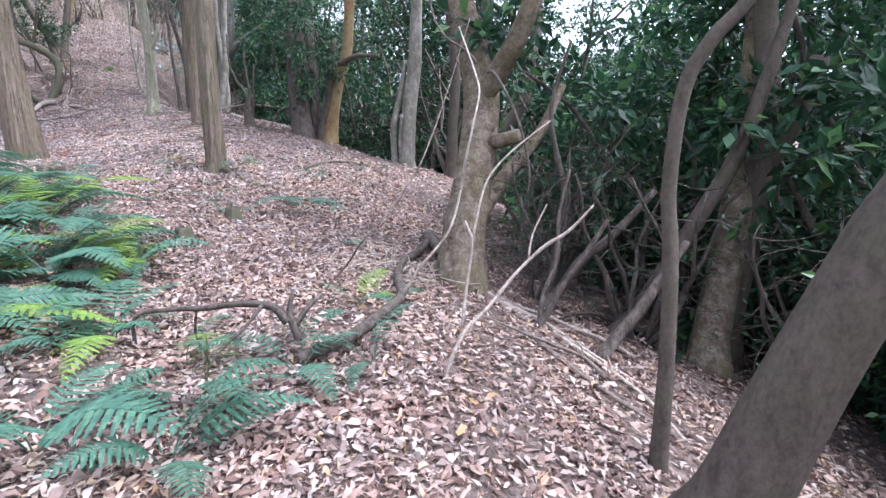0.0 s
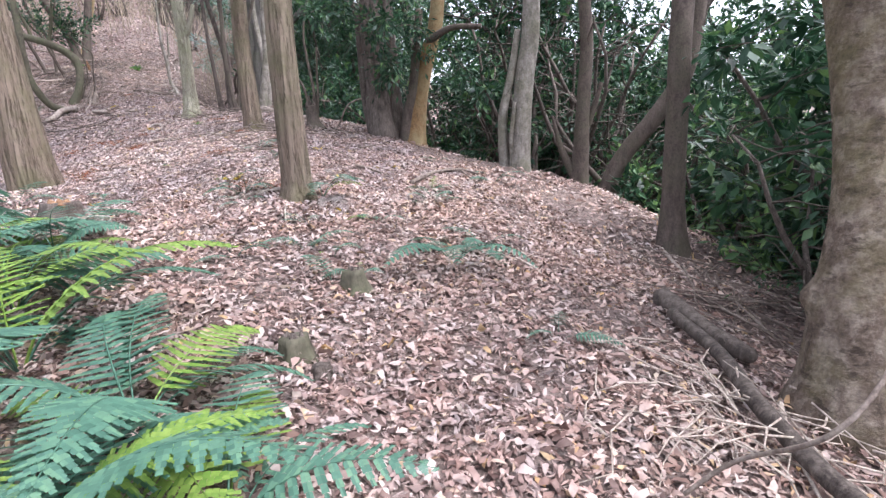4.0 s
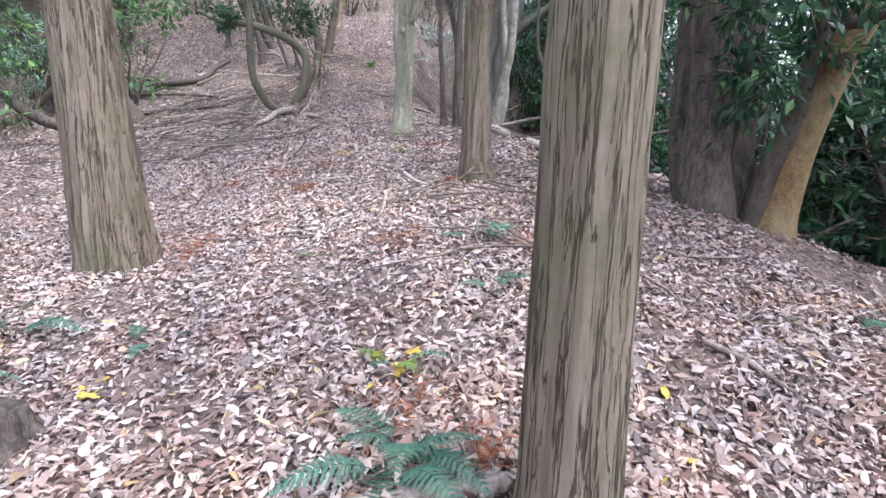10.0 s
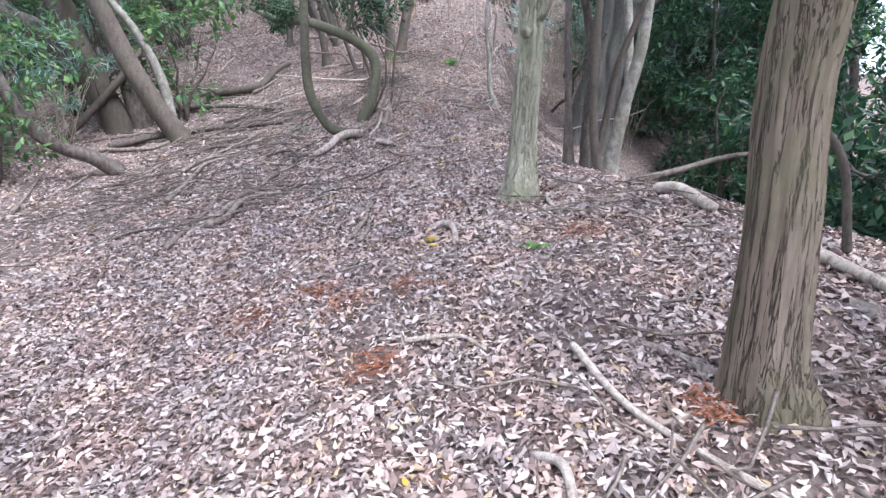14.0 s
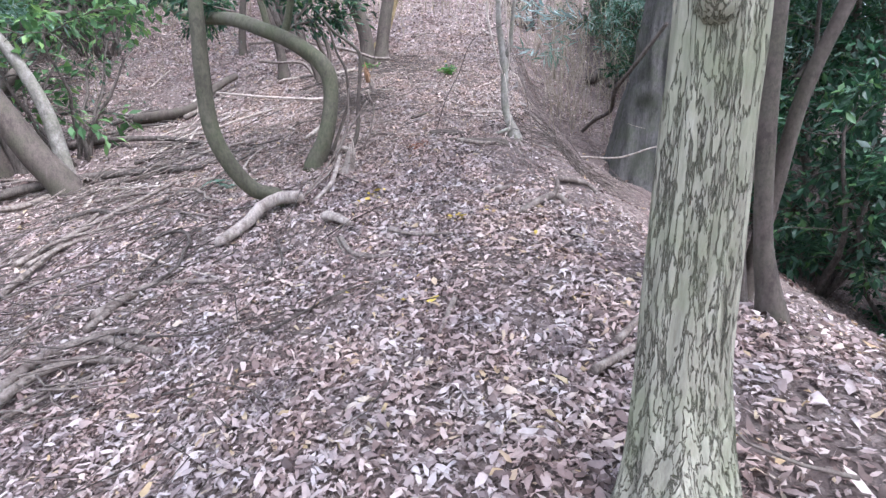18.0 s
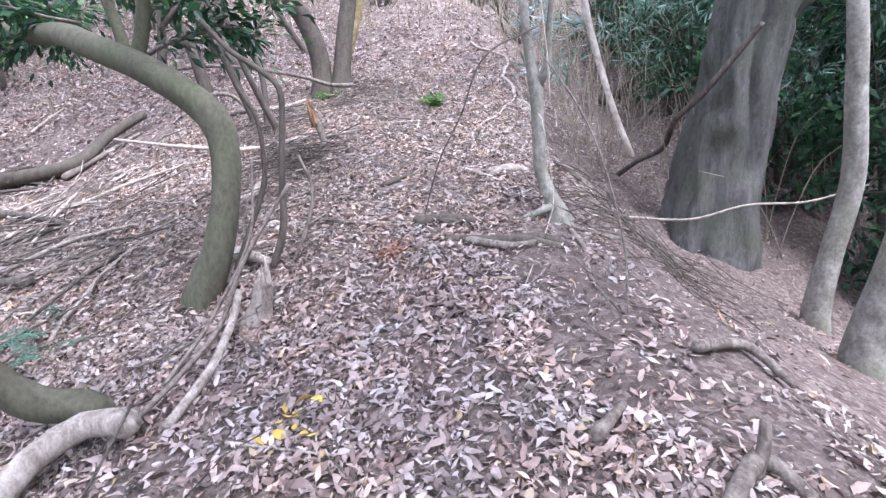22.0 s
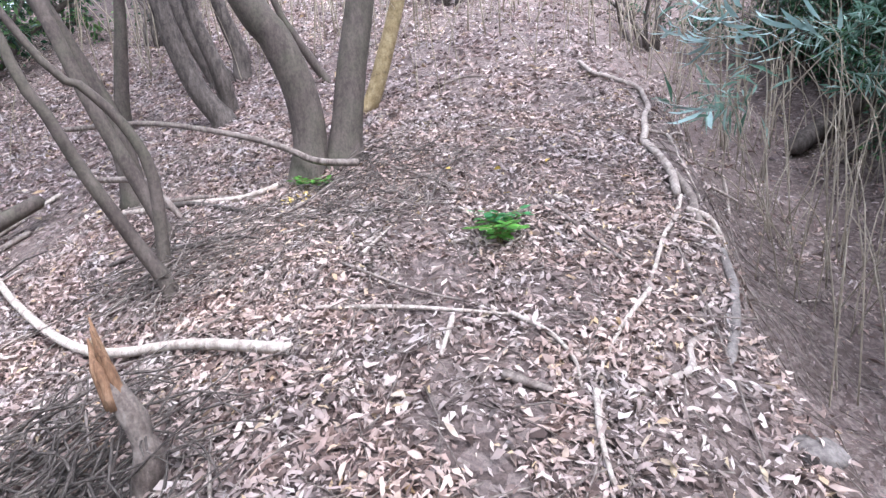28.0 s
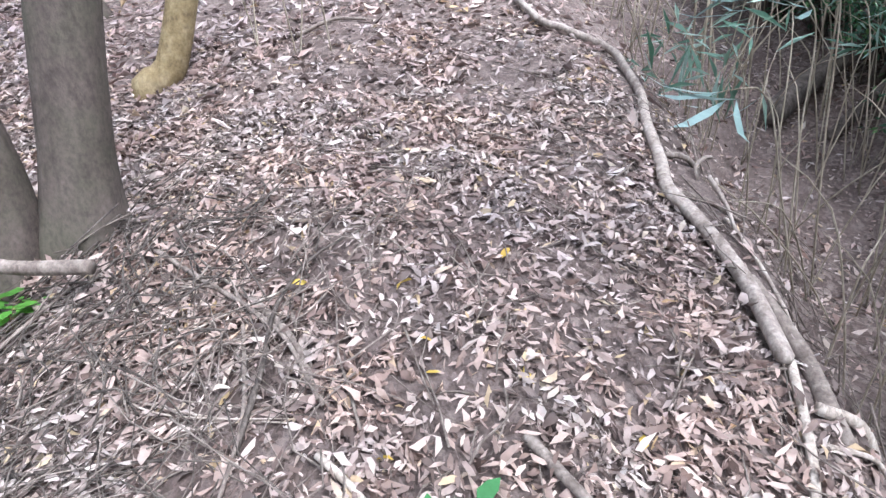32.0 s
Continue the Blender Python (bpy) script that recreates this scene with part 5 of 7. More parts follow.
# ---- leafy seedlings ----
def seedling(x, y, number, spread, size, seed, material, label):
    """A low plant: arching stems with leaflets in pairs and one at the tip."""
    rng = np.random.default_rng(seed)
    root = empty("seedling", x, y, gz(x, y), label, "plant")
    for k in range(number):
        a = k * 2.4 + rng.normal(0, 0.3)
        reach = spread * rng.uniform(0.6, 1.3)
        l = [(0.01 * math.cos(a), 0.01 * math.sin(a), -0.01, 0.003), (reach * 0.3 * math.cos(a), reach * 0.3 * math.sin(a), reach * 0.75, 0.0026), (reach * math.cos(a + 0.2), reach * math.sin(a + 0.2), reach * rng.uniform(0.7, 1.1), 0.0018)]
        part("stem", mesh("stem", *tube(l, 4, 0.04), PETIOLE), root)
        q = spine(l, 0.02)[:, :3]
        at, way = [q[-1]], [q[-1] - q[-2]]
        for s in (0.45, 0.65, 0.85):
            c = q[int(s * (len(q) - 1))]
            d = unit(q[-1] - q[-3])
            side = np.array([-d[1], d[0], 0.0])
            for e in (1, -1):
                at.append(c)
                way.append(d * 0.5 + side * e + np.array([0, 0, rng.normal(-0.05, 0.15)]))
        n = len(at)
        s = size * rng.uniform(0.75, 1.15, n)
        part("leaf_spray", mesh("leaf_spray", *leaves(np.array(at), np.array(way), np.tile([0, 0, 1.0], (n, 1)) + rng.normal(0, 0.2, (n, 3)), s, s * 0.5, 0.05, True), material, False), root)


seedling(-12.60, 20.03, 11, 0.12, 0.08, 1, SEED_LEAF, "bright green seedling growing out of the path")
seedling(-12.52, 19.90, 11, 0.13, 0.085, 2, BRIGHT_LEAF, "yellow-green seedling growing out of the path")
seedling(-14.48, 19.93, 5, 0.14, 0.08, 3, BRIGHT_LEAF, "bright green sprouts at the foot of the twin trunks")
seedling(-14.36, 19.98, 4, 0.1, 0.07, 4, BRIGHT_LEAF, "bright green sprouts at the foot of the twin trunks")
seedling(-6.60, 11.98, 2, 0.05, 0.07, 5, BRIGHT_LEAF, "single bright green sprout among dry leaves")
seedling(-2.45, 3.2, 2, 0.05, 0.10, 6, BRIGHT_LEAF, "single bright green sprout under the ferns")

# ---- fallen sticks, logs, roots, stumps and stones ----
def stick(name, label, points, r, material, lift=0.0, taper=0.5, sides=8, category="stick", group="", lumps=0.10, sink=0.0, seed=0):
    """A length of wood lying on the ground through points (x, y) or (x, y, height above it)."""
    pts = []
    for i, p in enumerate(points):
        h = p[2] if len(p) > 2 else lift
        k = 1 - (1 - taper) * i / max(1, len(points) - 1)
        pts.append((p[0], p[1], gz(p[0], p[1]) + r * k * (1 - sink) + h + (0.018 if category != "root" else -0.006), r * k))
    if r > 0.025:
        ends = []
        for p, q in ((pts[0], pts[1]), (pts[-1], pts[-2])):
            p, q = np.array(p), np.array(q)
            ends.append(tuple(p[:3] + unit(p[:3] - q[:3]) * p[3] * 0.7) + (p[3] * 0.45,))
        pts = [ends[0]] + pts + [ends[1]]
    x, y, z, _ = pts[0]
    v, f = tube(pts, sides, max(0.03, r * 1.5), lumps=lumps, seed=seed or int(abs(x * 97 + y * 31)))
    ob = new(name, mesh(name, v - np.array([x, y, z]), f, material))
    ob.location = (x, y, z)
    return tagged(ob, label, category, group)


PALE, BROWN = "pale bleached fallen stick among dry leaves", "grey-brown fallen stick among dry leaves"
for r, mat, pts in (
    (0.049, TWIG, [(-17.18, 13.86), (-16.46, 14.37), (-16.48, 15.27), (-15.53, 15.92), (-14.19, 16.38)]),
    (0.037, DARK_BARK, [(-18.26, 16.62), (-17.91, 17.22), (-17.22, 17.50)]),
    (0.039, DEADWOOD, [(-17.34, 17.77), (-17.42, 18.31), (-17.54, 18.90)]),
    (0.023, DEADWOOD, [(-15.06, 14.66), (-15.89, 15.34), (-14.42, 15.26)]),
    (0.027, TWIG, [(-15.03, 14.80), (-14.33, 15.07), (-13.07, 15.15)]),
    (0.023, TWIG, [(-14.36, 11.24), (-15.59, 11.86), (-16.88, 12.49)]),
    (0.020, TWIG, [(-15.07, 12.19), (-16.10, 13.13)]),
    (0.032, TWIG, [(-18.35, 13.98), (-17.59, 14.97), (-17.28, 15.34)]),
    (0.032, DARK_BARK, [(-16.20, 15.95), (-15.56, 16.40), (-14.71, 16.83)]),
    (0.050, TWIG, [(-16.97, 17.36), (-16.90, 17.84), (-16.97, 18.48)]),
    (0.023, DEADWOOD, [(-16.12, 16.31), (-16.12, 16.61), (-16.05, 16.90)]),
    (0.019, DEADWOOD, [(-15.29, 16.25), (-15.69, 16.58), (-15.98, 16.88)]),
    (0.024, DEADWOOD, [(-19.01, 17.83), (-19.24, 18.20), (-19.42, 18.54)]),
    (0.015, DEADWOOD, [(-13.91, 16.24), (-13.73, 16.35), (-13.50, 16.45)]),
    (0.014, TWIG, [(-13.41, 16.69), (-13.49, 16.98), (-13.60, 17.26)]),
    (0.034, DARK_BARK, [(-15.67, 19.17), (-15.40, 19.38), (-14.66, 19.48)]),
    (0.016, TWIG, [(-16.60, 16.55), (-15.70, 16.68), (-14.19, 16.51)]),
    (0.034, TWIG, [(-17.43, 13.77), (-17.24, 14.20), (-16.75, 14.71), (-16.59, 15.21)]),
    (0.022, DEADWOOD, [(-15.60, 15.13), (-14.26, 15.28), (-13.28, 15.52)]),
    (0.036, DARK_BARK, [(-17.90, 16.42), (-17.82, 17.01), (-17.38, 17.34)]),
    (0.022, TWIG, [(-15.37, 15.60), (-13.85, 15.61), (-13.08, 15.87)]),
    (0.017, TWIG, [(-10.51, 12.19), (-10.52, 12.53), (-10.35, 12.97)]),
    (0.009, TWIG, [(-8.10, 11.78), (-8.20, 11.95), (-8.31, 12.17), (-8.51, 12.35)]),
    (0.006, TWIG, [(-8.71, 11.91), (-8.30, 11.85)]),
    (0.006, DARK_BARK, [(-8.16, 12.50), (-8.14, 12.31), (-8.16, 12.20)]),
    (0.034, DARK_BARK, [(-19.83, 16.31), (-19.21, 16.74), (-18.07, 16.98), (-16.99, 17.21)]),
    (0.033, DARK_BARK, [(-17.78, 16.35), (-17.67, 16.76), (-17.09, 17.13)]),
    (0.026, TWIG, [(-17.04, 15.25), (-16.23, 15.58), (-15.49, 15.82), (-14.09, 15.90), (-13.52, 16.31)]),
    (0.021, TWIG, [(-13.59, 15.00), (-13.28, 15.18), (-12.82, 15.37)]),
    (0.015, DEADWOOD, [(-12.11, 13.90), (-11.40, 13.84), (-10.70, 13.84)]),
    (0.019, TWIG, [(-13.36, 14.78), (-12.45, 14.59), (-12.06, 14.52)]),
    (0.030, DEADWOOD, [(-15.65, 16.52), (-15.89, 16.80), (-16.27, 17.19)]),
    (0.028, TWIG, [(-18.19, 14.66), (-17.71, 14.84), (-17.25, 15.02)]),
    (0.013, TWIG, [(-10.18, 14.60), (-9.87, 14.39), (-9.67, 14.29)]),
    (0.013, TWIG, [(-9.75, 14.39), (-9.36, 14.38)]),
    (0.024, DEADWOOD, [(-12.72, 16.58), (-12.94, 17.12)]),
    (0.010, DEADWOOD, [(-1.34, 6.81), (-1.18, 6.62), (-1.19, 6.33)]), (0.030, TWIG, [(-2.39, 8.76), (-2.13, 9.25), (-1.81, 9.70), (-1.59, 9.71)]), (0.012, TWIG, [(-1.81, 9.70), (-1.6, 9.3)]),
    (0.020, TWIG, [(-3.10, 9.10), (-2.89, 9.05), (-2.7, 8.9)]), (0.010, DEADWOOD, [(-3.62, 7.22), (-3.42, 7.28), (-3.3, 7.2)]), (0.012, DEADWOOD, [(-3.46, 7.5), (-3.40, 7.26), (-3.3, 7.0)]),
    (0.022, DEADWOOD, [(-5.9, 10.95), (-5.5, 10.6), (-4.9, 10.35)]), (0.014, TWIG, [(-5.5, 10.0), (-5.2, 10.1), (-4.9, 9.8)]), (0.016, DEADWOOD, [(-6.75, 10.7), (-6.5, 10.85), (-6.3, 10.8)]),
    (0.026, TWIG, [(-8.08, 11.76), (-8.18, 11.98), (-8.40, 12.25)]), (0.034, TWIG, [(-13.41, 13.43), (-13.50, 13.84), (-13.27, 14.12)]), (0.030, TWIG, [(-10.99, 12.98), (-11.20, 13.50), (-10.70, 13.78)]),
    (0.045, TWIG, [(-10.29, 11.75), (-10.37, 12.04), (-10.74, 12.48), (-10.72, 12.79), (-10.29, 12.93)]), (0.018, TWIG, [(-9.74, 14.77), (-9.45, 14.79), (-9.17, 14.87)]), (0.020, TWIG, [(-8.59, 13.96), (-8.49, 13.66)]),
    (0.022, TWIG, [(-10.12, 14.59), (-9.71, 14.34), (-9.35, 14.40)]), (0.022, TWIG, [(-7.66, 13.93), (-7.60, 14.33), (-7.59, 14.78)]), (0.024, TWIG, [(-7.68, 13.67), (-7.57, 13.94), (-7.51, 14.20)]),
    (0.040, TWIG, [(-11.12, 13.09), (-11.17, 13.34), (-11.24, 13.74)]), (0.030, TWIG, [(-10.86, 12.97), (-10.68, 13.10), (-10.39, 13.16)]), (0.008, DEADWOOD, [(-10.66, 15.19), (-10.11, 15.28)]),
    (0.030, TWIG, [(-9.24, 15.69), (-9.20, 15.92)]), (0.035, TWIG, [(-9.01, 16.58), (-8.82, 16.85), (-8.62, 16.67)]), (0.028, TWIG, [(-10.41, 16.91), (-10.11, 16.99), (-9.97, 17.33)]), (0.030, SMOOTH_BARK, [(-10.92, 17.06), (-10.64, 17.15)]),
    (0.014, TWIG, [(-11.89, 16.92), (-11.49, 16.92), (-11.18, 16.99), (-10.95, 17.01)]), (0.013, TWIG, [(-11.27, 16.68), (-11.22, 16.93), (-10.96, 17.17), (-10.88, 17.28)]), (0.012, DEADWOOD, [(-11.14, 18.18), (-10.88, 18.23), (-10.62, 18.08)]),
    (0.028, SMOOTH_BARK, [(-11.61, 17.58), (-11.47, 17.83)]), (0.028, DEADWOOD, [(-12.74, 16.72), (-12.86, 16.98), (-12.98, 17.24)]), (0.020, DEADWOOD, [(-11.97, 16.66), (-12.04, 16.79), (-12.07, 16.86)]),
    (0.016, SMOOTH_BARK, [(-10.65, 17.05), (-10.60, 17.22), (-10.57, 17.48)]), (0.045, DEADWOOD, [(-12.72, 17.03), (-12.81, 17.19), (-13.01, 17.45)]), (0.016, DEADWOOD, [(-11.08, 18.11), (-10.86, 18.10), (-10.68, 18.07)]),
    (0.014, DEADWOOD, [(-12.93, 18.89), (-12.59, 19.11), (-12.32, 19.23), (-12.09, 19.38)]), (0.013, DEADWOOD, [(-12.09, 19.38), (-11.89, 19.37), (-11.73, 19.30), (-11.64, 19.19)]), (0.013, DEADWOOD, [(-11.68, 19.99), (-11.66, 19.60), (-11.62, 19.26)]),
    (0.016, DEADWOOD, [(-11.59, 19.21), (-11.49, 19.03), (-11.38, 18.89)]), (0.022, TWIG, [(-11.92, 19.06), (-11.81, 19.09), (-11.70, 19.12)]), (0.008, TWIG, [(-11.72, 20.53), (-11.40, 20.03), (-11.04, 19.37)]),
    (0.012, DEADWOOD, [(-13.70, 18.53), (-13.18, 18.53)]), (0.030, TWIG, [(-16.03, 19.05), (-15.54, 19.44), (-14.84, 19.65)]), (0.016, DEADWOOD, [(-12.28, 19.18), (-12.19, 18.99)]), (0.010, TWIG, [(-13.48, 20.49), (-13.09, 20.24)]),
    (0.013, TWIG, [(-12.30, 20.28), (-12.00, 20.18), (-11.82, 20.21)]), (0.014, DEADWOOD, [(-13.09, 19.33), (-13.22, 19.69)]), (0.006, DEADWOOD, [(-12.95, 18.50), (-12.36, 18.32)]),
    (0.016, TWIG, [(-13.56, 20.41), (-13.30, 20.34), (-13.07, 20.22)]), (0.018, TWIG, [(-12.53, 20.43), (-12.28, 20.32), (-12.07, 20.24), (-11.89, 20.17)]), (0.014, TWIG, [(-12.41, 20.21), (-12.10, 20.13)]), (0.010, TWIG, [(-14.33, 20.43), (-13.98, 20.46), (-13.56, 20.41)]),
    (0.005, DEADWOOD, [(-13.64, 19.96), (-13.38, 20.04), (-13.12, 20.14)]), (0.012, DEADWOOD, [(-13.91, 19.33), (-13.80, 19.47), (-13.76, 19.63)]), (0.012, TWIG, [(-13.55, 19.24), (-13.52, 19.39), (-13.46, 19.60)]), (0.012, DEADWOOD, [(-12.72, 19.70), (-12.66, 19.82), (-12.56, 19.86)]),
    (0.012, DEADWOOD, [(-12.99, 20.10), (-12.82, 20.07), (-12.68, 20.02)]), (0.010, DEADWOOD, [(-12.46, 19.87), (-12.45, 20.08)]), (0.016, TWIG, [(-15.01, 22.26), (-14.94, 22.6), (-14.64, 22.75)]), (0.010, TWIG, [(-13.31, 22.45), (-12.88, 22.81)]), (0.012, TWIG, [(-12.99, 22.09), (-12.71, 22.33)]),
    (0.030, TWIG, [(-14.23, 15.69), (-14.17, 16.10), (-13.34, 16.40)]), (0.028, TWIG, [(-15.76, 15.27), (-14.22, 15.87), (-13.45, 16.43)]), (0.022, DEADWOOD, [(-16.93, 16.55), (-16.68, 17.19)]), (0.030, DEADWOOD, [(-16.28, 16.58), (-15.91, 16.91), (-15.3, 17.0)]),
    (0.045, TWIG, [(-12.11, 12.28), (-12.89, 13.10), (-14.34, 14.52)]), (0.040, TWIG, [(-13.67, 13.41), (-13.85, 14.25), (-13.98, 15.62)]), (0.030, TWIG, [(-10.25, 11.25), (-11.0, 12.2), (-11.99, 13.26)]), (0.020, TWIG, [(0.6, 3.9), (0.95, 3.3), (1.3, 2.75)]), (0.018, DEADWOOD, [(0.85, 4.6), (1.1, 4.0), (1.5, 3.4)]), (0.02, DEADWOOD, [(0.9, 4.2), (1.3, 3.4), (1.35, 2.7)])):
    stick("stick", PALE if mat is DEADWOOD else BROWN, pts, r, mat, group="fallen sticks")

LOG = "log"
stick("log", "dark crooked root-like log curving past the knobby tree", [(-0.26, 6.30), (-0.30, 5.5, 0.04), (-0.42, 4.85, 0.06), (-0.42, 4.35, 0.04), (-0.34, 3.85, 0.05), (-0.42, 3.35, 0.03), (-0.58, 2.98, 0.03), (-0.80, 2.74)], 0.042, DARK_BARK, taper=0.8, sides=12, category=LOG)
stick("branch", "thin pale side branch in the brushwood", [(-0.30, 4.9, 0.1), (-0.42, 4.6, 0.05), (-0.5, 4.2)], 0.012, DEADWOOD, category="branch")
stick("log", "short dark decayed log on the slope", [(-0.25, 6.56), (-0.20, 6.43), (-0.10, 6.1), (0.0, 5.75)], 0.075, DARK_BARK, taper=0.8, sides=12, category=LOG)
stick("log", "pale peeled log end with a curved back", [(-6.11, 13.56), (-5.99, 13.53, 0.03), (-5.87, 13.42, 0.03), (-5.6, 13.1)], 0.055, DEADWOOD, taper=0.9, sides=12, category=LOG)
stick("log", "pale decayed log under the curved stem", [(-11.10, 15.02, 0.03), (-11.29, 14.94, 0.05), (-11.34, 14.73, 0.04), (-11.27, 14.52), (-11.24, 14.20)], 0.068, WEATHERED, taper=0.8, sides=14, category=LOG, lumps=0.14)
stick("log", "pale rotten branch leaning on the curved trunk", [(-10.98, 15.12, 0.0), (-11.09, 15.44, 0.05), (-11.22, 15.68, 0.12), (-11.30, 15.80, 0.2)], 0.022, WEATHERED, taper=0.8, sides=12, category=LOG, lumps=0.25)
stick("log", "grey weathered lump of dead wood", [(-10.56, 14.85), (-10.38, 14.84, 0.02), (-10.21, 14.81)], 0.055, WEATHERED, taper=0.6, sides=14, category=LOG, lumps=0.4)
stick("log", "grey weathered lump of dead wood beside thin stems", [(-11.93, 16.28), (-11.75, 16.27, 0.02), (-11.60, 16.30)], 0.05, WEATHERED, taper=0.6, sides=14, category=LOG, lumps=0.4)
stick("log", "half-buried weathered brown log on the crest", [(-10.92, 18.20, -0.10), (-10.80, 18.36, -0.06), (-10.68, 18.52, -0.07)], 0.055, WEATHERED, taper=1.15, sides=16, category=LOG, lumps=0.04)
stick("log", "short grey log end among leaves", [(-11.62, 17.48, -0.1), (-11.53, 17.62, -0.09), (-11.46, 17.72, -0.1)], 0.055, STONE, taper=1.0, sides=12, category=LOG, lumps=0.05)
stick("log", "old grey branch below the bank's edge", [(-10.63, 19.23), (-10.45, 19.15), (-10.1, 19.0)], 0.03, TWIG, taper=0.9, sides=12, category=LOG)
stick("log", "long pale curved fallen pole under the broken stump", [(-17.0, 18.1, 0.1), (-15.21, 18.04, 0.10), (-13.98, 18.13, 0.03), (-13.31, 18.42, 0.02), (-12.79, 18.64)], 0.022, DEADWOOD, taper=1.35, sides=12, category=LOG, lumps=0.05)
stick("log", "thick brown fallen trunk end rising from brushwood", [(-17.8, 16.85), (-17.0, 17.5, 0.04), (-17.05, 18.1, 0.12), (-17.02, 18.6, 0.18)], 0.10, SMOOTH_BARK, taper=0.7, sides=12, category=LOG)
stick("log", "dark fallen trunk lying across the gentler side", [(-17.23, 13.94), (-16.86, 14.58, 0.05), (-16.35, 15.32, 0.05), (-13.98, 15.75)], 0.09, DARK_BARK, taper=0.5, sides=12, category=LOG)
stick("log", "dark fallen trunk in the brushwood", [(-18.6, 15.4), (-17.6, 16.1, 0.05), (-16.4, 16.5, 0.1), (-15.3, 16.6)], 0.07, DARK_BARK, taper=0.5, sides=12, category=LOG)
stick("branch", "long thin branch lying level against the twin trunks", [(-16.9, 18.9, 0.75), (-16.0, 19.35, 0.62), (-15.2, 19.75, 0.42), (-14.75, 19.90, 0.30), (-14.40, 20.0, 0.18), (-14.10, 20.18, 0.10)], 0.024, TWIG, taper=1.2, category="branch")
stick("branch", "thick pale stick lying beside the twin trunks", [(-16.03, 19.0), (-15.5, 19.35), (-15.0, 19.6), (-14.8, 19.85)], 0.03, DEADWOOD, taper=0.8, category="branch")
stick("branch", "crooked branch hooked over the ground", [(-16.4, 18.75, 0.45), (-15.9, 18.85, 0.4), (-15.45, 19.05, 0.33), (-15.25, 19.2, 0.0)], 0.028, TWIG, taper=0.9, category="branch")
stick("branch", "long dark branch leaning from the bank across the gully", [(-10.61, 21.85, 0.1), (-10.3, 21.6, 0.5), (-9.95, 21.4, 0.85), (-9.75, 20.95, 1.25), (-9.4, 20.6, 1.8), (-8.9, 20.5, 2.6)], 0.04, DARK_BARK, taper=0.8, category="branch")
stick("branch", "thin pale branch reaching level across the gully", [(-10.2, 20.6, 0.05), (-9.5, 20.5, 0.35), (-8.93, 20.5, 0.75), (-8.4, 20.45, 1.1), (-7.92, 20.45, 1.5)], 0.016, DEADWOOD, taper=0.6, category="branch")
stick("branch", "pale log of driftwood look over the steep side", [(-6.42, 13.82, 0.02), (-6.1, 14.3, 0.2), (-5.6, 14.9, 0.55), (-5.0, 15.3, 0.8)], 0.035, TWIG, taper=0.7, category="branch")
stick("branch", "pale branch lying along the slope's edge", [(-5.25, 12.95), (-4.95, 12.55, 0.02), (-4.6, 12.25), (-4.3, 12.05)], 0.05, DEADWOOD, taper=0.6, category="branch")
for pts, r, mat in (([(-13.48, 20.47), (-13.60, 20.30), (-13.66, 20.11), (-13.61, 19.97), (-13.49, 19.98), (-13.32, 20.05), (-13.13, 20.14)], 0.0045, DEADWOOD), ([(-14.09, 20.40), (-13.79, 20.39), (-13.51, 20.37), (-13.30, 20.32), (-13.09, 20.22)], 0.012, TWIG), ([(-13.49, 20.31), (-13.26, 20.09), (-13.12, 19.88), (-13.05, 19.78)], 0.008, TWIG), ([(-13.1, 19.2), (-12.6, 19.25), (-12.2, 19.35)], 0.011, TWIG), ([(-13.9, 19.55), (-13.6, 19.72), (-13.35, 19.9)], 0.008, DARK_BARK)):
    stick("stick", "thin crooked stick lying over the dry leaves", pts, r, mat, 0.012, group="fallen sticks")
stick("white_stick", "whitened strip of peeled wood on the path", [(-13.19, 19.38), (-13.20, 19.47), (-13.21, 19.60)], 0.016, DEADWOOD, taper=0.6)

ROOT = "root"
SROOT = "long winding exposed root along the eroded edge"
stick("exposed_root", SROOT, [(-13.84, 23.48), (-13.54, 23.22), (-13.37, 23.20), (-13.05, 23.25), (-12.89, 23.03), (-12.72, 22.7), (-12.62, 22.35), (-12.48, 22.0), (-12.40, 21.77), (-12.27, 21.66), (-12.06, 21.40), (-11.92, 21.1)], 0.026, WEATHERED, 0.024, taper=1.15, sides=10, category=ROOT, lumps=0.16)
stick("exposed_root", "thin pale root running down the path's edge", [(-11.90, 21.12), (-11.84, 20.85), (-11.82, 20.6), (-11.74, 20.22), (-11.70, 20.0)], 0.015, DEADWOOD, 0.022, taper=0.7, category=ROOT, lumps=0.15)
stick("exposed_root", "smooth earth-grey root arching over the path's edge", [(-11.56, 20.80, -0.02), (-11.44, 20.56, -0.01), (-11.36, 20.26), (-11.30, 20.02), (-11.27, 19.80, -0.02)], 0.026, STONE, taper=0.9, sides=12, category=ROOT, lumps=0.08)
stick("exposed_root", "long crooked brown root running down the gentler side", [(-10.20, 13.12, -0.02), (-10.51, 13.03), (-10.85, 12.97, 0.01), (-10.97, 12.66, 0.02), (-10.67, 12.18, 0.01), (-10.46, 11.84), (-10.30, 11.45, -0.02)], 0.028, TWIG, taper=1.2, sides=10, category=ROOT, lumps=0.2)
stick("exposed_root", "short crooked brown root in the litter", [(-8.66, 12.55, -0.02), (-8.55, 12.36, 0.01), (-8.38, 12.17, 0.02), (-8.31, 11.94, 0.01), (-8.22, 11.66, -0.02)], 0.019, TWIG, taper=1.2, sides=10, category=ROOT, lumps=0.2)
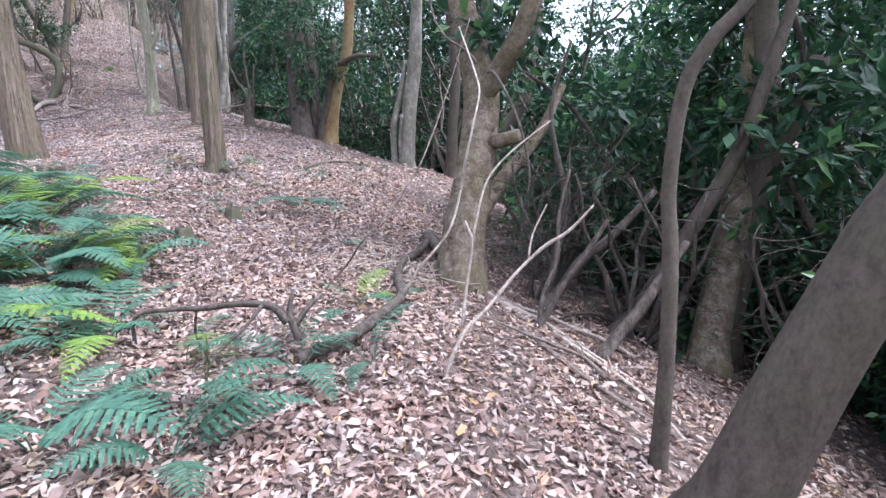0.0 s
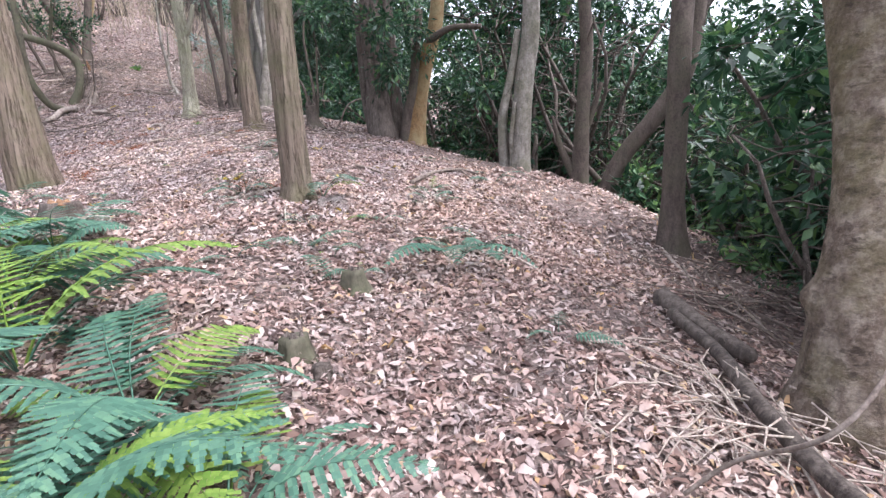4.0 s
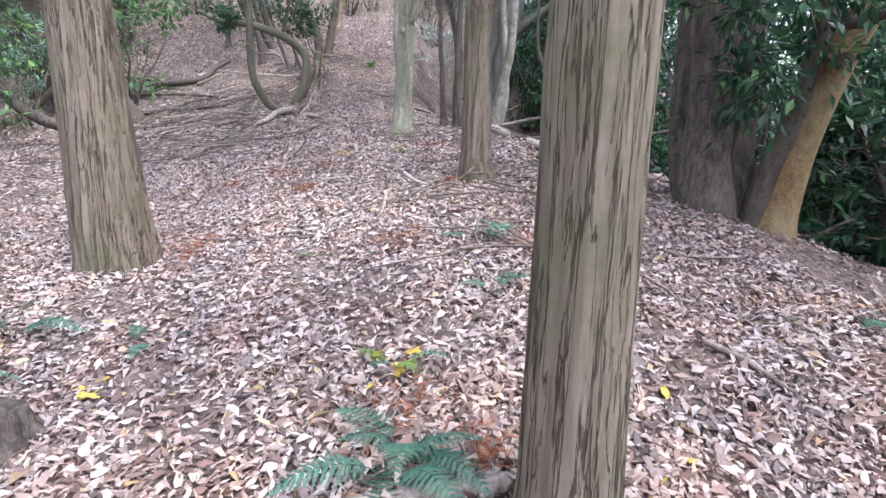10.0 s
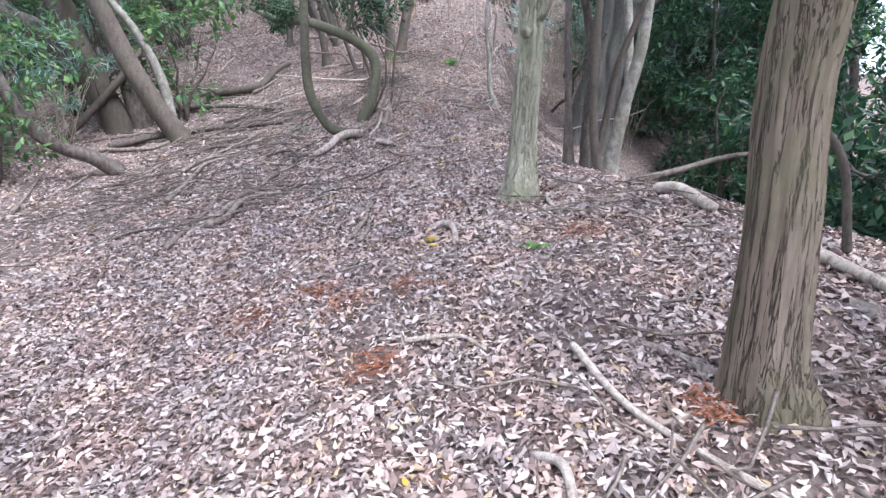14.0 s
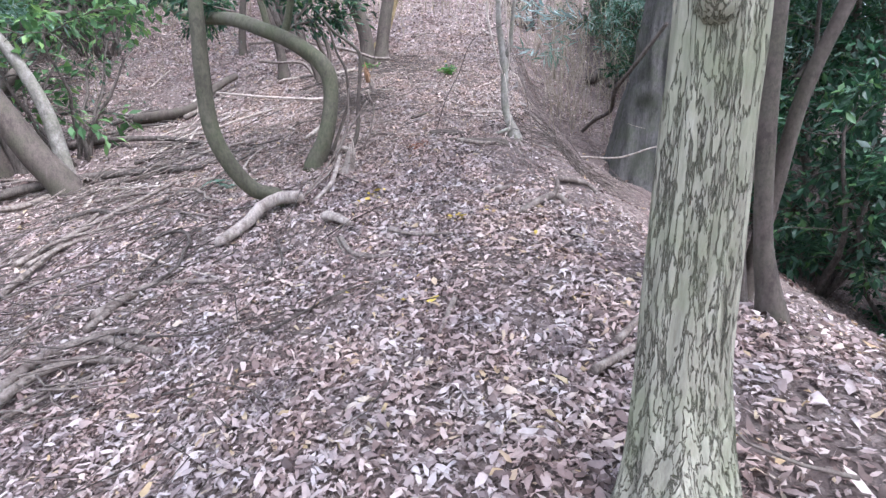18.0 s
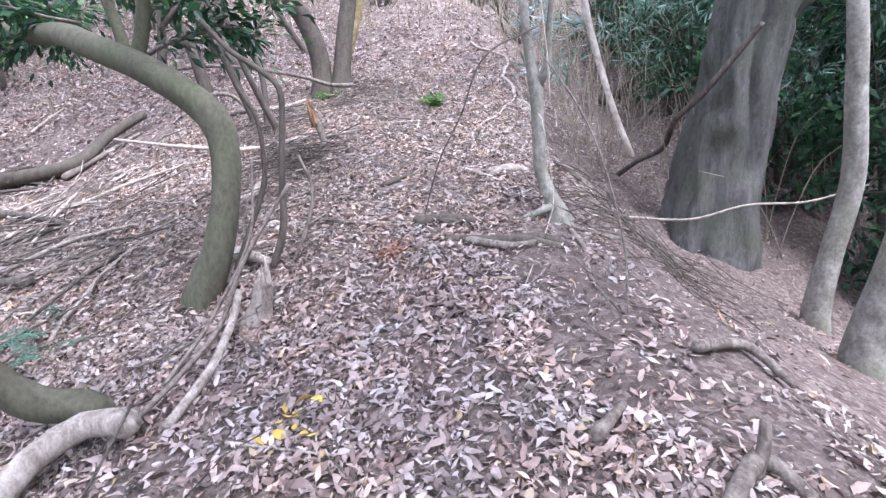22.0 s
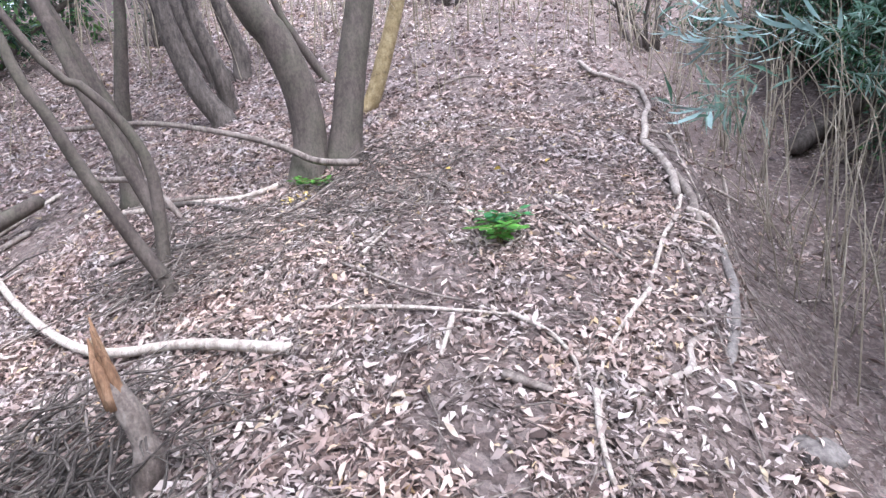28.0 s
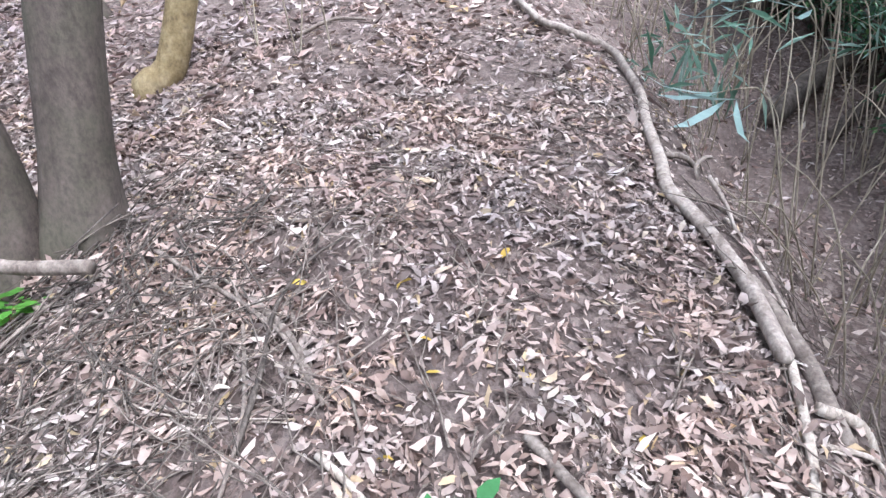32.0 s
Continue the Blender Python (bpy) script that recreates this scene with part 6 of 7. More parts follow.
stick("exposed_root", "brownish crooked root crossing the worn edge", [(-11.38, 19.95, -0.01), (-11.42, 19.78), (-11.37, 19.62, 0.01), (-11.42, 19.46, 0.01), (-11.46, 19.36), (-11.60, 19.28, -0.01)], 0.017, WEATHERED, taper=0.8, sides=10, category=ROOT, lumps=0.2)
stick("exposed_root", "thick root forking over the bank", [(-12.05, 21.42), (-11.86, 21.22, -0.01), (-11.75, 21.0, -0.02), (-11.55, 21.05, -0.03), (-11.4, 21.1, -0.04)], 0.035, TWIG, taper=0.6, category=ROOT, lumps=0.16)
for pts, r in (([(-12.4, 21.8), (-12.25, 21.95), (-12.1, 22.0)], 0.02), ([(-12.55, 22.1), (-12.35, 22.3), (-12.25, 22.7), (-12.3, 23.2)], 0.018), ([(-11.9, 21.1), (-11.7, 21.4), (-11.6, 21.9)], 0.014), ([(-13.17, 22.47), (-12.89, 22.74)], 0.016), ([(-12.96, 22.08), (-12.64, 22.26)], 0.016),
               ([(-9.95, 17.6), (-9.75, 17.3), (-9.6, 16.9), (-9.3, 16.6)], 0.02), ([(-10.0, 17.7), (-9.7, 17.8), (-9.4, 17.5)], 0.018)):
    stick("exposed_root", "thin brown root exposed on the worn bank", pts, r, TWIG, taper=0.5, category=ROOT, group="bank roots", lumps=0.15)
stick("log", "dark fallen trunk across the top of the bank", [(-11.94, 26.04), (-11.59, 26.61, 0.1), (-10.96, 27.19, 0.25), (-10.4, 27.6, 0.4)], 0.13, DARK_BARK, taper=0.9, sides=12, category="log")
stick("log", "dark leaning limb under the fallen trunk", [(-11.39, 25.97), (-10.94, 26.56, 0.1), (-10.5, 26.9, 0.2)], 0.06, DARK_BARK, taper=0.8, sides=10, category="log")
for pts, r in (([(-11.82, 21.0), (-11.68, 21.08), (-11.55, 21.12), (-11.4, 21.2, -0.03)], 0.02), ([(-11.8, 20.9), (-11.66, 20.98), (-11.58, 21.06), (-11.43, 21.54, 0.03), (-11.2, 22.47, 0.05), (-10.93, 23.0, 0.04)], 0.009), ([(-12.16, 21.89), (-12.0, 21.6), (-11.82, 21.39)], 0.01), ([(-12.46, 23.0), (-12.4, 23.25, 0.12), (-12.25, 23.5, 0.2), (-12.1, 23.7, 0.1)], 0.02), ([(-12.3, 23.9, 0.25), (-12.2, 23.7, 0.1), (-12.1, 23.4)], 0.018)):
    stick("exposed_root", "pale root hanging out of the worn bank", pts, r, DEADWOOD, 0.02, taper=0.7, category=ROOT, group="bank roots", lumps=0.15)
stick("exposed_root", "smooth root stub crossing the worn path", [(-10.57, 16.92, -0.03), (-10.32, 16.97), (-10.11, 17.10), (-9.89, 17.21, -0.03)], 0.042, SMOOTH_BARK, taper=0.8, sides=12, category=ROOT)
stick("exposed_root", "second root beside the crossing one", [(-10.16, 17.10), (-10.00, 17.22), (-9.86, 17.27, -0.02)], 0.04, SMOOTH_BARK, taper=0.8, sides=12, category=ROOT)
stick("exposed_root", "root hump polished by feet", [(-10.89, 17.06), (-10.76, 17.14), (-10.60, 17.22), (-10.48, 17.27, -0.02)], 0.04, SMOOTH_BARK, taper=0.8, sides=12, category=ROOT)
stick("exposed_root", "forked root stub on the worn edge", [(-8.87, 15.41, -0.03), (-8.81, 15.63, 0.02), (-8.74, 15.85, 0.03), (-8.60, 15.85, -0.02)], 0.034, TWIG, taper=0.8, sides=12, category=ROOT)
stick("exposed_root", "upright stub of the forked root", [(-8.76, 15.80), (-8.74, 15.84, 0.08), (-8.74, 15.86, 0.17)], 0.026, TWIG, taper=0.7, category=ROOT)
stick("exposed_root", "arched grey root by the furrowed trunk", [(-7.61, 12.15, -0.02), (-7.49, 12.18, 0.03), (-7.33, 12.08, 0.03), (-7.24, 11.96, -0.03)], 0.03, WEATHERED, taper=0.9, sides=10, category=ROOT)
for pts, r in (([(-7.00, 13.15), (-6.86, 12.87, 0.03), (-6.71, 12.73, 0.01), (-6.60, 12.50)], 0.035), ([(-7.00, 13.05), (-6.84, 13.30, 0.02), (-6.54, 13.20)], 0.03), ([(-7.25, 12.62), (-7.10, 12.58), (-6.95, 12.64)], 0.016), ([(-5.25, 10.96), (-5.56, 11.10), (-5.79, 11.07)], 0.032), ([(-5.2, 10.8), (-5.38, 10.62), (-5.5, 10.4)], 0.03),
               ([(-6.95, 9.0), (-6.72, 9.12), (-6.41, 9.03)], 0.03), ([(-5.78, 10.25, -0.01), (-5.64, 10.20, 0.02), (-5.51, 9.99, 0.01), (-5.42, 9.80)], 0.035), ([(-6.07, 9.43), (-5.92, 9.46), (-5.70, 9.44)], 0.03), ([(0.37, 8.31), (0.41, 7.76), (0.57, 7.53), (0.44, 7.13)], 0.03), ([(0.3, 5.1), (0.5, 4.8), (0.85, 4.6)], 0.06), ([(-3.65, 7.85), (-3.85, 7.7), (-4.1, 7.55)], 0.05)):
    stick("exposed_root", "weathered grey root running from a trunk's foot", pts, r * 0.7, WEATHERED, taper=0.5, sides=10, category=ROOT, group="roots at the trunks", lumps=0.15)


def stump(x, y, h, r, seed, label, material, lean=(0, 0), jag=0.4, inner=ROT):
    """A snapped stem: a bark body and splintered wood at its top."""
    rng = np.random.default_rng(seed)
    z = gz(x, y) - 0.05
    root = empty("tree_stump", x, y, z, label, "stump")
    pts = [(0, 0, 0, r * 1.25), (lean[0] * 0.2, lean[1] * 0.2, h * 0.25, r), (lean[0] * 0.6, lean[1] * 0.6, h * 0.6, r * 0.85), (lean[0], lean[1], h, r * 0.8)]
    part("body", mesh("body", *tube(pts, 26, 0.03, lumps=0.26, seed=seed, flare=0.9, knots=5, ridges=6, depth=0.16), material), root)
    pieces = []
    for k in range(16):
        a = rng.uniform(0, 6.28)
        p = np.array([lean[0] + 0.55 * r * math.cos(a), lean[1] + 0.55 * r * math.sin(a), h - 0.03])
        e = p + np.array([rng.normal(0, 0.1 * r) + lean[0] * 0.1, rng.normal(0, 0.1 * r), jag * r * rng.uniform(0.5, 2.2)])
        pieces.append(tube([(*p, r * 0.34), (*((p + e) / 2), r * 0.25), (*e, r * 0.04)], 6, 0.05, lumps=0.2, seed=k))
    part("splintered_top", mesh("splintered_top", *joined(pieces), inner), root)["kind"] = "stuff"


stump(-2.61, 5.07, 0.17, 0.07, 1, "small mossy stump among dry leaves", OLIVE_BARK, inner=DARK_BARK)
stump(-2.44, 4.93, 0.12, 0.035, 2, "thin broken stub beside a small stump", DARK_BARK, inner=DARK_BARK)
stump(-2.51, 6.06, 0.18, 0.07, 3, "small decayed stump among dry leaves", OLIVE_BARK, inner=DARK_BARK)
stump(-5.50, 7.22, 0.24, 0.15, 4, "low rotten brown stump beside ferns", DARK_BARK, jag=0.2, inner=ROT)
snapped = empty("tree_stump", -12.67, 17.96, gz(-12.67, 17.96) - 0.04, "snapped leaning stem with bright orange splintered wood", "stump")
part("body", mesh("body", *tube([(0.01, -0.02, -0.02, 0.045), (0.01, -0.01, 0.06, 0.040), (0.02, 0.01, 0.13, 0.054), (0.02, 0.02, 0.19, 0.050), (0.01, 0.01, 0.25, 0.034), (0.0, 0.0, 0.33, 0.040), (-0.03, -0.03, 0.43, 0.036), (-0.05, -0.05, 0.50, 0.028)], 20, 0.02, lumps=0.12, seed=5, knots=3), TWIG), snapped)
part("splintered_top", mesh("splintered_top", *joined([tube([(-0.03 + a, -0.03 + b, 0.38, 0.02), (-0.05 + a, -0.05 + b, 0.52, 0.017), (-0.065 + a, -0.065 + b * 0.5, h, 0.003)], 6, 0.05, lumps=0.2, seed=k) for k, (a, b, h) in enumerate(((0.0, 0.0, 0.66), (0.022, 0.01, 0.60), (-0.022, 0.014, 0.69), (0.0, -0.024, 0.58), (-0.025, -0.012, 0.62), (0.02, -0.018, 0.56)))]), ROT), snapped)
stump(-4.36, 11.70, 0.42, 0.11, 6, "gnarled stump with thin pale shoots", SMOOTH_BARK, (-0.03, 0.02), 0.9, DARK_BARK)
stump(-11.28, 15.88, 0.30, 0.05, 7, "splintered grey stump beside the curved trunk", WEATHERED, (0.05, 0.05), 1.6, DEADWOOD)
for pts, r in (([(-4.29, 11.76, 0.2), (-4.34, 11.77, 0.72), (-4.39, 11.78, 1.11), (-4.41, 11.78, 1.45), (-4.35, 11.8, 1.9)], 0.03), ([(-4.29, 11.74, 0.2), (-4.25, 11.76, 0.57), (-4.24, 11.75, 0.81), (-4.20, 11.75, 1.3)], 0.028), ([(-4.75, 12.9), (-4.85, 12.90, 0.55), (-5.06, 12.90, 0.85), (-5.20, 12.90, 1.25), (-5.2, 12.9, 1.9)], 0.028), ([(-4.0, 12.0), (-3.8, 12.1, 0.4), (-3.4, 12.2, 0.55), (-3.0, 12.1, 0.5)], 0.018),
               ([(-11.58, 16.29), (-11.54, 16.37, 0.22), (-11.53, 16.40, 0.58), (-11.51, 16.43, 0.90), (-11.51, 16.43, 1.12), (-11.62, 16.36, 1.27), (-11.75, 16.27, 1.40), (-11.9, 16.2, 1.6)], 0.026), ([(-11.78, 16.14), (-11.73, 16.26, 0.26), (-11.69, 16.37, 0.50), (-11.68, 16.39, 0.72), (-11.69, 16.37, 0.96), (-11.75, 16.30, 1.16), (-11.8, 16.24, 1.45)], 0.021), ([(-11.51, 16.43), (-11.45, 16.53, 0.22), (-11.43, 16.56, 0.43), (-11.47, 16.50, 0.67)], 0.015),
               ([(-11.19, 14.98), (-11.17, 15.3, 0.06), (-11.25, 15.62, 0.12), (-11.16, 15.75, 0.42), (-10.98, 15.95, 0.75)], 0.016), ([(-11.3, 15.3), (-11.3, 15.6, 0.15), (-11.22, 15.85, 0.5), (-11.25, 15.95, 0.9)], 0.012), ([(-9.34, 16.63), (-9.4, 16.75, 0.35), (-9.6, 17.0, 0.72), (-9.85, 17.3, 0.95), (-10.15, 17.6, 1.15)], 0.007)):
    stick("bare_shoot", "thin bare grey-brown shoot standing in the litter", pts, r, SMOOTH_BARK if r > 0.019 else TWIG, taper=0.6, category="shoot", group="bare shoots", lumps=0.08)


def stone(x, y, sx, sy, sz, seed, label, material=STONE, turn=0.0, tip=0.1):
    bm = bmesh.new()
    bmesh.ops.create_icosphere(bm, subdivisions=3, radius=1)
    o = Vector((seed * 3.7, 0, 0))
    for v in bm.verts:
        k = 1 + 0.22 * noise.noise(v.co * 1.3 + o) + 0.08 * noise.noise(v.co * 4 + o)
        v.co = Vector((v.co.x * sx * k, v.co.y * sy * k, v.co.z * sz * k))
    me = bpy.data.meshes.new("stone")
    bm.to_mesh(me)
    bm.free()
    me.polygons.foreach_set("use_smooth", np.full(len(me.polygons), True))
    me.materials.append(material)
    ob = new("stone", me)
    ob.location, ob.rotation_euler = (x, y, gz(x, y) - sz * (0.3 if tip < 0.3 else 0.8)), (0.1, tip, turn)
    tagged(ob, label, "stone")


stone(-10.94, 19.64, 0.11, 0.09, 0.05, 2, "rounded grey stone at the bank's edge", turn=0.8)
stone(-3.40, 8.78, 0.10, 0.07, 0.05, 3, "small pale stone among leaves")
stone(-4.95, 8.05, 0.09, 0.06, 0.04, 4, "small grey stone among leaves")
stone(-9.75, 17.95, 0.10, 0.07, 0.03, 5, "grey stone bedded in the worn bank")
stone(-4.75, 11.95, 0.16, 0.10, 0.05, 6, "low grey boulder by the gnarled stump")


# ---- patches of needles, yellow leaves and brushwood ----
def patch(name, seed, spots_, count, length, slim, material, label):
    rng = np.random.default_rng(seed)
    s = np.array(spots_)
    i = rng.integers(0, len(s), count)
    x, y = s[i, 0] + rng.normal(0, 1, count) * s[i, 2], s[i, 1] + rng.normal(0, 1, count) * s[i, 2]
    a = rng.uniform(0, 6.28, count)
    way = np.stack([np.cos(a), np.sin(a), rng.normal(0.1, 0.25, count)], 1)
    l = length * rng.uniform(0.6, 1.3, count)
    v, f = leaves(np.stack([x, y, heights(x, y) + rng.uniform(0.012, 0.04, count)], 1), way, rng.normal(0, 0.4, (count, 3)) + np.array([0, 0, 1]), l, l * slim, rng.normal(0.05, 0.15, count), True)
    tagged(new(name, mesh(name, v, f, material, False)), label, "leaf litter", kind="stuff")


patch("needle_patch", 1, [(-7.41, 10.90, 0.09), (-7.11, 11.24, 0.10), (-6.80, 10.50, 0.07), (-7.95, 10.62, 0.10), (-7.77, 10.99, 0.08), (-6.36, 12.43, 0.10), (-4.15, 8.0, 0.10), (-5.0, 9.4, 0.12), (-4.2, 9.75, 0.12), (-6.75, 9.15, 0.12), (-6.6, 9.0, 0.08), (-5.25, 10.75, 0.05), (-3.75, 7.95, 0.08)], 2600, 0.06, 0.10, NEEDLES, "rust-red patches of dead cypress needles")
patch("needle_patch", 2, [(-10.84, 16.70, 0.06)], 380, 0.05, 0.14, NEEDLES, "rust-red clump of dead needles on the path")
patch("yellow_leaves", 3, [(-5.45, 7.6, 0.04), (-3.81, 9.93, 0.03), (-4.27, 8.2, 0.06), (-10.45, 15.35, 0.06), (-9.3, 15.1, 0.05), (-7.40, 11.88, 0.05), (-5.9, 10.0, 0.3), (-14.40, 19.75, 0.05), (-11.2, 20.55, 0.06), (-12.9, 20.5, 0.4), (-3.0, 8.4, 0.5), (-8.9, 14.6, 0.6)], 130, 0.075, 0.45, YELLOW_LEAF, "yellowed leaves lying singly and in small heaps")


def brushwood(seed, x, y, radius, count, r, length, label, material=TWIG, height=0.12):
    rng = np.random.default_rng(seed)
    pieces = []
    for k in range(count):
        a, b = x + rng.normal(0, radius), y + rng.normal(0, radius)
        t, l = rng.uniform(0, 6.28), length * rng.uniform(0.4, 1.3)
        h, s = rng.uniform(0.03, height + 0.03), rng.normal(0, 0.18)
        pts = []
        for j in range(4):
            pts.append((a, b, gz(a, b) + max(0.01, h + s * l * (j - 1.5) / 3), r * (1 - 0.2 * j)))
            t += rng.normal(0, 0.5)
            a, b = a + math.cos(t) * l / 3, b + math.sin(t) * l / 3
        pieces.append(tube(pts, 4, 9))
    if count > 320:
        tagged(new("brushwood", mesh("brushwood", *joined(pieces), material)), label, "brushwood", kind="stuff")
        return
    foot = np.array([x, y, gz(x, y)])
    root = empty("brushwood", *foot, label, "brushwood")
    for v, f in pieces:
        part("branch", mesh("branch", v - foot, f, material), root)


brushwood(1, -12.9, 17.75, 0.22, 220, 0.006, 0.45, "heap of dark thin twigs round the snapped stem", DARK_BARK, 0.2)
brushwood(2, -14.2, 18.7, 0.22, 70, 0.005, 0.4, "twiggy tangle at the foot of slim stems")
brushwood(3, -0.55, 4.7, 0.28, 60, 0.006, 0.5, "heap of pale bare twigs by the knobby tree", DEADWOOD)
brushwood(4, -15.5, 16.2, 0.8, 40, 0.011, 0.6, "brushwood and fallen branches on the gentler side")
brushwood(5, -15.2, 14.4, 0.7, 36, 0.011, 0.6, "brushwood and fallen branches under leaning stems")
brushwood(12, -16.4, 17.0, 0.6, 18, 0.010, 0.5, "tangle of pale sticks beside a fallen trunk", DEADWOOD)
brushwood(14, -11.2, 12.6, 0.6, 60, 0.008, 0.7, "dead sticks scattered in the litter")
brushwood(15, -15.3, 15.6, 0.5, 40, 0.013, 0.6, "heap of dead branches under the leaning stems", TWIG, 0.25)
brushwood(16, -16.2, 16.6, 0.5, 10, 0.011, 0.5, "pale dead branches heaped on the gentler side", DEADWOOD, 0.2)
brushwood(17, -14.4, 18.8, 0.3, 110, 0.005, 0.45, "dark twig heap beside slim stems", DARK_BARK, 0.16)
brushwood(20, -14.05, 20.35, 0.28, 120, 0.0045, 0.4, "dark fine twigs strewn beside the twin trunks", DARK_BARK, 0.08)
brushwood(21, -13.5, 20.9, 0.4, 70, 0.004, 0.4, "dead twigs strewn over the path", TWIG, 0.05)
brushwood(22, -12.9, 19.3, 0.6, 90, 0.004, 0.4, "dead twigs strewn over the path", TWIG, 0.05)
brushwood(23, -13.55, 20.12, 0.24, 90, 0.0032, 0.42, "tangle of thin bare twigs strewn beside the path", TWIG, 0.07)
brushwood(24, -13.75, 19.75, 0.30, 120, 0.003, 0.4, "dark thin twigs strewn beside the twin trunks", DARK_BARK, 0.05)
brushwood(25, -13.9, 19.0, 0.45, 80, 0.0035, 0.45, "dead twigs strewn over the dry leaves", TWIG, 0.06)
brushwood(26, -12.2, 17.3, 0.5, 70, 0.004, 0.45, "dead twigs strewn over the dry leaves", TWIG, 0.06)
brushwood(27, -11.0, 20.9, 0.4, 50, 0.004, 0.5, "thin roots and twigs on the earth bank", TWIG, 0.12)
brushwood(28, -11.6, 22.6, 0.5, 60, 0.004, 0.55, "thin roots and twigs on the earth bank", TWIG, 0.15)
brushwood(30, -11.25, 21.7, 0.35, 50, 0.0035, 0.5, "thin roots and twigs on the earth bank", TWIG, 0.08)
brushwood(31, -11.9, 23.7, 0.4, 60, 0.0035, 0.5, "thin roots and twigs on the earth bank", TWIG, 0.1)
brushwood(29, -9.7, 18.3, 0.4, 120, 0.005, 0.6, "tangle of thin dark twigs below the crest", DARK_BARK, 0.2)
brushwood(40, -12.6, 13.5, 1.2, 110, 0.008, 0.8, "dark dead branches and twigs strewn over the litter", DARK_BARK, 0.10)
brushwood(41, -14.6, 15.4, 1.0, 60, 0.009, 0.7, "dead branches and twigs heaped on the gentler side", DARK_BARK, 0.16)
brushwood(42, -13.6, 11.9, 1.2, 90, 0.007, 0.7, "dead twigs strewn over the gentler side", DARK_BARK, 0.08)
brushwood(43, -10.6, 13.2, 0.9, 90, 0.0045, 0.5, "thin dead twigs strewn over the litter", DARK_BARK, 0.05)
brushwood(44, -13.2, 16.6, 0.9, 90, 0.007, 0.7, "dead branches and twigs strewn behind the curved trunks", TWIG, 0.10)
brushwood(6, -9.6, 18.6, 0.35, 80, 0.006, 0.6, "tangle of twigs and roots below the crest")
brushwood(8, -6.3, 12.9, 0.5, 50, 0.009, 0.6, "scatter of dead sticks beside the furrowed trunk")
brushwood(9, -4.5, 10.2, 0.6, 60, 0.009, 0.6, "scatter of dead sticks beside a cypress")
brushwood(10, 0.7, 7.0, 0.4, 60, 0.010, 0.7, "dead branches along the slope's edge")


# ---- hair-thin vines round the crooked tree on the crest ----
VINE = "hair-thin pale vine trailing from the crooked tree"
vine(VINE, [(-10.31, 17.79, 5.45), (-10.2, 17.62, 5.75), (-10.16, 17.60, 5.42), (-10.12, 17.61, 5.03), (-10.11, 17.62, 4.76)], 0.009, DEADWOOD)
vine(VINE, [(-10.27, 17.79, 4.7), (-10.15, 17.60, 4.58), (-10.09, 17.63, 4.10), (-10.05, 17.4, gz(-10.05, 17.4) + 0.05), (-9.9, 16.6, gz(-9.9, 16.6) + 0.01)], 0.005, DEADWOOD)
vine("whitened peeled dead stem hanging beside the worn edge", [(-9.30, 15.55, 5.45), (-9.26, 15.52, 5.05), (-9.24, 15.50, 4.85), (-9.20, 15.50, 4.68), (-9.15, 15.50, 4.52), (-9.10, 15.50, 4.40)], 0.011, DEADWOOD, "branch")
vine("thin dark twig leaning by the crooked tree", [(-10.25, 17.78, 5.3), (-10.52, 17.44, 5.08), (-10.69, 17.37, 4.69), (-10.85, 17.30, 4.37), (-10.95, 17.2, gz(-10.95, 17.2))], 0.007, DARK_BARK)

# ---- fallen boughs with their side twigs ----
def bough(seed, x, y, turn, length, r, material, label):
    """A dead bough lying on the ground, crooked, with side branches that end a little above it."""
    rng = np.random.default_rng(seed)
    foot = np.array([x, y, gz(x, y)])
    root = empty("fallen_bough", *foot, label, "branch", "fallen boughs")

    def line(a, b, heading, reach, thick, lift):
        pts, n = [], max(3, int(reach / 0.22))
        for k in range(n + 1):
            pts.append((a, b, gz(a, b) + thick + 0.012 + lift * math.sin(2.6 * k / n), thick * (1 - 0.6 * k / n)))
            heading += rng.normal(0, 0.28)
            a, b = a + math.cos(heading) * reach / n, b + math.sin(heading) * reach / n
        return pts

    main = line(x, y, turn, length, r, 0.04)
    v, f = tube(main, 8, 0.06, lumps=0.16, seed=seed)
    part("stem", mesh("stem", v - foot, f, material), root)
    for k in range(1, len(main) - 1):
        if rng.random() < 0.75:
            a, b, _, thick = main[k]
            side = line(a, b, turn + rng.choice((-1, 1)) * rng.uniform(0.5, 1.1), length * rng.uniform(0.15, 0.4), thick * 0.5, rng.uniform(0.0, 0.12))
            v, f = tube(side, 6, 0.09, lumps=0.1, seed=k)
            part("side_branch", mesh("side_branch", v - foot, f, material), root)


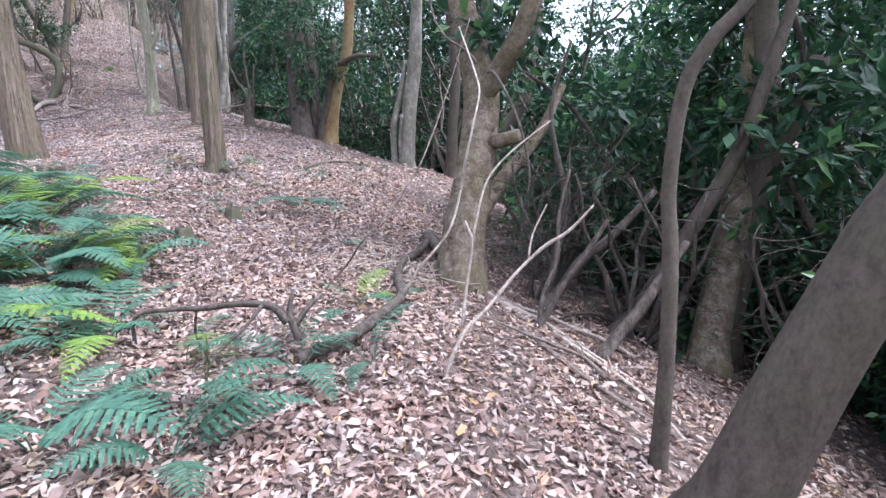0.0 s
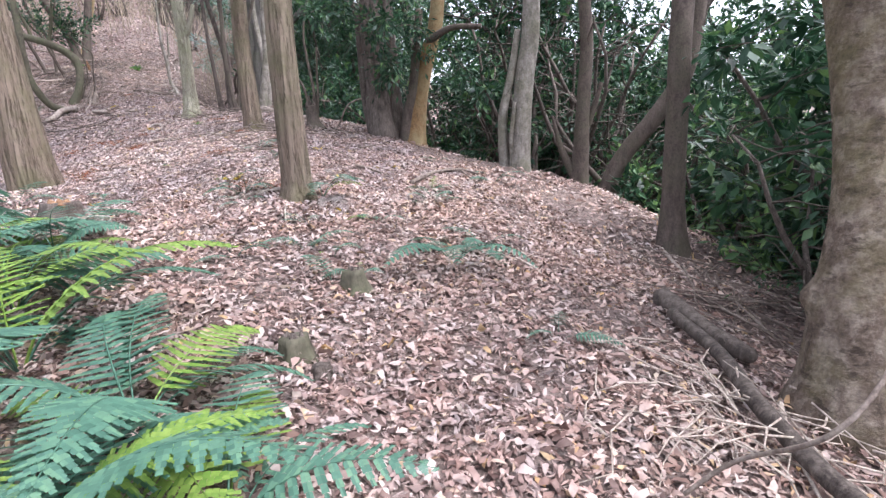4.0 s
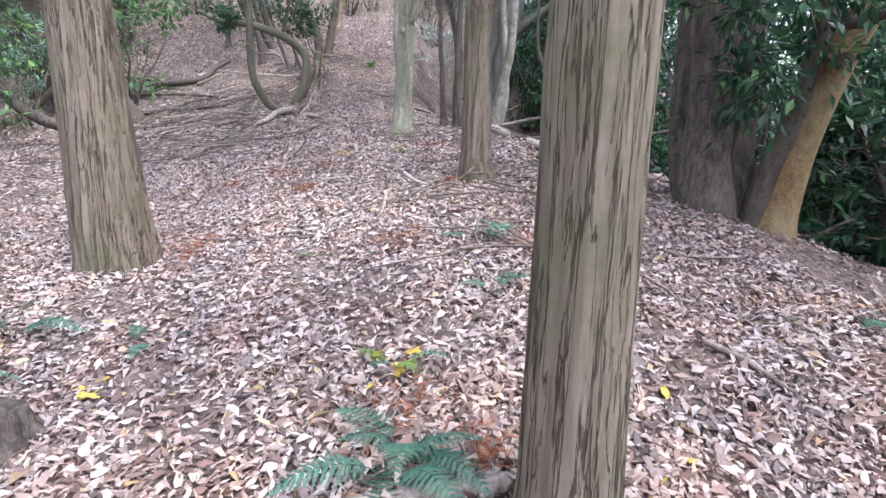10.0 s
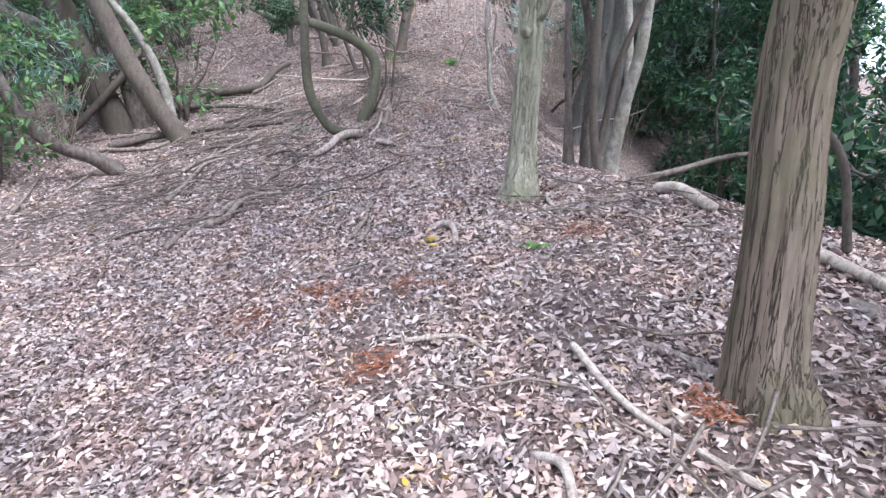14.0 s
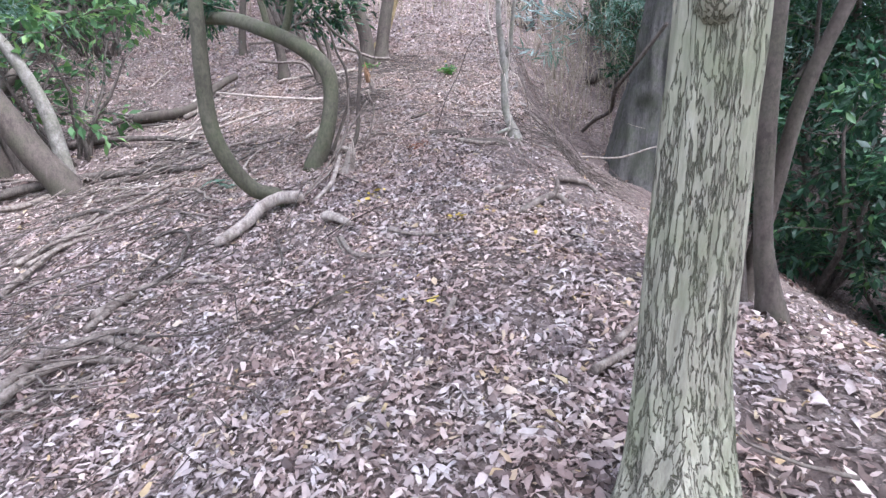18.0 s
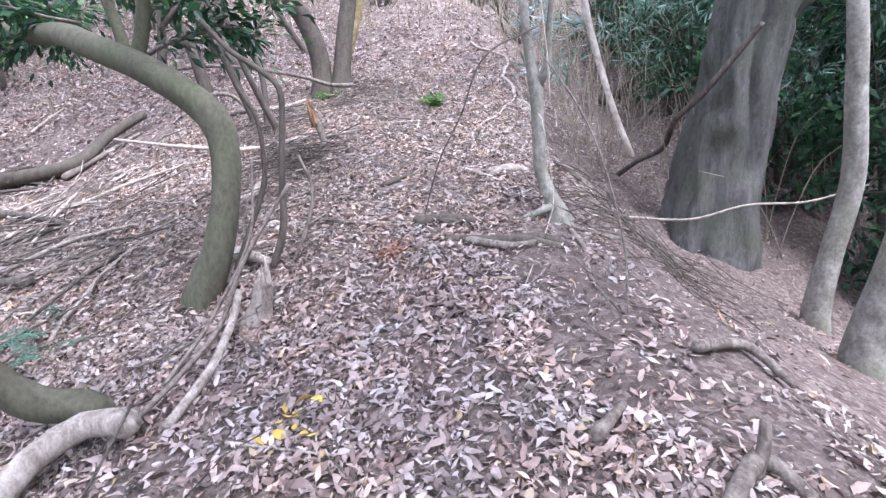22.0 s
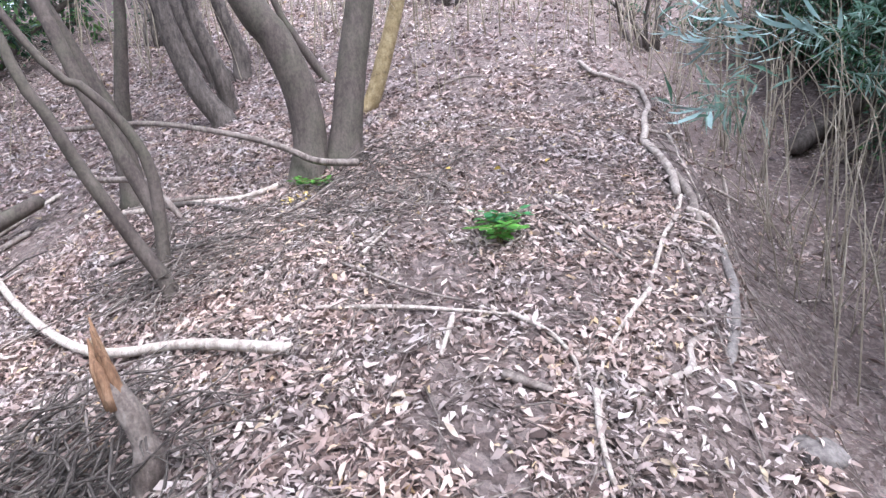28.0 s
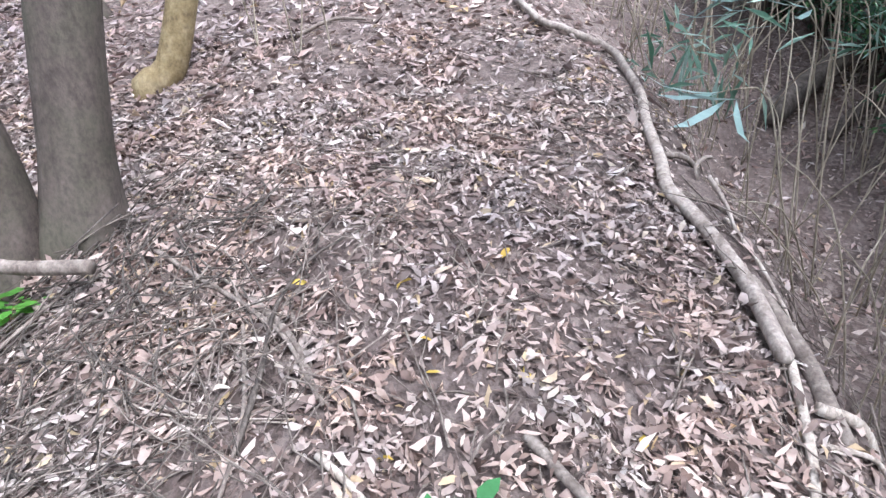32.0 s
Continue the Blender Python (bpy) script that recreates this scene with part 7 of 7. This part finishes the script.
BOUGH = "dead crooked bough with side twigs lying in the litter"
for seed, (x, y, turn, length, r, material) in enumerate((
    (-13.8, 13.5, 1.3, 1.1, 0.030, TWIG), (-12.3, 14.1, 0.4, 1.5, 0.022, DARK_BARK), (-14.9, 14.2, 0.9, 1.8, 0.034, DARK_BARK), (-13.6, 15.2, 0.2, 1.6, 0.026, TWIG),
    (-12.6, 15.3, 2.6, 1.4, 0.018, WEATHERED), (-15.3, 15.5, 0.3, 1.9, 0.030, WEATHERED), (-11.5, 13.6, 2.4, 1.2, 0.015, DARK_BARK), (-12.9, 12.6, 1.0, 1.3, 0.020, TWIG),
    (-11.8, 14.6, 2.9, 1.3, 0.016, TWIG), (-14.2, 16.4, 0.1, 1.7, 0.024, DARK_BARK), (-13.2, 16.9, 2.9, 1.2, 0.016, WEATHERED), (-10.2, 14.0, 2.2, 0.9, 0.012, DARK_BARK),
    (-15.8, 16.9, 0.5, 1.6, 0.024, DEADWOOD), (-12.2, 16.2, 2.7, 1.0, 0.013, TWIG), (-9.6, 13.4, 1.2, 0.8, 0.011, DARK_BARK), (-14.4, 12.6, 0.7, 1.4, 0.022, DARK_BARK),
    (-16.2, 13.4, 0.6, 1.8, 0.028, TWIG), (-11.2, 11.2, 0.9, 1.1, 0.016, DARK_BARK), (-13.0, 17.9, 2.9, 1.1, 0.014, TWIG), (-15.1, 18.6, 0.4, 1.3, 0.018, DARK_BARK),
    (-14.3, 19.2, 0.8, 1.0, 0.014, TWIG), (-13.2, 20.0, 2.2, 0.9, 0.011, DARK_BARK), (1.6, 4.2, 2.2, 1.3, 0.020, WEATHERED), (2.0, 5.2, 2.5, 1.4, 0.024, DARK_BARK),
    (1.1, 3.4, 2.4, 1.1, 0.016, TWIG), (1.8, 6.4, 2.6, 1.3, 0.022, DARK_BARK), (0.9, 4.6, 2.3, 0.9, 0.013, WEATHERED),
)):
    bough(300 + seed, x, y, turn, length, r, material, BOUGH)

# ---- bamboo grass on the bank and dry culms uphill ----
def bamboo(seed, number, height, count, size, label, name="bamboo_clump", slim=0.15):
    rng = np.random.default_rng(seed)
    root = empty(name, 0, 0, -60, label, "bamboo")
    lines = []
    for k in range(number):
        a, s = rng.uniform(0, 6.28), rng.uniform(0.05, 0.45)
        h = height * rng.uniform(0.6, 1.2)
        lean = rng.normal(0, 0.28, 2)
        l = [(s * math.cos(a), s * math.sin(a), -0.05, 0.007), (s * math.cos(a) + lean[0] * h * 0.3, s * math.sin(a) + lean[1] * h * 0.3, h * 0.4, 0.0065), (s * math.cos(a) + lean[0] * h * 0.75, s * math.sin(a) + lean[1] * h * 0.75, h * 0.8, 0.005), (s * math.cos(a) + lean[0] * h * 1.4, s * math.sin(a) + lean[1] * h * 1.4, h * 0.97, 0.002)]
        part("culm", mesh("culm", *tube(l, 6, 0.2), CULM), root)
        if count:
            for j in range(4):
                q = np.array(l[2][:3]) + (np.array(l[3][:3]) - np.array(l[2][:3])) * rng.uniform(-0.6, 0.9)
                lines.append(branching(rng, q, (rng.normal(), rng.normal(), 0.3), 0.35, 0.002, 0.4, 3))
    if count:
        part("foliage", mesh("foliage", *foliage(rng, lines, count, 0.05, size, slim, 0.2), BAMBOO_LEAF, False), root)
    return root


GREEN = "bamboo grass with thin pale culms and long narrow leaves"
settle(bamboo(1, 9, 2.2, 300, 0.32, GREEN), [(28.2, 6.2, 1.1), (30.2, 5.4, 1.0), (26.4, 7.0, 1.2), (29.8, 6.8, 1.2), (32.2, 5.0, 1.0)], "bamboo grass", 1)
settle(bamboo(2, 14, 2.8, 560, 0.24, GREEN), [(29.4, 5.9, 1.1), (25.0, 7.4, 1.1), (31.4, 6.6, 1.2), (33.0, 4.2, 1.0), (33.6, 6.0, 1.1), (26.6, 5.0, 0.9), (27.6, 4.4, 0.8), (25.6, 5.6, 0.9), (24.4, 5.8, 0.8), (28.8, 4.9, 0.9), (20.8, -8.2, 0.8), (22.4, -9.2, 0.9), (19.4, -9.4, 0.9), (24.5, -9.6, 0.9), (18.2, -11, 1.0)], "bamboo grass", 2)
settle(bamboo(4, 4, 1.3, 46, 0.36, "young bamboo with long drooping blue-green leaves at the bank's top", slim=0.10), [(27.3, 2.3, 0.9), (28.3, 2.7, 1.0)], "bamboo grass", 8)
DRY = "thin dry leafless culms standing upright"
settle(bamboo(3, 5, 1.7, 0, 0.1, DRY, "dry_culms"), [(26.6, -1.0, 0.8), (27.6, 0.4, 0.9), (28.6, -2.2, 1.0), (29.6, -0.4, 1.0), (28.0, -4.0, 0.9), (30.6, 1.0, 1.1), (30.4, -3.2, 1.1), (31.6, -1.4, 1.2), (32.6, 0.4, 1.2), (33.0, -3.0, 1.2), (26.2, 2.6, 0.9), (24.8, 3.0, 0.8), (28.4, 2.2, 1.0), (25.0, 2.3, 0.9), (25.7, 2.9, 1.1), (27.4, 3.8, 1.1), (28.6, 3.4, 1.1), (34.4, -1.0, 1.3), (34.0, 2.2, 1.3), (26.0, -6.5, 1.0), (24.4, -7.4, 1.0)] + spots(31, 62, 28.6, 34, -8, 5, 1.1, 1.9) + spots(32, 16, 23, 29, 2.0, 4.6, 0.7, 1.2), "dry culms", 3)


def leaf_spray(seed, foot, bend, tip, count, label):
    """A bamboo shoot arching out from the bank, its long narrow leaves spread to both sides."""
    rng = np.random.default_rng(seed)
    foot, bend, tip = np.array(foot), np.array(bend), np.array(tip)
    root = empty("bamboo_shoot", *foot, label, "bamboo", "bamboo grass")
    line = [(0, 0, 0, 0.007), (*((bend - foot) * 0.55), 0.006), (*(bend - foot), 0.005), (*((bend + tip) / 2 - foot + np.array([0, 0, 0.05])), 0.004), (*(tip - foot), 0.002)]
    part("culm", mesh("culm", *tube(line, 6, 0.1), CULM), root)
    along = unit(tip - bend)
    for k in range(count):
        q = bend + (tip - bend) * rng.uniform(0.0, 1.05) - foot + rng.normal(0, 0.05, 3)
        side = unit(np.cross(along, (0, 0, 1))) * rng.choice((-1, 1)) * rng.uniform(0.2, 1.0)
        way = along * rng.uniform(0.2, 1.0) + side + np.array([0, 0, rng.normal(-0.12, 0.25)])
        size = rng.uniform(0.30, 0.52)
        v, f = leaves(np.array([q]), np.array([way]), np.array([[rng.normal(0, 0.3), rng.normal(0, 0.3), 1.0]]), size, size * 0.115, -0.12, True)
        part("leaf", mesh("leaf", v, f, SPRAY_LEAF, False), root)


SPRAY = "bamboo shoot arching over the bank with long blue-green leaves"
leaf_spray(501, (-11.75, 23.45, gz(-11.75, 23.45)), (-11.90, 23.40, 6.30), (-12.60, 23.05, 6.62), 26, SPRAY)
leaf_spray(502, (-11.55, 23.65, gz(-11.55, 23.65)), (-11.80, 23.45, 6.45), (-12.35, 22.95, 6.85), 20, SPRAY)
leaf_spray(503, (-11.70, 23.25, gz(-11.70, 23.25)), (-12.05, 23.15, 5.80), (-12.35, 22.90, 5.85), 7, SPRAY)
leaf_spray(504, (-11.20, 23.75, gz(-11.20, 23.75)), (-11.35, 23.70, 6.40), (-11.85, 23.45, 6.65), 18, SPRAY)
for pts, r in (([(-12.28, 22.36, 5.97), (-12.30, 22.22, 5.93), (-12.33, 22.16, 5.80), (-12.31, 22.15, 5.66)], 0.011), ([(-12.25, 21.86, 5.92), (-12.16, 21.80, 5.80), (-12.12, 21.76, 5.62), (-12.03, 21.72, 5.45), (-12.0, 21.70, 5.30)], 0.009),
               ([(-12.42, 22.75, 6.0), (-12.33, 22.70, 5.85), (-12.28, 22.66, 5.70), (-12.20, 22.62, 5.5)], 0.008)):
    vine("pale crooked root hanging out of the bank's edge", [(x, y, min(z, gz(x, y) + 0.16 - 0.05 * k)) for k, (x, y, z) in enumerate(pts)], r, WEATHERED, "root")
